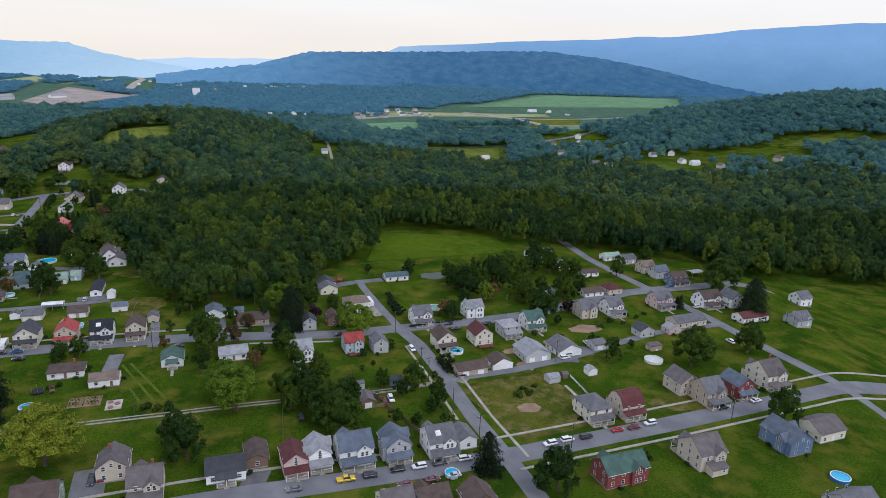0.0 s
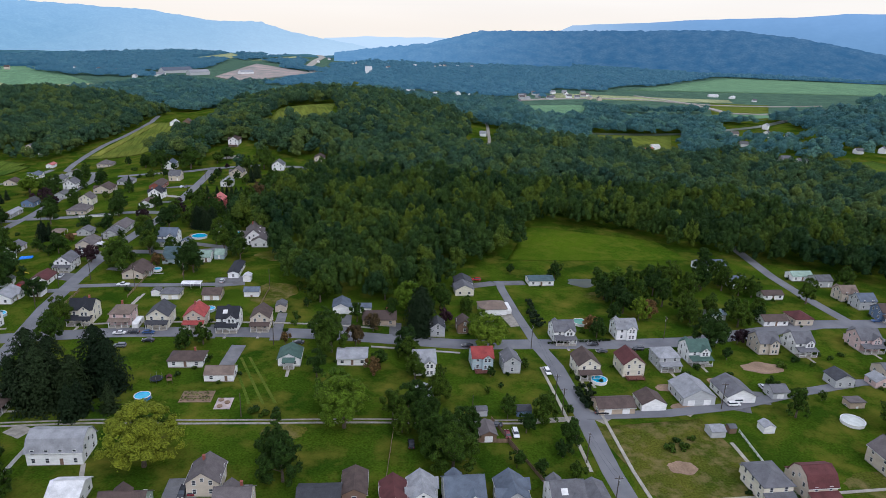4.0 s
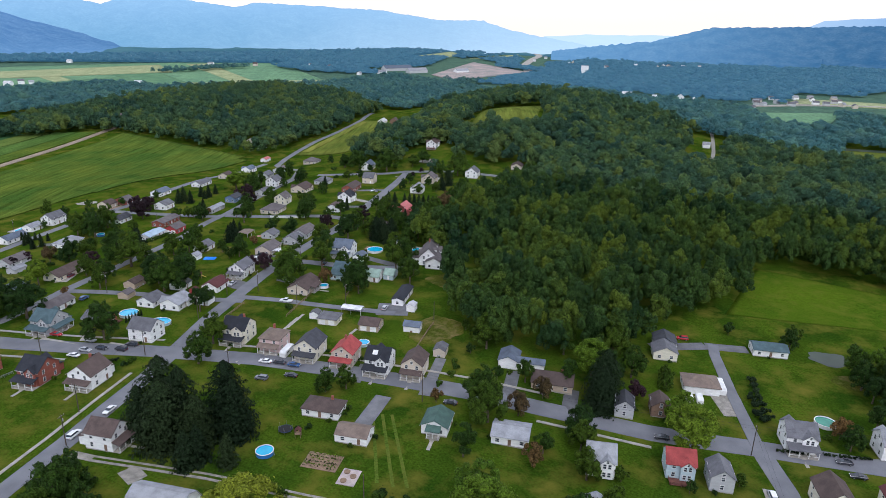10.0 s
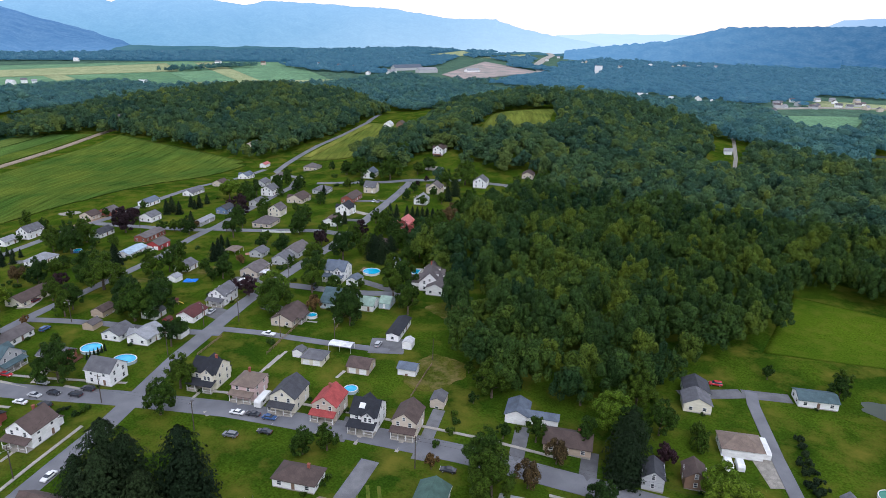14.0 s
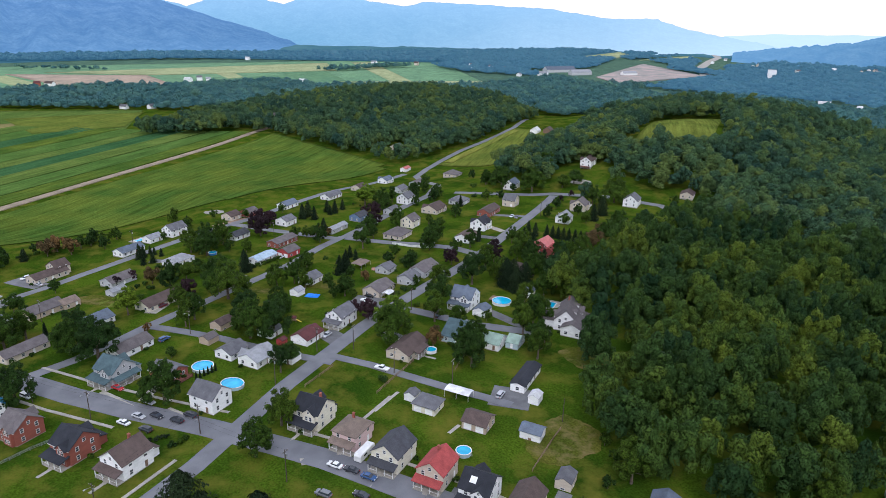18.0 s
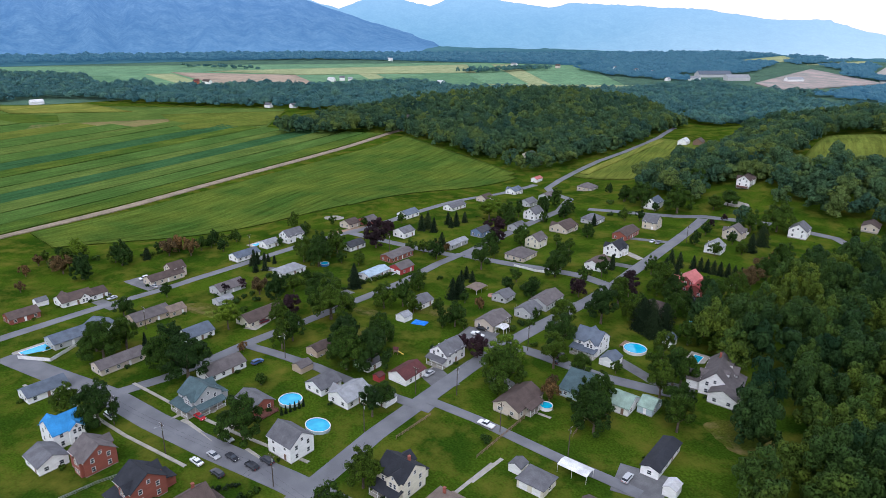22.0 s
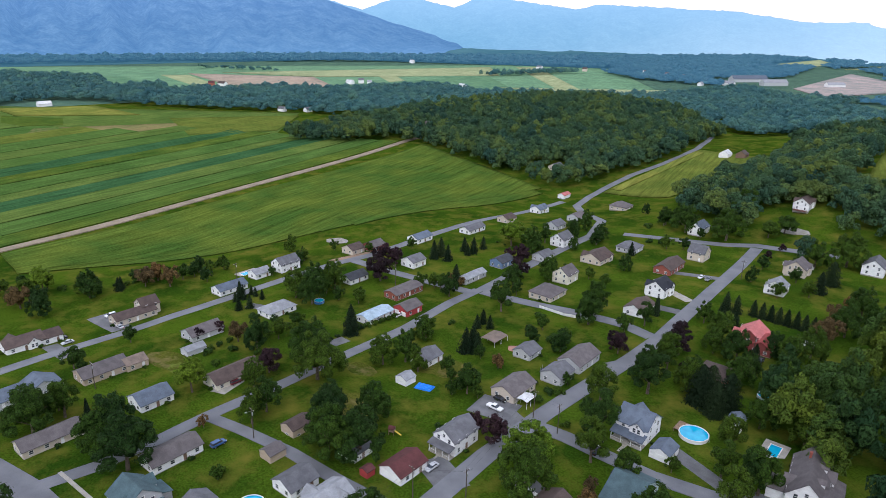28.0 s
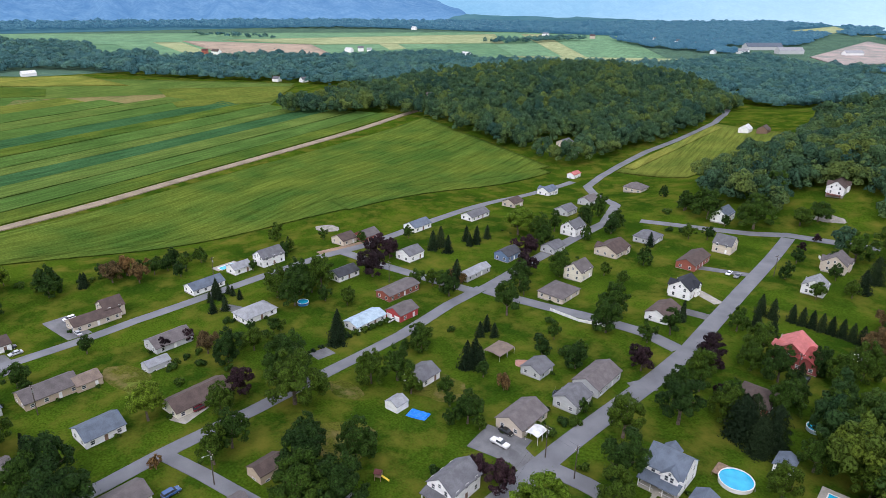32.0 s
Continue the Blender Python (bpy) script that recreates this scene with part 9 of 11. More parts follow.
def trailer(x, y, ang, ln, w, h, label, name="box_trailer", window=False):
    """A white trailer on two wheels with a drawbar; x along its length."""
    e = thing(name, x, y, None, ang, label, "trailer")
    r = 0.28
    bm = bmesh.new()
    prism(bm, [(-ln / 2, 0.45), (ln / 2, 0.45), (ln / 2, h - r), (ln / 2 - r, h), (-ln / 2 + r * 2, h), (-ln / 2, h - r * 2)], -w / 2, w / 2, "y")
    body = part("body", bm, M_TRIM, e)
    for sd in (-1, 1):
        bm = bmesh.new()
        tube(bm, (0.2, sd * (w / 2 - 0.2), 0.34), (0.2, sd * (w / 2 + 0.03), 0.34), 0.34, 0.34, 12)
        part("wheel", bm, M_TYRE, e)
        if window:
            bm = bmesh.new()
            box(bm, -ln * 0.28, sd * (w / 2 + 0.01) - 0.02, h * 0.55, -ln * 0.05, sd * (w / 2 + 0.01) + 0.02, h * 0.78)
            part("window", bm, M_GLASS, body)
    bm = bmesh.new()
    tube(bm, (ln / 2, 0, 0.5), (ln / 2 + 1.2, 0, 0.42), 0.07, 0.05, 6)
    part("drawbar", bm, M_METAL, e)
    return e


# parked cars
car("suv", "white", 55.6, 183.6, 197.5)
car("suv", "white", 62.1, 185.9, 17.5)
car("suv", "dark", 69.0, 187.6, 17.5)
car("sedan", "red", 81.3, 191.7, 17.5)
car("sedan", "maroon", 87.8, 193.2, 17.5)
car("suv", "white", 94.8, 196.0, 197.5)
car("sedan", "black", 126.8, 206.7, 197.5)
car("sedan", "white", 143.0, 212.2, 17.5)
car("suv", "white", 78.8, 252.4, 194.5)
car("sedan", "white", 91.6, 265.8, 284.5)
car("suv", "white", 11.6, 257.8, 287.5)
car("sedan", "black", 32.0, 234.2, 14.5)
car("suv", "white", 161.5, 269.3, 107.5)
car("suv", "white", 165.8, 314.6, 17.5)
car("sedan", "blue", 163.9, 347.7, 197.5)
car("pickup", "yellow", -10.9, 163.6, 14.5)
car("suv", "dark", -3.7, 165.8, 14.5)
car("suv", "black", 4.5, 169.0, 194.5)
car("suv", "white", 11.3, 170.9, 194.5)
car("sedan", "dark", 17.8, 172.8, 14.5)
car("suv", "white", 26.1, 175.3, 14.5)
car("sedan", "grey", -25.4, 158.4, 194.5)
car("sedan", "maroon", 6.8, 161.9, 194.5)
car("sedan", "maroon", 15.0, 164.3, 14.5)
car("sedan", "silver", 21.7, 166.3, 194.5)
car("suv", "dark", -82.5, 161.1, 284.5)
car("suv", "maroon", -80.4, 162.6, 104.5)
car("suv", "dark", -28.4, 198.0, 104.5)
car("sedan", "silver", -227.8, 224.2, 14.5)
car("sedan", "silver", -222.1, 218.0, 14.5)
car("suv", "dark", -210.5, 229.2, 194.5)
car("sedan", "white", -177.9, 194.8, 284.5)
car("suv", "white", -175.4, 180.9, 104.5)
car("sedan", "white", -156.5, 242.8, 194.5)
car("sedan", "dark", -151.4, 244.5, 194.5)
car("sedan", "blue", -145.6, 245.5, 14.5)
car("sedan", "dark", -141.6, 239.1, 194.5)
car("suv", "grey", -149.4, 232.8, 194.5)
car("sedan", "dark", -85.4, 251.4, 194.5)
car("suv", "silver", 11.2, 258.8, 107.5)
car("sedan", "dark", -21.1, 271.3, 194.5)
car("sedan", "dark", 29.7, 287.2, 194.5)
car("sedan", "dark", 33.1, 281.4, 194.5)
car("suv", "dark", 48.2, 287.5, 194.5)
car("sedan", "black", 30.6, 233.1, 14.5)
car("suv", "white", 77.5, 250.0, 17.5)
car("sedan", "white", -11.0, 214.3, 194.5)
car("suv", "white", 2.5, 213.0, 284.5)
car("sedan", "maroon", -0.0, 211.9, 104.5)
car("sedan", "dark", -4.3, 216.1, 194.5)
car("suv", "red", -27.1, 349.6, 194.5)
car("sedan", "white", -222.0, 213.2, 194.5)
car("suv", "dark", -213.3, 216.0, 194.5)
car("sedan", "dark", -218.0, 221.9, 14.5)
car("suv", "dark", -210.8, 224.8, 194.5)
car("suv", "white", -262.6, 199.2, 14.5)
car("sedan", "red", -244.4, 221.5, 14.5)
car("sedan", "silver", -223.7, 295.5, 284.5)
car("pickup", "white", -187.0, 290.5, 194.5)
car("pickup", "white", -199.7, 310.1, 194.5)
car("suv", "blue", -267.8, 250.2, 104.5)
car("suv", "maroon", -301.8, 267.1, 104.5)
car("pickup", "white", -237.5, 329.5, 14.5)
car("sedan", "black", -240.6, 334.4, 14.5)
car("suv", "maroon", -398.9, 246.5, 104.5)
car("suv", "white", -402.5, 244.4, 284.5)
car("sedan", "silver", -386.5, 245.2, 194.5)
car("sedan", "silver", -379.7, 224.6, 284.5)
car("suv", "dark", -386.0, 223.0, 104.5)
car("suv", "silver", -144.1, 304.1, 104.5)
car("sedan", "dark", -205.2, 342.4, 104.5)
car("sedan", "dark", -202.6, 338.7, 104.5)
car("sedan", "dark", -192.9, 336.5, 104.5)
car("sedan", "white", -277.0, 496.9, 284.5)
car("pickup", "grey", -272.8, 496.9, 284.5)
car("sedan", "white", -324.4, 346.6, 284.5)
car("suv", "maroon", -232.4, 268.5, 284.5)
car("pickup", "dark", -207.4, 432.1, 284.5)
trailer(-154.0, 251.7, 104.5, 7.5, 2.4, 2.7, "white camper trailer parked beside a house", "camper_trailer", True)
trailer(-17.1, 299.6, 107.5, 5, 2.2, 2.4, "white box trailer on a concrete yard", "box_trailer", False)
trailer(-14.0, 301.4, 107.5, 4.5, 2.1, 2.3, "small white box trailer on a concrete yard", "box_trailer", False)
trailer(-8.5, 314.1, 107.5, 9, 2.4, 2.7, "long white camper trailer beside the workshop", "camper_trailer", True)
# utility poles and wires
utility_pole(24.7, 203.9, 104.5)
utility_pole(31.8, 185.1, 14.5)
utility_pole(125.1, 196.6, 14.5)
utility_pole(62.4, 181.7, 104.5)
utility_pole(-199.7, 226.3, 14.5)
utility_pole(-186.0, 189.9, 14.5, lamp=True)
utility_pole(-173.2, 176.8, 104.5)
utility_pole(-94.1, 247.8, 14.5)
utility_pole(-83.9, 198.5, 14.5, arm=False, h=8.5)
utility_pole(4.5, 277.5, 104.5)
utility_pole(14.7, 237.8, 14.5)
utility_pole(17.2, 228.9, 14.5)
utility_pole(60.4, 301.9, 104.5)
utility_pole(72.6, 246.6, 14.5)
utility_pole(-12.4, 219.0, 14.5, arm=False, h=8.5)
utility_pole(-257.3, 199.3, 104.5, lamp=True)
utility_pole(-232.1, 207.5, 14.5, lamp=True)
utility_pole(-161.4, 229.9, 104.5)
utility_pole(-207.2, 259.0, 14.5)
utility_pole(-215.9, 284.2, 14.5)
utility_pole(-207.1, 294.8, 104.5)
utility_pole(-265.5, 260.0, 14.5, lamp=True)
utility_pole(-120.7, 305.2, 14.5, arm=False, h=8.5)
utility_pole(-160.6, 298.5, 104.5)
utility_pole(-181.9, 291.6, 14.5)
utility_pole(-226.3, 335.9, 14.5, lamp=True)
utility_pole(-215.8, 336.1, 104.5)
utility_pole(-329.2, 227.0, 14.5)
utility_pole(-209.7, 430.4, 14.5)
utility_pole(-408.8, 303.9, 104.5)
utility_pole(-357.3, 365.3, 14.5)
utility_pole(-263.9, 511.2, 14.5)
wires("overhead_wires", [(-199.7, 226.3), (-186.0, 189.9), (-173.2, 176.8)])
wires("overhead_wires", [(-94.1, 247.8), (4.5, 277.5), (60.4, 301.9)])
wires("overhead_wires", [(24.7, 203.9), (31.8, 185.1)])
wires("overhead_wires", [(4.5, 277.5), (14.7, 237.8)])
wires("overhead_wires", [(-257.3, 199.3), (-232.1, 207.5), (-200.5, 220.9), (-161.4, 229.9)])
wires("overhead_wires", [(-226.3, 335.9), (-215.8, 336.1)])
wires("overhead_wires", [(-207.2, 259.0), (-215.9, 284.2), (-207.1, 294.8), (-226.3, 335.9)])
# pools and garden things
round_pool(-119.7, 201.1, 2.55, "blue")
round_pool(30.8, 255.9, 2.99, "white")
round_pool(24.9, 308.5, 3.34, "white", water=mat("green_pool_water", (0.05, 0.24, 0.16), (0.04, 0.2, 0.14), rough=0.1))
round_pool(-236.2, 248.4, 3.78, "pale")
round_pool(-217.3, 248.6, 4.22, "pale", ry=3.4)
round_pool(-183.2, 312.7, 2.11, "white")
round_pool(-191.6, 369.2, 4.31, "white", deck=True)
round_pool(-133.2, 271.4, 2.29, "pale")
round_pool(116.2, 248.2, 3.87, "white", water=mat("pale_liner", (0.55, 0.58, 0.55), rough=0.2))
round_pool(143.7, 162.5, 2.9, "blue")
round_pool(-192.1, 409.1, 2.46, "pale")
round_pool(-357.5, 324.6, 2.29, "blue")
round_pool(21.2, 167.2, 2.2, "pale")
round_pool(-205.6, 464.0, 2.29, "white", water=M_TRIM)
sunk_pool(-335.2, 188.3, 104.5, 11, 6)
sunk_pool(-173.8, 382.5, 104.5, 6, 3)
sunk_pool(-419.5, 313.8, 104.5, 8, 4)
trampoline(-121.8, 212.6)
trampoline(-245.1, 359.4)
trampoline(-245.8, 360.1)
playset(-244.6, 295.3, 40)
playset(-116.7, 212.3, 120)
tarp(-262.9, 319.3, 30)
# fences
fence("board_fence", [(-133.1, 156.8), (-136.1, 171.2)], 1.5, M_TRIM, "white board fence beside the lawn", solid=True)
fence("board_fence", [(-10.3, 205.4), (0.5, 208.2), (5.6, 199.9)], 1.5, M_WOOD, "brown timber fence round a back yard", solid=True)
fence("vinyl_fence", [(-296.5, 404.5), (-281.3, 405.2), (-270.2, 409.1), (-278.8, 423.8)], 1.3, M_TRIM, "white vinyl fence along the garden", solid=True)
fence("rail_fence", [(-227.3, 175.1), (-229.2, 189.1), (-228.9, 195.1)], 1.2, M_METAL, "thin metal rail fence on the lawn")
fence("rail_fence", [(-176.2, 277.7), (-182.9, 302.9)], 1.3, M_WOOD, "weathered timber fence between gardens")
fence("rail_fence", [(-166.9, 307.5), (-172.7, 322.1)], 1.3, M_WOOD, "weathered timber fence behind the yard")
fence("rail_fence", [(-113.9, 278.3), (-117.6, 294.8), (-118.8, 301.2)], 1.1, M_WOOD, "low timber fence at the lot edge")
fence("rail_fence", [(-198.1, 264.6), (-202.1, 280.4)], 1.2, M_WOOD, "low weathered timber fence at the lot edge")
fence("rail_fence", [(75.2, 232.5), (78.8, 214.2)], 1.2, M_TRIM, "pale rail fence along a path")
fence("vinyl_fence", [(-264.1, 550.4), (-252.0, 536.7), (-249.4, 553.7)], 1.6, M_TRIM, "white vinyl fence round a terrace", solid=True)
fence("vinyl_fence", [(-330.8, 181.3), (-320.4, 190.8), (-329.7, 201.3)], 1.5, M_TRIM, "white fence round the pool", solid=True)
fence("board_fence", [(-36.0, 207.4), (-31.5, 178.4)], 1.4, M_WOOD, "timber fence between back yards")
fence("board_fence", [(-6.0, 219.5), (12.3, 191.0)], 1.4, M_WOOD, "timber fence behind the garage", solid=True)
# hedges
tree("hedge_clump", 1.0, 326.1, 1.3)
tree("hedge_clump", 2.2, 322.0, 1.3)
tree("hedge_clump", 3.4, 317.9, 1.3)
tree("hedge_clump", 4.6, 313.8, 1.3)
tree("hedge_clump", 5.8, 309.6, 1.3)
tree("hedge_clump", 7.0, 305.5, 1.3)
tree("hedge_clump", 8.2, 301.4, 1.3)
tree("hedge_clump", 11.8, 283.8, 0.55)
tree("hedge_clump", 12.9, 284.2, 0.55)
tree("hedge_clump", 14.0, 284.6, 0.55)
tree("hedge_clump", 15.1, 285.0, 0.55)
tree("hedge_clump", 16.1, 285.4, 0.55)
tree("hedge_clump", 17.2, 285.7, 0.55)
tree("hedge_clump", 18.3, 286.1, 0.55)
tree("hedge_clump", 19.4, 286.5, 0.55)
tree("hedge_clump", 24.5, 288.6, 0.55)
tree("hedge_clump", 25.9, 289.1, 0.55)
tree("hedge_clump", 27.2, 289.6, 0.55)
tree("hedge_clump", 28.6, 290.1, 0.55)
tree("hedge_clump", 30.0, 290.6, 0.55)
tree("hedge_clump", 31.4, 291.1, 0.55)
tree("hedge_clump", 32.7, 291.6, 0.55)
tree("hedge_clump", 34.1, 292.2, 0.55)
tree("hedge_clump", 35.5, 292.7, 0.55)
tree("hedge_clump", 36.8, 293.2, 0.55)
tree("hedge_clump", 22.5, 246.1, 1.1)
tree("hedge_clump", 23.1, 244.0, 1.1)
tree("hedge_clump", 23.7, 242.0, 1.1)
tree("hedge_clump", 24.2, 239.9, 1.1)
tree("hedge_clump", 24.8, 237.9, 1.1)
tree("hedge_clump", 25.4, 235.9, 1.1)
tree("hedge_clump", -315.7, 307.6, 0.9)
tree("hedge_clump", -316.7, 310.7, 0.9)
tree("hedge_clump", -317.6, 313.8, 0.9)
tree("hedge_clump", -318.5, 316.9, 0.9)
tree("hedge_clump", -319.5, 320.0, 0.9)
tree("hedge_clump", -320.4, 323.0, 0.9)
tree("hedge_clump", -321.3, 326.1, 0.9)
tree("bush", -321.3, 326.1, 1.5)
tree("bush", -321.9, 329.8, 1.5)
tree("bush", -322.5, 333.6, 1.5)
tree("bush", -323.1, 337.3, 1.5)
tree("bush", -323.7, 341.0, 1.5)
tree("bush", -324.3, 344.7, 1.5)
tree("hedge_clump", 124.7, 242.3, 0.6)
tree("hedge_clump", 124.0, 235.5, 0.6)
tree("hedge_clump", 123.3, 228.6, 0.6)
tree("hedge_clump", -207.2, 212.6, 0.7)
tree("hedge_clump", -206.7, 214.1, 0.7)
tree("hedge_clump", -206.2, 215.6, 0.7)
tree("hedge_clump", -205.7, 217.0, 0.7)
tree("hedge_clump", -205.2, 218.5, 0.7)
tree("cypress", -230.8, 242.8, 0.5)
tree("cypress", -230.9, 244.3, 0.5)
tree("cypress", -231.0, 245.9, 0.5)
tree("cypress", -231.1, 247.5, 0.5)
tree("cypress", -231.2, 249.1, 0.5)
tree("cypress", -231.3, 250.6, 0.5)
tree("bush", -113.2, 190.7, 1.2)
tree("bush", -110.8, 190.5, 1.2)
tree("bush", -108.4, 190.3, 1.2)
tree("bush", -105.9, 190.0, 1.2)
tree("bush", -103.5, 189.8, 1.2)
tree("bush", -81.4, 201.7, 1.6)
tree("bush", -77.3, 201.1, 1.6)
tree("bush", -73.1, 200.4, 1.6)
tree("bush", -383.1, 451.3, 0.8)
tree("bush", -376.8, 451.9, 0.8)
tree("bush", -370.4, 452.5, 0.8)
tree("bush", -364.0, 453.1, 0.8)
tree("bush", -357.6, 453.7, 0.8)
tree("bush", -351.2, 454.3, 0.8)
tree("bush", -344.8, 454.9, 0.8)
tree("bush", -338.4, 455.5, 0.8)
tree("bush", -332.0, 456.1, 0.8)
# driveways, yards and bare ground
drape("driveway", [(-106.7, 244.1), (-103.4, 225.7)], 5.5, M_DRIVE, 0.055, "dark asphalt driveway")
drape("driveway", [(-102.4, 277.0), (-95.4, 251.3)], 4, M_DRIVE, 0.055, "dark asphalt driveway")
drape("driveway", [(-75.8, 283.2), (-70.8, 264.4)], 4.5, M_DRIVE, 0.055, "dark asphalt driveway")
drape("driveway", [(-53.9, 283.0), (-50.2, 266.5)], 5, M_DRIVE, 0.055, "dark asphalt driveway")
drape("driveway", [(-119.9, 246.7), (-124.1, 259.0)], 3.5, M_DRIVE, 0.055, "dark asphalt driveway")
drape("driveway", [(-147.1, 302.8), (-135.0, 308.8)], 13, M_DRIVE, 0.055, "dark asphalt driveway")
drape("driveway", [(-244.7, 327.4), (-231.6, 332.6)], 12, M_DRIVE, 0.055, "dark asphalt driveway")
drape("driveway", [(-235.7, 331.1), (-225.0, 329.8)], 7, M_DRIVE, 0.055, "dark asphalt driveway")
drape("driveway", [(-227.7, 297.5), (-212.3, 295.6)], 9, M_DRIVE, 0.055, "dark asphalt driveway")
drape("driveway", [(-406.0, 239.3), (-383.9, 245.8)], 9, M_DRIVE, 0.055, "dark asphalt driveway")
drape("driveway", [(-381.6, 218.3), (-363.5, 223.0)], 6, M_DRIVE, 0.055, "dark asphalt driveway")
drape("driveway", [(-298.7, 259.5), (-304.5, 268.9)], 6, M_CONC, 0.055, "pale concrete driveway")
drape("driveway", [(-314.3, 309.2), (-315.6, 316.5)], 6, M_DRIVE, 0.055, "dark asphalt driveway")
drape("driveway", [(-209.2, 312.9), (-198.5, 312.1)], 7, M_DRIVE, 0.055, "dark asphalt driveway")
drape("driveway", [(-190.2, 357.9), (-172.9, 355.3), (-160.3, 360.5)], 5, M_DRIVE, 0.055, "dark asphalt driveway")
drape("driveway", [(-278.4, 468.8), (-259.3, 463.2)], 5, M_CONC, 0.055, "pale concrete driveway")
drape("driveway", [(-262.9, 444.7), (-250.0, 448.5)], 6, M_DRIVE, 0.055, "dark asphalt driveway")
drape("driveway", [(-292.3, 491.5), (-267.8, 506.0)], 5, M_DRIVE, 0.055, "dark asphalt driveway")
drape("driveway", [(-366.9, 302.5), (-375.5, 297.7)], 5, M_DRIVE, 0.055, "dark asphalt driveway")
drape("driveway", [(-231.4, 384.9), (-238.3, 386.7)], 7, M_DRIVE, 0.055, "dark asphalt driveway")
drape("driveway", [(73.9, 253.4), (83.6, 252.1)], 12, M_DRIVE, 0.055, "dark asphalt driveway")
drape("driveway", [(29.9, 233.1), (27.4, 229.2)], 9, M_GRAVEL, 0.055, "gravel parking place")
drape("driveway", [(61.4, 245.4), (64.2, 243.6)], 12, M_GRAVEL, 0.055, "gravel yard")
drape("driveway", [(91.1, 258.7), (83.8, 257.9)], 9, M_DRIVE, 0.055, "dark asphalt driveway")
drape("driveway", [(-37.1, 334.6), (-17.8, 349.2)], 6, M_DRIVE, 0.055, "dark asphalt driveway")
drape("driveway", [(-17.8, 349.2), (-2.3, 355.2)], 6, M_DRIVE, 0.055, "dark asphalt driveway")
drape("driveway", [(-8.7, 312.1), (-1.6, 298.2)], 8, M_GRAVEL, 0.055, "gravel yard")
drape("driveway", [(-85.0, 167.3), (-81.4, 154.3)], 9, M_DRIVE, 0.055, "dark asphalt driveway")
drape("driveway", [(-36.8, 168.5), (-38.0, 157.7)], 7, M_DRIVE, 0.055, "dark asphalt driveway")
drape("driveway", [(-144.3, 179.3), (-145.7, 174.2)], 7, M_GRAVEL, 0.055, "gravel yard")
drape("driveway", [(-237.2, 232.1), (-230.9, 223.3)], 3, M_CONC, 0.055, "pale concrete front walk")
drape("driveway", [(-220.2, 226.8), (-201.0, 230.8)], 1.6, M_CONC, 0.055, "pale concrete footpath")
drape("driveway", [(-247.2, 217.1), (-230.2, 220.2)], 1.8, M_CONC, 0.055, "pale concrete footpath")
drape("driveway", [(-166.8, 238.4), (-165.0, 241.9)], 6, M_CONC, 0.055, "pale concrete driveway")
drape("driveway", [(-168.2, 263.4), (-171.7, 279.7)], 1.2, M_CONC, 0.055, "pale concrete garden path")
drape("driveway", [(-143.0, 276.2), (-143.4, 281.7)], 1.2, M_CONC, 0.055, "pale concrete garden path")
drape("driveway", [(-169.0, 269.7), (-171.7, 283.3)], 1.2, M_CONC, 0.055, "pale concrete garden path")
drape("driveway", [(-115.9, 166.9), (-111.6, 159.9)], 1.3, M_CONC, 0.055, "pale garden path")
drape("driveway", [(71.4, 225.6), (76.6, 206.6)], 1.3, M_CONC, 0.055, "pale garden path")
drape("driveway", [(-406.0, 355.0), (-406.2, 379.8)], 9, M_DIRT, 0.055, "reddish gravel driveway")
patch("bare_patch", 53.4, 208.3, 4.5, 3.5, 14.5, M_DIRT, "bare earth patch in a weedy lot", seed=274)
vegetable_garden(-103.2, 206.3, 14.5)
fire_patio(-92.8, 204.4, 14.5)
patch("bare_patch", 55.9, 257.6, 5, 3, 14.5, M_DIRT, "bare earth yard", seed=277)
patch("bare_patch", 58.9, 244.5, 4, 2.5, 14.5, M_DIRT, "bare earth heap", seed=278)
patch("bare_patch", -443.3, 377.0, 9, 6, 14.5, M_GRAVEL, "pale rubble building plot", seed=279)
patch("dry_grass", -115.4, 290.0, 9, 7, 14.5, M_DRYGRASS, "dry yellow lawn patch", seed=280)
patch("dry_grass", -133.4, 342.5, 5, 3, 14.5, M_DRYGRASS, "dry worn grass", seed=281)
patch("bare_patch", 125.0, 218.5, 7, 5, 14.5, M_DIRT, "bare earth beside the house", seed=282)
patch("terrace", -267.7, 365.8, 5, 3, 14.5, mat("red_gravel", (0.38, 0.20, 0.15), (0.3, 0.16, 0.12), scale=1), "reddish gravel terrace", seed=283)
patch("dry_grass", -288.3, 308.1, 8, 4, 14.5, M_DRYGRASS, "dry grass patch", seed=284)
patch("dry_grass", -325.6, 255.4, 9, 4, 14.5, M_HAY, "paler mown grass", seed=285)
patch("bare_patch", 75.0, 267.0, 4, 3, 14.5, M_DIRT, "bare earth by the pool", seed=286)
patch("pond", 27.3, 363.4, 8.5, 6.5, 20, M_POND, "still grey-green pond in the lawn", seed=287)
patch("dry_grass", -67.8, 194.2, 7, 5, 14.5, M_DRYGRASS, "dry grass patch", seed=288)
patch("bare_patch", -116.4, 306.1, 5, 4, 14.5, M_DRYGRASS, "dry lawn edge", seed=289)
patch("bare_patch", -285.7, 602.2, 9, 5, 14.5, M_GRAVEL, "gravel yard below the hill house", seed=290)
drape("mown_strip", [(-101.4, 235.0), (-80.3, 207.1)], 1.0, M_MOWN, 0.03, "paler mown strip of grass")
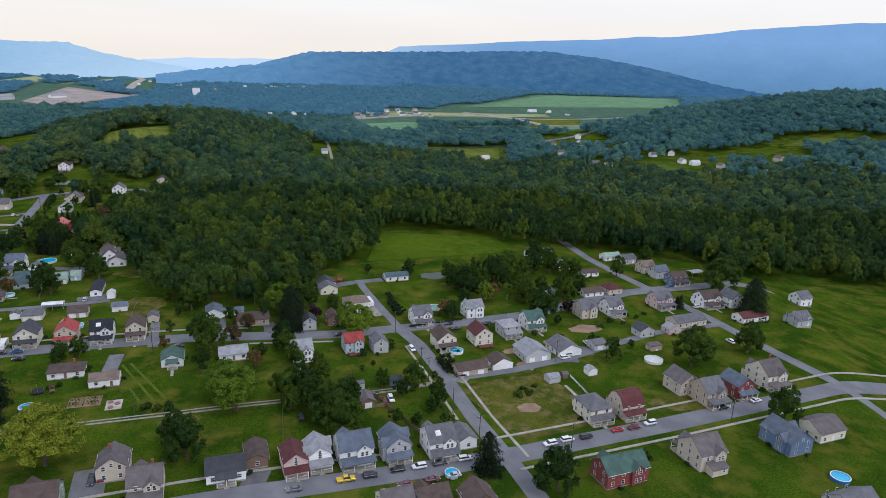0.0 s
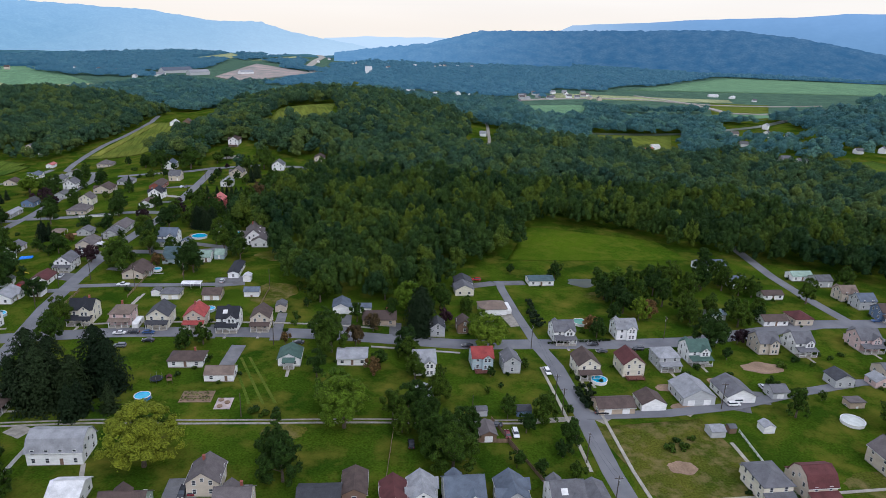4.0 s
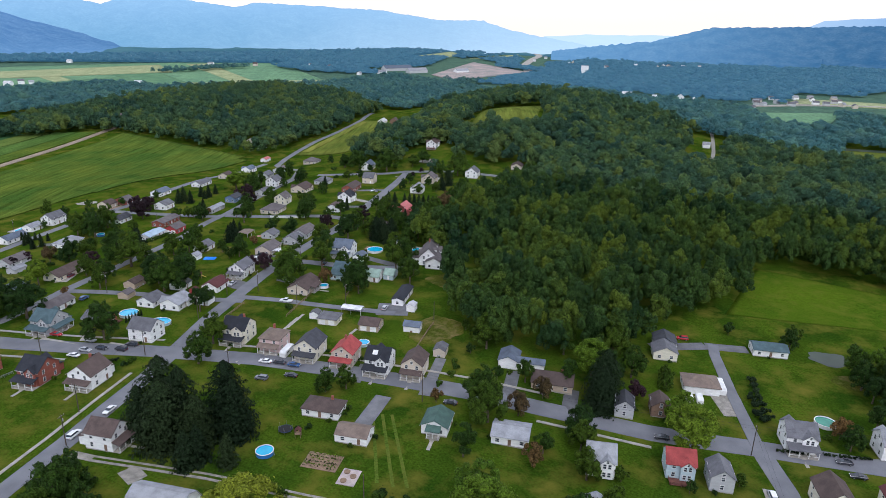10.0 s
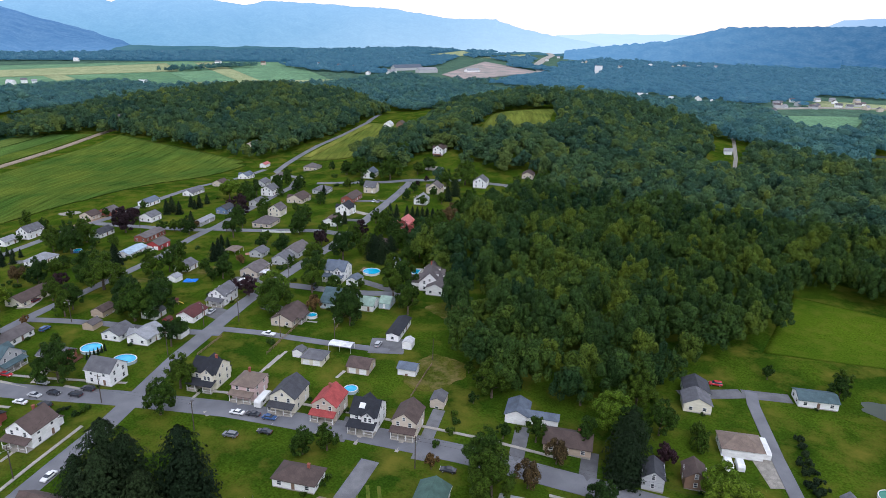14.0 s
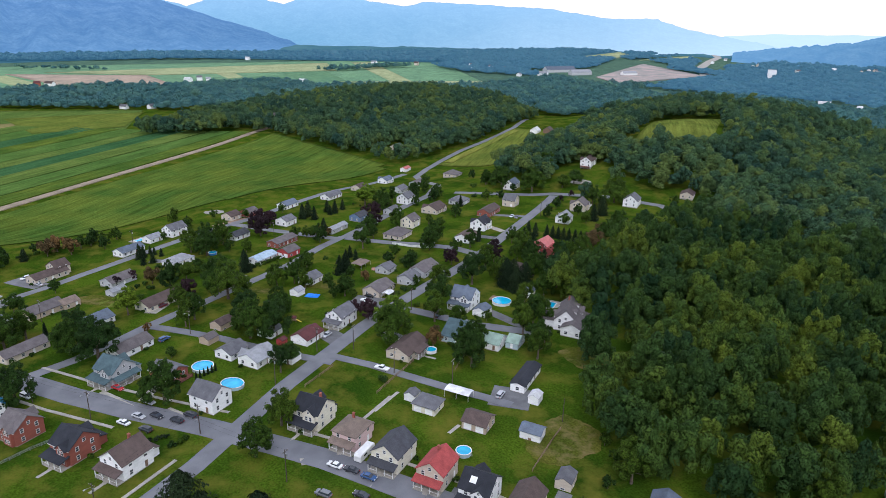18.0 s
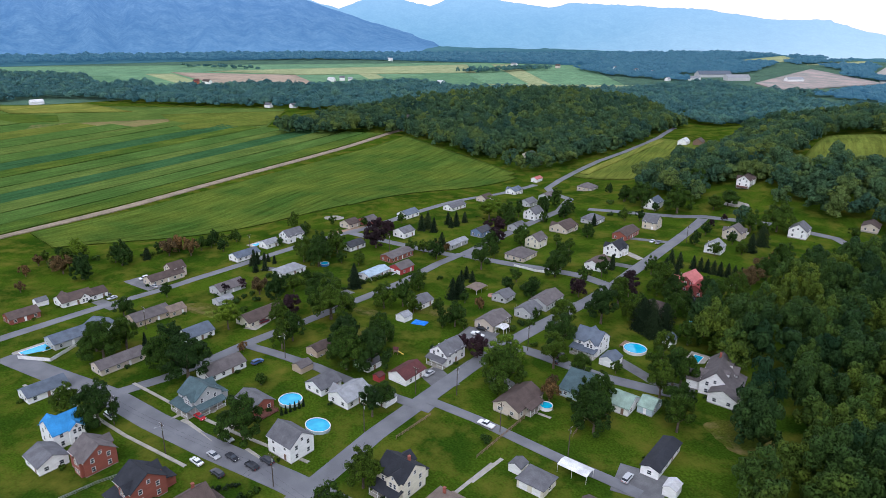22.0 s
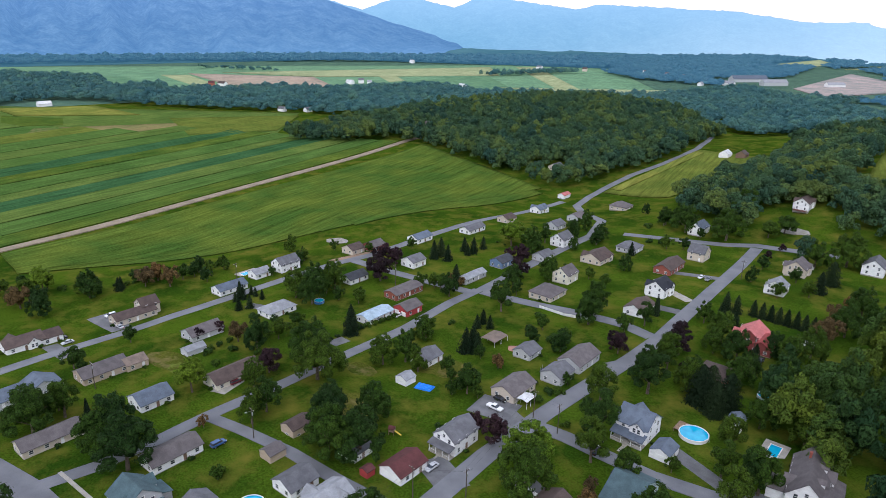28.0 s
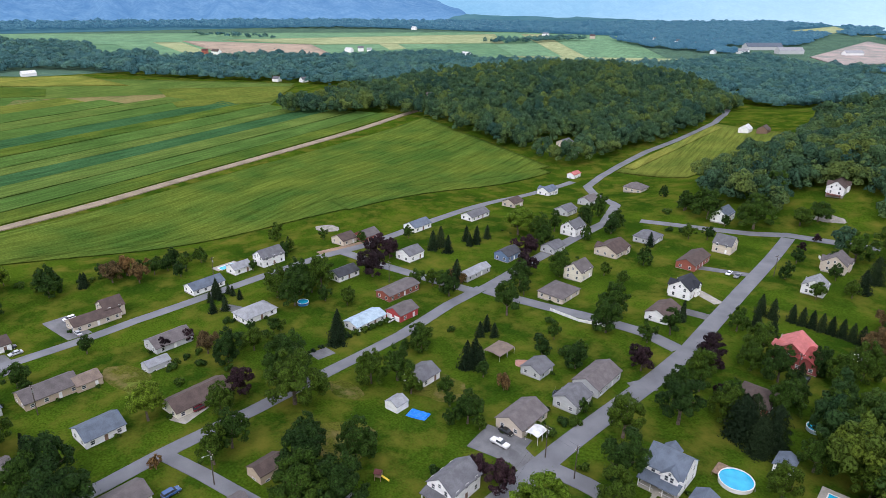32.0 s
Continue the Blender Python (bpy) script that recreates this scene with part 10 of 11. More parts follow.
drape("mown_strip", [(-98.6, 236.2), (-76.7, 208.6)], 1.0, M_MOWN, 0.03, "paler mown strip of grass")
drape("mown_strip", [(-104.2, 233.9), (-84.8, 206.2)], 1.0, M_MOWN, 0.03, "paler mown strip of grass")
patch("bare_patch", 95.7, 284.4, 9, 5, 17, M_DIRT, "bare trodden earth behind a house", seed=400)
patch("dry_grass", 113.4, 212.9, 15, 7, 17, M_DRYGRASS, "brownish dry grass beside a house", seed=401)
patch("bare_patch", 61.9, 255.5, 6, 5, 17, M_DIRT, "bare earth between two garages", seed=402)
patch("dry_grass", 65.0, 199.0, 10, 6, 17, M_DRYGRASS, "dry yellowish grass on the vacant lot", seed=403)
patch("dry_grass", 47.9, 199.1, 9, 7, 17, M_DRYGRASS, "dry yellowish grass on the vacant lot", seed=404)
patch("dry_grass", -115.1, 299.3, 10, 12, 17, M_DRYGRASS, "dry mown grass beside the wood", seed=405)
patch("dry_grass", 35.6, 346.4, 9, 6, 17, M_DRYGRASS, "dry grass patch in the meadow", seed=406)
patch("dry_grass", -273.1, 333.3, 12, 8, 17, M_DRYGRASS, "dry patch of mown lawn", seed=407)
patch("dry_grass", -264.1, 295.5, 10, 9, 17, M_DRYGRASS, "worn patch of lawn between houses", seed=408)
patch("dry_grass", -336.5, 253.4, 14, 6, 17, M_DRYGRASS, "rough drying grass behind gardens", seed=409)
patch("dry_grass", -137.8, 350.0, 10, 8, 17, M_DRYGRASS, "bare dry ground at the edge of the wood", seed=410)
# far buildings
house(-320, 1523, 14, 20, 9, 4, "gable", "white", "white", near=False, wins=False, label="far white building with white roof in the valley", name="far_building")
house(-258, 1492, 30, 8, 8, 5, "gable", "white", "white", near=False, wins=False, label="far white building with white roof in the valley", name="far_building")
house(-209, 1500, 104, 12, 12, 7, "gable", "white", "white", near=False, wins=False, label="far white building with white roof in the valley", name="far_building")
house(-183, 1497, 104, 9, 9, 5, "gable", "white", "white", near=False, wins=False, label="far white building with white roof in the valley", name="far_building")
house(-74, 1436, 30, 10, 8, 4, "gable", "grey", "grey", near=False, wins=False, label="far grey building with grey roof in the valley", name="far_building")
house(-52, 1642, 14, 9, 8, 5, "gable", "white", "taupe", near=False, wins=False, label="far white building with taupe roof in the valley", name="far_building")
house(-10, 1540, 14, 10, 8, 5, "gable", "grey", "grey", near=False, wins=False, label="far grey building with grey roof in the valley", name="far_building")
house(29, 1599, 14, 12, 9, 5, "gable", "white", "grey", near=False, wins=False, label="far white building with grey roof in the valley", name="far_building")
house(71, 1662, 30, 9, 8, 5, "gable", "white", "taupe", near=False, wins=False, label="far white building with taupe roof in the valley", name="far_building")
house(95, 1579, 104, 10, 9, 5, "gable", "beige", "grey", near=False, wins=False, label="far beige building with grey roof in the valley", name="far_building")
house(385, 1823, 14, 24, 9, 4, "gable", "white", "white", near=False, wins=False, label="far white building with white roof in the valley", name="far_building")
house(425, 1800, 60, 26, 8, 4, "gable", "white", "white", near=False, wins=False, label="far white building with white roof in the valley", name="far_building")
house(452, 1704, 14, 9, 8, 4, "gable", "white", "grey", near=False, wins=False, label="far white building with grey roof in the valley", name="far_building")
house(-85, 888, 14, 8, 7, 4, "gable", "white", "light grey", near=False, wins=False, label="far white building with light grey roof in the valley", name="far_building")
house(119, 890, 14, 18, 9, 4, "gable", "beige", "pink", near=False, wins=False, label="far beige building with pink roof in the valley", name="far_building")
house(133, 916, 30, 12, 9, 4, "gable", "white", "white", near=False, wins=False, label="far white building with white roof in the valley", name="far_building")
house(316, 1106, 60, 9, 8, 6, "gable", "white", "light grey", near=False, wins=False, label="far white building with light grey roof in the valley", name="far_building")
house(299, 1036, 60, 9, 9, 6, "gable", "white", "grey", near=False, wins=False, label="far white building with grey roof in the valley", name="far_building")
house(259, 1047, 14, 10, 8, 4, "gable", "beige", "taupe", near=False, wins=False, label="far beige building with taupe roof in the valley", name="far_building")
house(251, 961, 14, 11, 8, 4, "gable", "white", "grey", near=False, wins=False, label="far white building with grey roof in the valley", name="far_building")
house(326, 1027, 104, 9, 8, 4, "gable", "white", "light grey", near=False, wins=False, label="far white building with light grey roof in the valley", name="far_building")
house(275, 865, 14, 12, 8, 4, "gable", "grey", "grey", near=False, wins=False, label="far grey building with grey roof in the valley", name="far_building")
house(289, 852, 14, 12, 8, 4, "gable", "white", "grey", near=False, wins=False, label="far white building with grey roof in the valley", name="far_building")
house(369, 907, 14, 9, 8, 4, "gable", "white", "grey", near=False, wins=False, label="far white building with grey roof in the valley", name="far_building")
house(395, 906, 60, 10, 8, 5, "gable", "white", "grey", near=False, wins=False, label="far white building with grey roof in the valley", name="far_building")
house(389, 855, 104, 9, 8, 4, "gable", "white", "light grey", near=False, wins=False, label="far white building with light grey roof in the valley", name="far_building")
house(400, 840, 14, 12, 8, 4, "gable", "white", "white", near=False, wins=False, label="far white building with white roof in the valley", name="far_building")
house(403, 785, 104, 14, 9, 4, "gable", "white", "grey", near=False, wins=False, label="far white building with grey roof in the valley", name="far_building")
house(424, 816, 104, 9, 8, 4, "gable", "beige", "taupe", near=False, wins=False, label="far beige building with taupe roof in the valley", name="far_building")
house(505, 825, 104, 12, 9, 5, "gable", "beige", "taupe", near=False, wins=False, label="far beige building with taupe roof in the valley", name="far_building")
house(1749, 3486, 30, 34, 9, 5, "gable", "white", "white", near=False, wins=False, label="far white building with white roof in the valley", name="far_building")
house(-1315, 845, 30, 14, 10, 6, "gable", "white", "white", near=False, wins=False, label="far white building with white roof in the valley", name="far_building")
house(-1326, 876, 60, 11, 9, 7, "gable", "white", "grey", near=False, wins=False, label="far white building with grey roof in the valley", name="far_building")
house(-1310, 886, 60, 9, 9, 5, "gable", "white", "light grey", near=False, wins=False, label="far white building with light grey roof in the valley", name="far_building")
house(-1381, 613, 30, 16, 10, 6, "gable", "white", "brown", near=False, wins=False, label="far white building with brown roof in the valley", name="far_building")
house(-1398, 598, 60, 10, 9, 6, "gable", "brick", "maroon", near=False, wins=False, label="far brick building with maroon roof in the valley", name="far_building")
house(-1766, 1281, 30, 12, 9, 6, "gable", "white", "white", near=False, wins=False, label="far white building with white roof in the valley", name="far_building")
house(-1451, 1480, 14, 16, 10, 7, "gable", "white", "light grey", near=False, wins=False, label="far white building with light grey roof in the valley", name="far_building")
house(-1365, 1561, 30, 12, 10, 7, "gable", "beige", "brown", near=False, wins=False, label="far beige building with brown roof in the valley", name="far_building")
house(-1224, 305, 104, 18, 9, 4, "gable", "white", "white", near=False, wins=False, label="far white building with white roof in the valley", name="far_building")
house(-1028, 584, 30, 10, 8, 4, "gable", "white", "grey", near=False, wins=False, label="far white building with grey roof in the valley", name="far_building")
house(-1006, 614, 104, 10, 8, 4, "gable", "white", "grey", near=False, wins=False, label="far white building with grey roof in the valley", name="far_building")
house(-1181, 1024, 30, 16, 9, 4, "gable", "white", "white", near=False, wins=False, label="far white building with white roof in the valley", name="far_building")
house(-789, 678, 30, 9, 7, 4, "gable", "beige", "taupe", near=False, wins=False, label="far beige building with taupe roof in the valley", name="far_building")
house(-1267, 1679, 104, 12, 9, 5, "gable", "white", "grey", near=False, wins=False, label="far white building with grey roof in the valley", name="far_building")
house(-1198, 1681, 30, 12, 9, 5, "gable", "white", "grey", near=False, wins=False, label="far white building with grey roof in the valley", name="far_building")
house(-1138, 1668, 104, 12, 9, 5, "gable", "white", "taupe", near=False, wins=False, label="far white building with taupe roof in the valley", name="far_building")
house(-997, 1534, 104, 14, 9, 5, "gable", "white", "light grey", near=False, wins=False, label="far white building with light grey roof in the valley", name="far_building")
house(-970, 1598, 14, 24, 12, 6, "gable", "white", "light grey", near=False, wins=False, label="far white building with light grey roof in the valley", name="far_building")
house(-1005, 1730, 66, 90, 22, 7, "gable", "grey", "blue grey", near=False, wins=False, label="far grey building with blue grey roof in the valley", name="far_building")
house(-925, 1700, 66, 60, 18, 7, "gable", "grey", "light grey", near=False, wins=False, label="far grey building with light grey roof in the valley", name="far_building")
house(-840, 1800, 66, 44, 14, 6, "gable", "white", "light grey", near=False, wins=False, label="far white building with light grey roof in the valley", name="far_building")
house(-462, 802, 104, 11, 9, 4, "gable", "white", "white", near=False, wins=False, label="far white building with white roof in the valley", name="far_building")
house(-447, 806, 104, 10, 9, 4, "gable", "brown", "brown", near=False, wins=False, label="far brown building with brown roof in the valley", name="far_building")
house(-544, 3138, 60, 15, 10, 6, "gable", "white", "grey", near=False, wins=False, label="far white building with grey roof in the valley", name="far_building")
house(-282, 2747, 104, 13, 10, 6, "gable", "white", "taupe", near=False, wins=False, label="far white building with taupe roof in the valley", name="far_building")
house(-307, 2798, 104, 13, 10, 6, "gable", "white", "taupe", near=False, wins=False, label="far white building with taupe roof in the valley", name="far_building")
house(-500, 2770, 60, 15, 10, 6, "gable", "white", "grey", near=False, wins=False, label="far white building with grey roof in the valley", name="far_building")
house(-401, 4038, 104, 11, 10, 6, "gable", "grey", "white", near=False, wins=False, label="far grey building with white roof in the valley", name="far_building")
house(-169, 3116, 60, 13, 10, 6, "gable", "grey", "taupe", near=False, wins=False, label="far grey building with taupe roof in the valley", name="far_building")
house(-563, 3523, 30, 11, 10, 6, "gable", "grey", "light grey", near=False, wins=False, label="far grey building with light grey roof in the valley", name="far_building")
house(-588, 2956, 60, 13, 10, 7, "gable", "beige", "white", near=False, wins=False, label="far beige building with white roof in the valley", name="far_building")
house(-727, 2418, 104, 11, 10, 6, "gable", "white", "light grey", near=False, wins=False, label="far white building with light grey roof in the valley", name="far_building")
house(-570, 2309, 60, 15, 10, 7, "gable", "white", "taupe", near=False, wins=False, label="far white building with taupe roof in the valley", name="far_building")
house(-879, 2821, 14, 11, 10, 5, "gable", "grey", "white", near=False, wins=False, label="far grey building with white roof in the valley", name="far_building")
house(-982, 2997, 60, 11, 10, 6, "gable", "white", "grey", near=False, wins=False, label="far white building with grey roof in the valley", name="far_building")
house(-515, 2490, 30, 11, 10, 7, "gable", "white", "white", near=False, wins=False, label="far white building with white roof in the valley", name="far_building")
house(-243, 3018, 30, 13, 10, 7, "gable", "beige", "taupe", near=False, wins=False, label="far beige building with taupe roof in the valley", name="far_building")
house(-488, 3807, 104, 15, 10, 7, "gable", "white", "taupe", near=False, wins=False, label="far white building with taupe roof in the valley", name="far_building")
house(-439, 2472, 104, 13, 10, 7, "gable", "beige", "taupe", near=False, wins=False, label="far beige building with taupe roof in the valley", name="far_building")
house(-711, 2893, 60, 13, 10, 5, "gable", "grey", "white", near=False, wins=False, label="far grey building with white roof in the valley", name="far_building")
house(-879, 2486, 104, 15, 10, 6, "gable", "white", "light grey", near=False, wins=False, label="far white building with light grey roof in the valley", name="far_building")
house(-804, 2937, 60, 13, 10, 6, "gable", "beige", "light grey", near=False, wins=False, label="far beige building with light grey roof in the valley", name="far_building")
house(-418, 3033, 30, 11, 10, 6, "gable", "beige", "grey", near=False, wins=False, label="far beige building with grey roof in the valley", name="far_building")
house(-770, 3193, 104, 15, 10, 7, "gable", "beige", "white", near=False, wins=False, label="far beige building with white roof in the valley", name="far_building")
house(-410, 3336, 30, 13, 10, 7, "gable", "beige", "white", near=False, wins=False, label="far beige building with white roof in the valley", name="far_building")
house(-439, 2805, 30, 13, 10, 6, "gable", "grey", "light grey", near=False, wins=False, label="far grey building with light grey roof in the valley", name="far_building")
house(-495, 2824, 104, 13, 10, 5, "gable", "beige", "taupe", near=False, wins=False, label="far beige building with taupe roof in the valley", name="far_building")
house(-552, 2746, 30, 13, 10, 6, "gable", "white", "grey", near=False, wins=False, label="far white building with grey roof in the valley", name="far_building")
house(-324, 2616, 14, 15, 10, 7, "gable", "white", "light grey", near=False, wins=False, label="far white building with light grey roof in the valley", name="far_building")
house(-793, 2890, 30, 13, 10, 5, "gable", "grey", "grey", near=False, wins=False, label="far grey building with grey roof in the valley", name="far_building")
house(-630, 3494, 14, 13, 10, 6, "gable", "white", "white", near=False, wins=False, label="far white building with white roof in the valley", name="far_building")
house(-475, 3829, 30, 15, 10, 7, "gable", "white", "white", near=False, wins=False, label="far white building with white roof in the valley", name="far_building")
house(-914, 2708, 14, 11, 10, 5, "gable", "white", "light grey", near=False, wins=False, label="far white building with light grey roof in the valley", name="far_building")
house(-494, 3555, 30, 13, 10, 6, "gable", "white", "light grey", near=False, wins=False, label="far white building with light grey roof in the valley", name="far_building")
house(-736, 2494, 104, 13, 10, 6, "gable", "beige", "white", near=False, wins=False, label="far beige building with white roof in the valley", name="far_building")
house(-627, 2900, 104, 13, 10, 5, "gable", "grey", "taupe", near=False, wins=False, label="far grey building with taupe roof in the valley", name="far_building")
house(-453, 3546, 14, 13, 10, 7, "gable", "grey", "taupe", near=False, wins=False, label="far grey building with taupe roof in the valley", name="far_building")
house(-323, 2866, 104, 15, 10, 7, "gable", "beige", "light grey", near=False, wins=False, label="far beige building with light grey roof in the valley", name="far_building")
house(-420, 2571, 60, 11, 10, 7, "gable", "beige", "grey", near=False, wins=False, label="far beige building with grey roof in the valley", name="far_building")
house(-434, 2554, 104, 15, 10, 7, "gable", "white", "white", near=False, wins=False, label="far white building with white roof in the valley", name="far_building")
house(-549, 2799, 104, 11, 10, 6, "gable", "white", "taupe", near=False, wins=False, label="far white building with taupe roof in the valley", name="far_building")
house(-777, 3413, 60, 15, 10, 6, "gable", "white", "grey", near=False, wins=False, label="far white building with grey roof in the valley", name="far_building")
house(-561, 3114, 104, 13, 10, 7, "gable", "grey", "grey", near=False, wins=False, label="far grey building with grey roof in the valley", name="far_building")
house(-573, 2816, 104, 11, 10, 5, "gable", "white", "light grey", near=False, wins=False, label="far white building with light grey roof in the valley", name="far_building")
house(-375, 2590, 14, 11, 10, 5, "gable", "grey", "white", near=False, wins=False, label="far grey building with white roof in the valley", name="far_building")
house(-455, 3401, 60, 15, 10, 7, "gable", "grey", "grey", near=False, wins=False, label="far grey building with grey roof in the valley", name="far_building")
house(-496, 3032, 104, 11, 10, 5, "gable", "white", "grey", near=False, wins=False, label="far white building with grey roof in the valley", name="far_building")
house(-404, 2516, 14, 15, 10, 5, "gable", "grey", "light grey", near=False, wins=False, label="far grey building with light grey roof in the valley", name="far_building")
house(-573, 3507, 60, 11, 10, 6, "gable", "grey", "white", near=False, wins=False, label="far grey building with white roof in the valley", name="far_building")
house(23, 1664, 104, 11, 9, 5, "gable", "white", "taupe", near=False, wins=False, label="far white building with taupe roof in the valley", name="far_building")
house(-8, 1686, 30, 11, 9, 5, "gable", "white", "light grey", near=False, wins=False, label="far white building with light grey roof in the valley", name="far_building")
house(47, 1594, 14, 11, 9, 5, "gable", "grey", "grey", near=False, wins=False, label="far grey building with grey roof in the valley", name="far_building")
house(-76, 1551, 14, 11, 9, 5, "gable", "grey", "light grey", near=False, wins=False, label="far grey building with light grey roof in the valley", name="far_building")
house(-14, 1540, 14, 11, 9, 5, "gable", "grey", "taupe", near=False, wins=False, label="far grey building with taupe roof in the valley", name="far_building")
house(-72, 1521, 14, 11, 9, 5, "gable", "grey", "taupe", near=False, wins=False, label="far grey building with taupe roof in the valley", name="far_building")
house(-7, 1568, 60, 11, 9, 5, "gable", "beige", "grey", near=False, wins=False, label="far beige building with grey roof in the valley", name="far_building")
house(-39, 1573, 60, 11, 9, 5, "gable", "grey", "light grey", near=False, wins=False, label="far grey building with light grey roof in the valley", name="far_building")
house(-71, 1567, 14, 11, 9, 5, "gable", "beige", "grey", near=False, wins=False, label="far beige building with grey roof in the valley", name="far_building")
house(75, 1596, 60, 11, 9, 5, "gable", "beige", "light grey", near=False, wins=False, label="far beige building with light grey roof in the valley", name="far_building")
house(63, 1725, 30, 11, 9, 5, "gable", "beige", "light grey", near=False, wins=False, label="far beige building with light grey roof in the valley", name="far_building")
house(-59, 1501, 60, 11, 9, 5, "gable", "grey", "light grey", near=False, wins=False, label="far grey building with light grey roof in the valley", name="far_building")
house(62, 1640, 14, 11, 9, 5, "gable", "grey", "taupe", near=False, wins=False, label="far grey building with taupe roof in the valley", name="far_building")
house(19, 1711, 14, 11, 9, 5, "gable", "grey", "light grey", near=False, wins=False, label="far grey building with light grey roof in the valley", name="far_building")
house(-557, 2022, 20, 20, 15, 24, "flat", "white", "light grey", near=False, wins=False, label="tall pale industrial block beside the far town", name="far_building")


# ---- woods, with the clearings and the thinner growth round the far buildings ----
OPEN_GROUND += [[(-1310, 2200), (-1180, 2320), (-1250, 2670), (-1410, 2860)], [(-1115, 2360), (-985, 2500), (-1040, 2710), (-1110, 2900)], [(-1060, 1640), (-980, 1870), (-1230, 2490), (-1000, 2270), (-860, 2080), (-650, 1960), (-660, 1560), (-760, 1480)], [(-790, 2080), (-690, 2080), (-900, 2640), (-960, 2860), (-1140, 3250), (-1460, 3860), (-1540, 3840), (-1200, 3250), (-1030, 2860), (-950, 2600)], [(-70, 1377), (71, 1467), (51, 1190), (-34, 1153)], [(334, 1616), (451, 1576), (334, 1150), (263, 1246)], [(334, 748), (404, 760), (374, 870), (300, 840)], [(535, 890), (640, 835), (690, 850), (660, 915), (548, 935)], [(-150, 1440), (-60, 1440), (110, 1590), (240, 1570), (285, 1260), (540, 1270), (540, 1500), (340, 1570), (200, 1760), (80, 1660), (-100, 1500)]]
THIN_GROUND += [[(-116, 1722), (148, 1937), (118, 1503), (-86, 1352)], [(246, 1212), (479, 903), (415, 770), (256, 800), (181, 864)], [(-1359, 4021), (-563, 6111), (-258, 2837), (-716, 2112)], [(-353, 1584), (-172, 1620), (-144, 1367), (-224, 1011)]]
W_FRONT = [(-141, 350), (-128, 338), (-115, 312), (-103.1, 295.1), (-71.9, 296.7), (-56.2, 309.1), (-34.4, 327.9), (-34.4, 352.9), (-21.8, 384.2), (-6.2, 409.2), (-4.6, 452.9), (15.6, 468.5), (70.3, 445.1), (93.7, 427.9), (131.2, 424.8), (171.8, 409.2), (210.8, 381), (281.1, 409.2), (343.6, 390.4),
           (515.3, 421.6), (530.9, 562.2), (-240, 562), (-232, 530), (-228, 500), (-216, 462), (-204, 430), (-190, 404), (-172, 386), (-152, 372)]
M_MEADOW_GAP = [(-297, 688), (-292, 664), (-222, 716), (-232, 744), (-284, 906), (-345, 852)]
woods("woodland_near", W_FRONT, 10.9, 6.3, 17.5, WOOD_NEAR, M_WOODS, "dense mixed broadleaf wood in late summer green and yellow", 41, gaps=([(-176, 338), (-138, 352), (-142, 384), (-186, 372)], [(-262, 598), (-247, 603), (-224, 615), (-199, 622), (-180, 598), (-186, 556), (-190, 513), (-214, 508), (-245, 530)], [(-250, 478), (-232, 520), (-206, 518), (-186, 484), (-180, 436), (-205, 405), (-236, 430)]))
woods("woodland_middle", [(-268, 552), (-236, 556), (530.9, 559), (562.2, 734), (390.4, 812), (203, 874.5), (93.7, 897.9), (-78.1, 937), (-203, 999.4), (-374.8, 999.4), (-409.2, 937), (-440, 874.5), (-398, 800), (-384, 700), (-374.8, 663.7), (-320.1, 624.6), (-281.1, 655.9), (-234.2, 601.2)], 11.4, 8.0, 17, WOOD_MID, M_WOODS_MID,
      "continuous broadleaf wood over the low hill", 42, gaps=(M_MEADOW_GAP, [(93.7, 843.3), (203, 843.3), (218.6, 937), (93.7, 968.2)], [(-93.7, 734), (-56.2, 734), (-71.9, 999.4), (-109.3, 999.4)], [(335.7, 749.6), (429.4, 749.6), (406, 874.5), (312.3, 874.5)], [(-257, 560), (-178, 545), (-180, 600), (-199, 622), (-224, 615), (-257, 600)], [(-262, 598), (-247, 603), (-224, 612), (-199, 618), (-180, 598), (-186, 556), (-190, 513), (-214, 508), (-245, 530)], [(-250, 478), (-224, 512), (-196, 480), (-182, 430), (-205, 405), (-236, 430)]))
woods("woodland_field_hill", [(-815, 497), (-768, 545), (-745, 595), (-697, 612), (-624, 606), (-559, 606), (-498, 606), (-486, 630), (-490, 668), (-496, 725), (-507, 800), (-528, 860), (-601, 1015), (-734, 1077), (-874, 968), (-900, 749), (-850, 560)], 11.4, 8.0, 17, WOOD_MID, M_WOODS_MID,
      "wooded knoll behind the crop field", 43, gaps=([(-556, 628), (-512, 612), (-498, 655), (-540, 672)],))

woods("woodland_hill_side", [(-384, 622), (-352, 588), (-309, 581), (-317, 616), (-322, 647), (-292, 652), (-268, 617), (-253, 613), (-286, 676), (-300, 690), (-345, 858), (-412, 880), (-404, 812), (-392, 740), (-384, 680)], 10.8, 7.4, 16, WOOD_MID, M_WOODS_MID,
      "broadleaf wood between the hay strip and the hill house", 44)

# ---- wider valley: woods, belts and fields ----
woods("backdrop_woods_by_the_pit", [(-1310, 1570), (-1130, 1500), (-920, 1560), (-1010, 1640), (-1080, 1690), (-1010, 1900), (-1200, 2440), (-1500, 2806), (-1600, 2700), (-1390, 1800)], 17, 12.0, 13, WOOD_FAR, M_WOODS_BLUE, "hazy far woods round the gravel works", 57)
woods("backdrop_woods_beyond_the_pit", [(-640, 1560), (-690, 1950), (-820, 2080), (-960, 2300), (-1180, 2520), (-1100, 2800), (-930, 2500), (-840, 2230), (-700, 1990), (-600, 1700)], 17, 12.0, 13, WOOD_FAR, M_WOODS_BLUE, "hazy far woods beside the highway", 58)
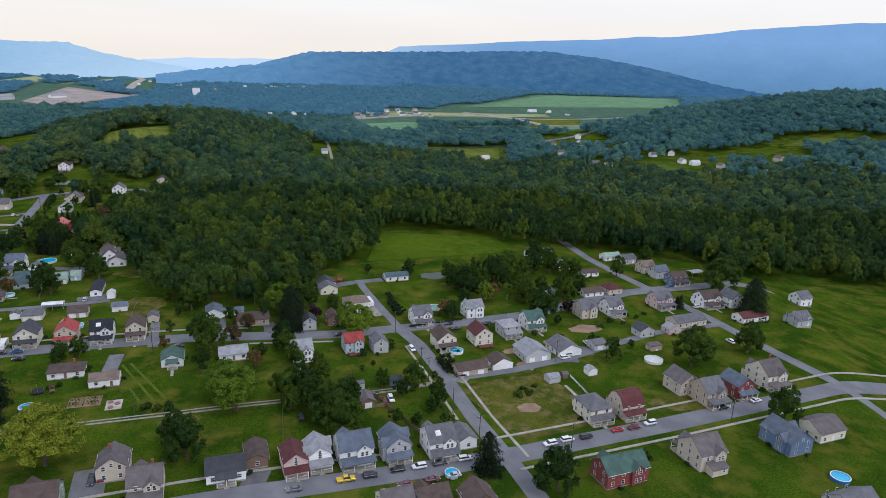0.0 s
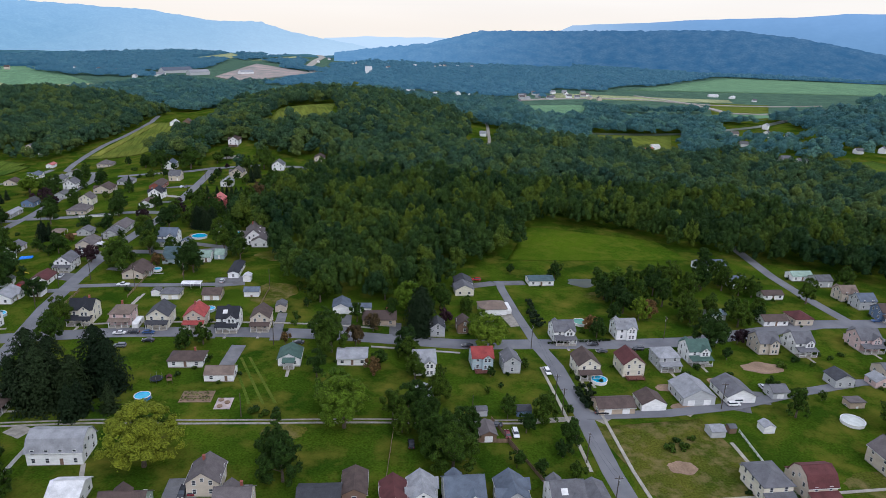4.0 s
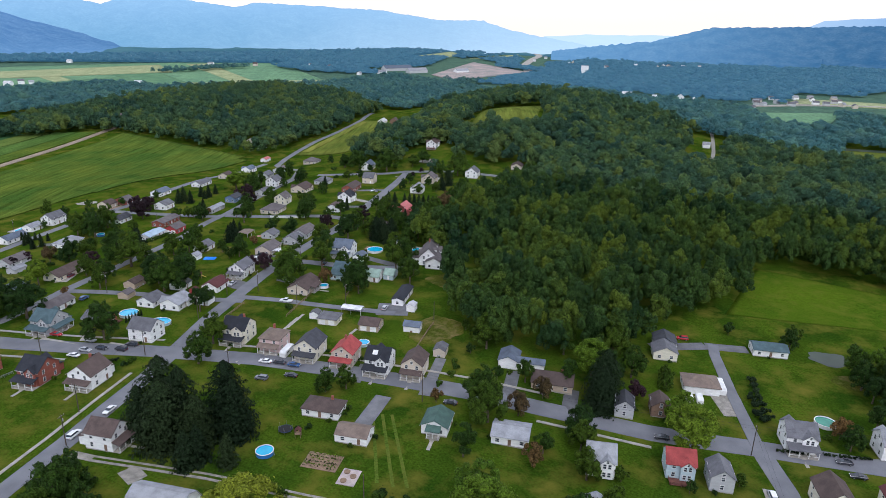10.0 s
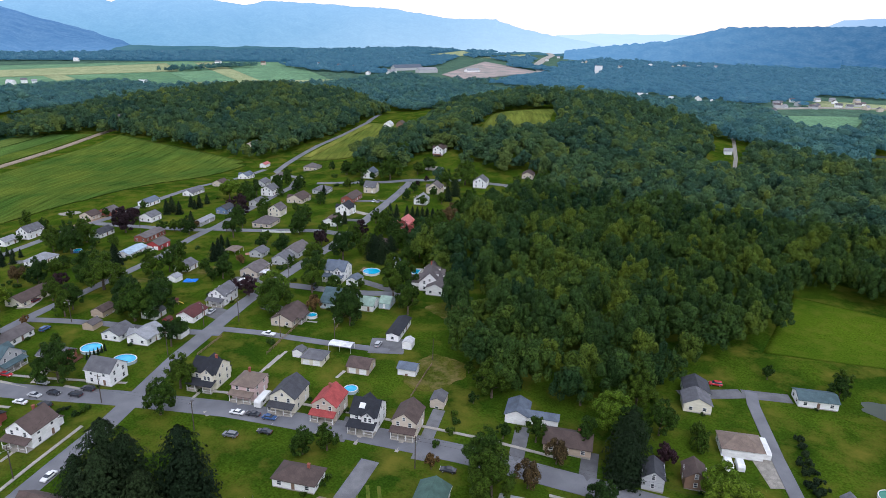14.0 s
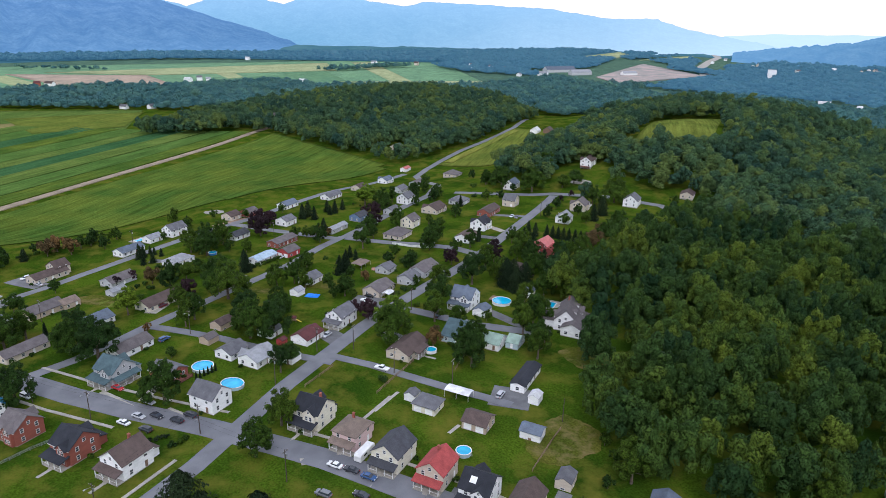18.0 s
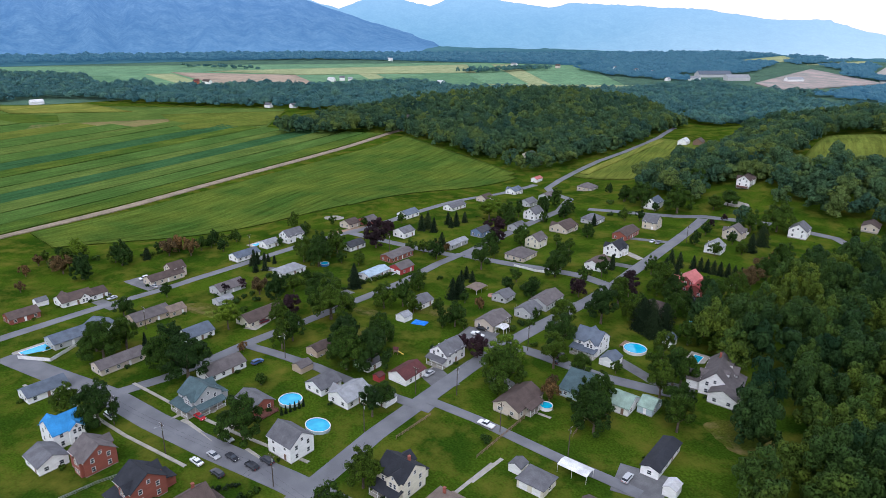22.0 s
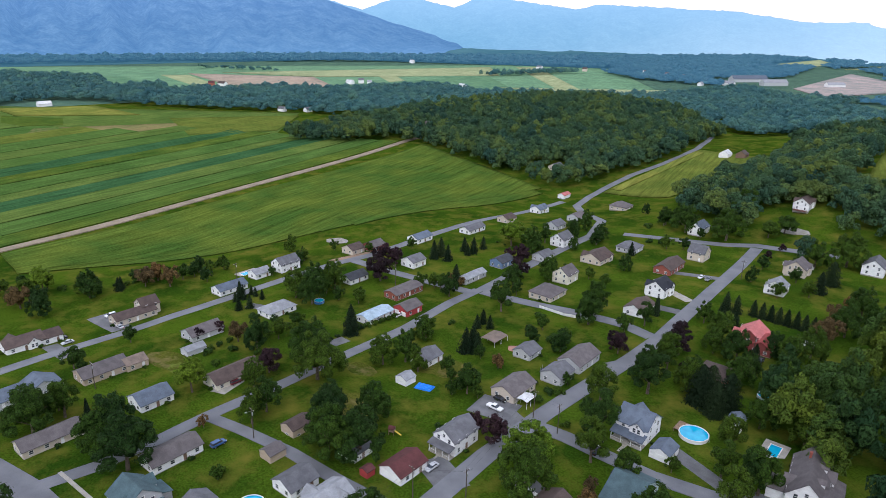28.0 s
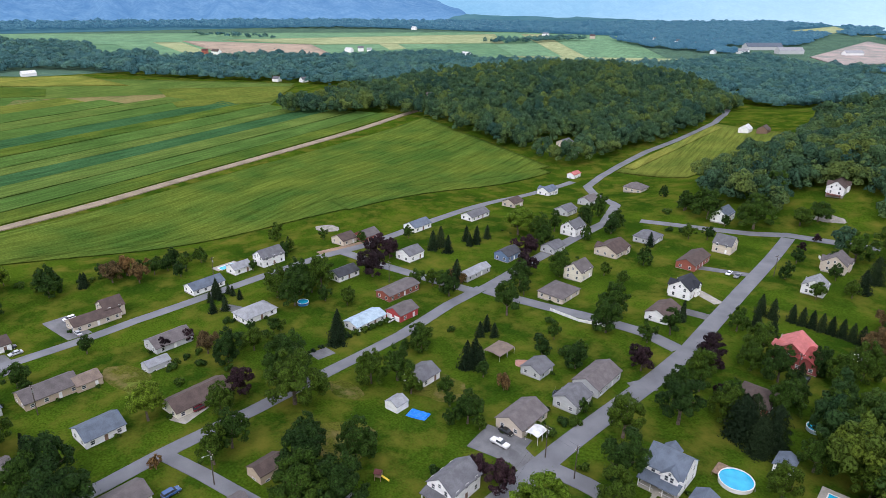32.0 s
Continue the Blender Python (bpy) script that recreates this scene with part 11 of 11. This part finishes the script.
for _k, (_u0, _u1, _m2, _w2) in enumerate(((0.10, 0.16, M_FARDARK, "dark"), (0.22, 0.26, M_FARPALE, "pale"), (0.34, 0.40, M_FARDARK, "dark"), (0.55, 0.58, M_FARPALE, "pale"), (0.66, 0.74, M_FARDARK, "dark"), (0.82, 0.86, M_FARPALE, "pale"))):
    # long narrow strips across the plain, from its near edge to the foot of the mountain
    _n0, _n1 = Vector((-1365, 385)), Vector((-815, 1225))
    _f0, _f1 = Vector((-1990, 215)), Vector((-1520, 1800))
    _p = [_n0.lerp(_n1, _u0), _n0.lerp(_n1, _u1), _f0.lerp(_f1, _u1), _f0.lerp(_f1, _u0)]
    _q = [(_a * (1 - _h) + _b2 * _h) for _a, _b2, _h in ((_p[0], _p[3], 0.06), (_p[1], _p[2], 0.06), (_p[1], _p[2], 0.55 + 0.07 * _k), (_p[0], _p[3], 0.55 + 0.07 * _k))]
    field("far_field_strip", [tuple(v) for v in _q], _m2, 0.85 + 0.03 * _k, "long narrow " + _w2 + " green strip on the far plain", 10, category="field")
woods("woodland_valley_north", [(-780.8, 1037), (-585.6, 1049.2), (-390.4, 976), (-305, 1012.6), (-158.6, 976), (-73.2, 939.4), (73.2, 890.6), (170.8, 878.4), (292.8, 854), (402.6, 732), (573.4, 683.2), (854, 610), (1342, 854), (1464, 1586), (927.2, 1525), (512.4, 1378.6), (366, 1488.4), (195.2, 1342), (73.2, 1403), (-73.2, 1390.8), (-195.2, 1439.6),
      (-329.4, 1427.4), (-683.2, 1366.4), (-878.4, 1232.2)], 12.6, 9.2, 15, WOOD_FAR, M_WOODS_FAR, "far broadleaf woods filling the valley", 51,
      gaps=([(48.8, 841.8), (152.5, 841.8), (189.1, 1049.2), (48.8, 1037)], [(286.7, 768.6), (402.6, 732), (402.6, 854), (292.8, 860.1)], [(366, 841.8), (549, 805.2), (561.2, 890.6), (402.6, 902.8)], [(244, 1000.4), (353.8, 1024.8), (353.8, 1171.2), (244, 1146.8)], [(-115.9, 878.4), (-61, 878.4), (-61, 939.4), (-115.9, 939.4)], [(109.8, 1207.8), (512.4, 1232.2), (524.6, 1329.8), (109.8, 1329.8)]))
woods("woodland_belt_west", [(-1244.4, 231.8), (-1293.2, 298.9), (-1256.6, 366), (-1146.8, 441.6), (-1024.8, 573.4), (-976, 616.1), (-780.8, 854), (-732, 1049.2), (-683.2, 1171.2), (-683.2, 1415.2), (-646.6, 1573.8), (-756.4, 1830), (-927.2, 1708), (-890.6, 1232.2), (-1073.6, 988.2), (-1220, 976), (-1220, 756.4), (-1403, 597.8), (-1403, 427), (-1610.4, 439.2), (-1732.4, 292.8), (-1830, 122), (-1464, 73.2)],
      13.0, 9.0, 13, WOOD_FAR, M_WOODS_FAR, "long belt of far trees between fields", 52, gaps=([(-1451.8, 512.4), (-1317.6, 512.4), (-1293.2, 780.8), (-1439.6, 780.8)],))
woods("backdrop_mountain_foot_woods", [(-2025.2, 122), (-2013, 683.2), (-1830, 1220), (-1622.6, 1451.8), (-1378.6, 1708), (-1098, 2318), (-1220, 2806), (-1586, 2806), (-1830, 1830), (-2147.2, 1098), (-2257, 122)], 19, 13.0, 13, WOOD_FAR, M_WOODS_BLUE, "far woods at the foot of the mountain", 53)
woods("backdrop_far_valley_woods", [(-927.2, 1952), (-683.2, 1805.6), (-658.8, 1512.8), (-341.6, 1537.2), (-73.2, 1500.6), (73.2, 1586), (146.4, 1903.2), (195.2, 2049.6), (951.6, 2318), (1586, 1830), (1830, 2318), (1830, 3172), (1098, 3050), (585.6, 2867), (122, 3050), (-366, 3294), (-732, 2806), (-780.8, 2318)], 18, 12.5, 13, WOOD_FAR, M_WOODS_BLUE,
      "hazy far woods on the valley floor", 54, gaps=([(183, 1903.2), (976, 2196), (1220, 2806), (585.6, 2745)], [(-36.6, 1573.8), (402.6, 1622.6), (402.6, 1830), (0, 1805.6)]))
woods("copse_in_the_plain", [(-1378.6, 1220), (-1329.8, 1232.2), (-1317.6, 1488.4), (-1378.6, 1488.4)], 16, 8.5, 13, WOOD_FAR, M_WOODS_FAR, "far copse in the open plain", 55)
woods("tree_row_in_the_plain", [(-1793.4, 683.2), (-1744.6, 683.2), (-1622.6, 817.4), (-1671.4, 829.6)], 22, 8.5, 12, WOOD_FAR, M_WOODS_FAR, "row of far trees between fields", 56)
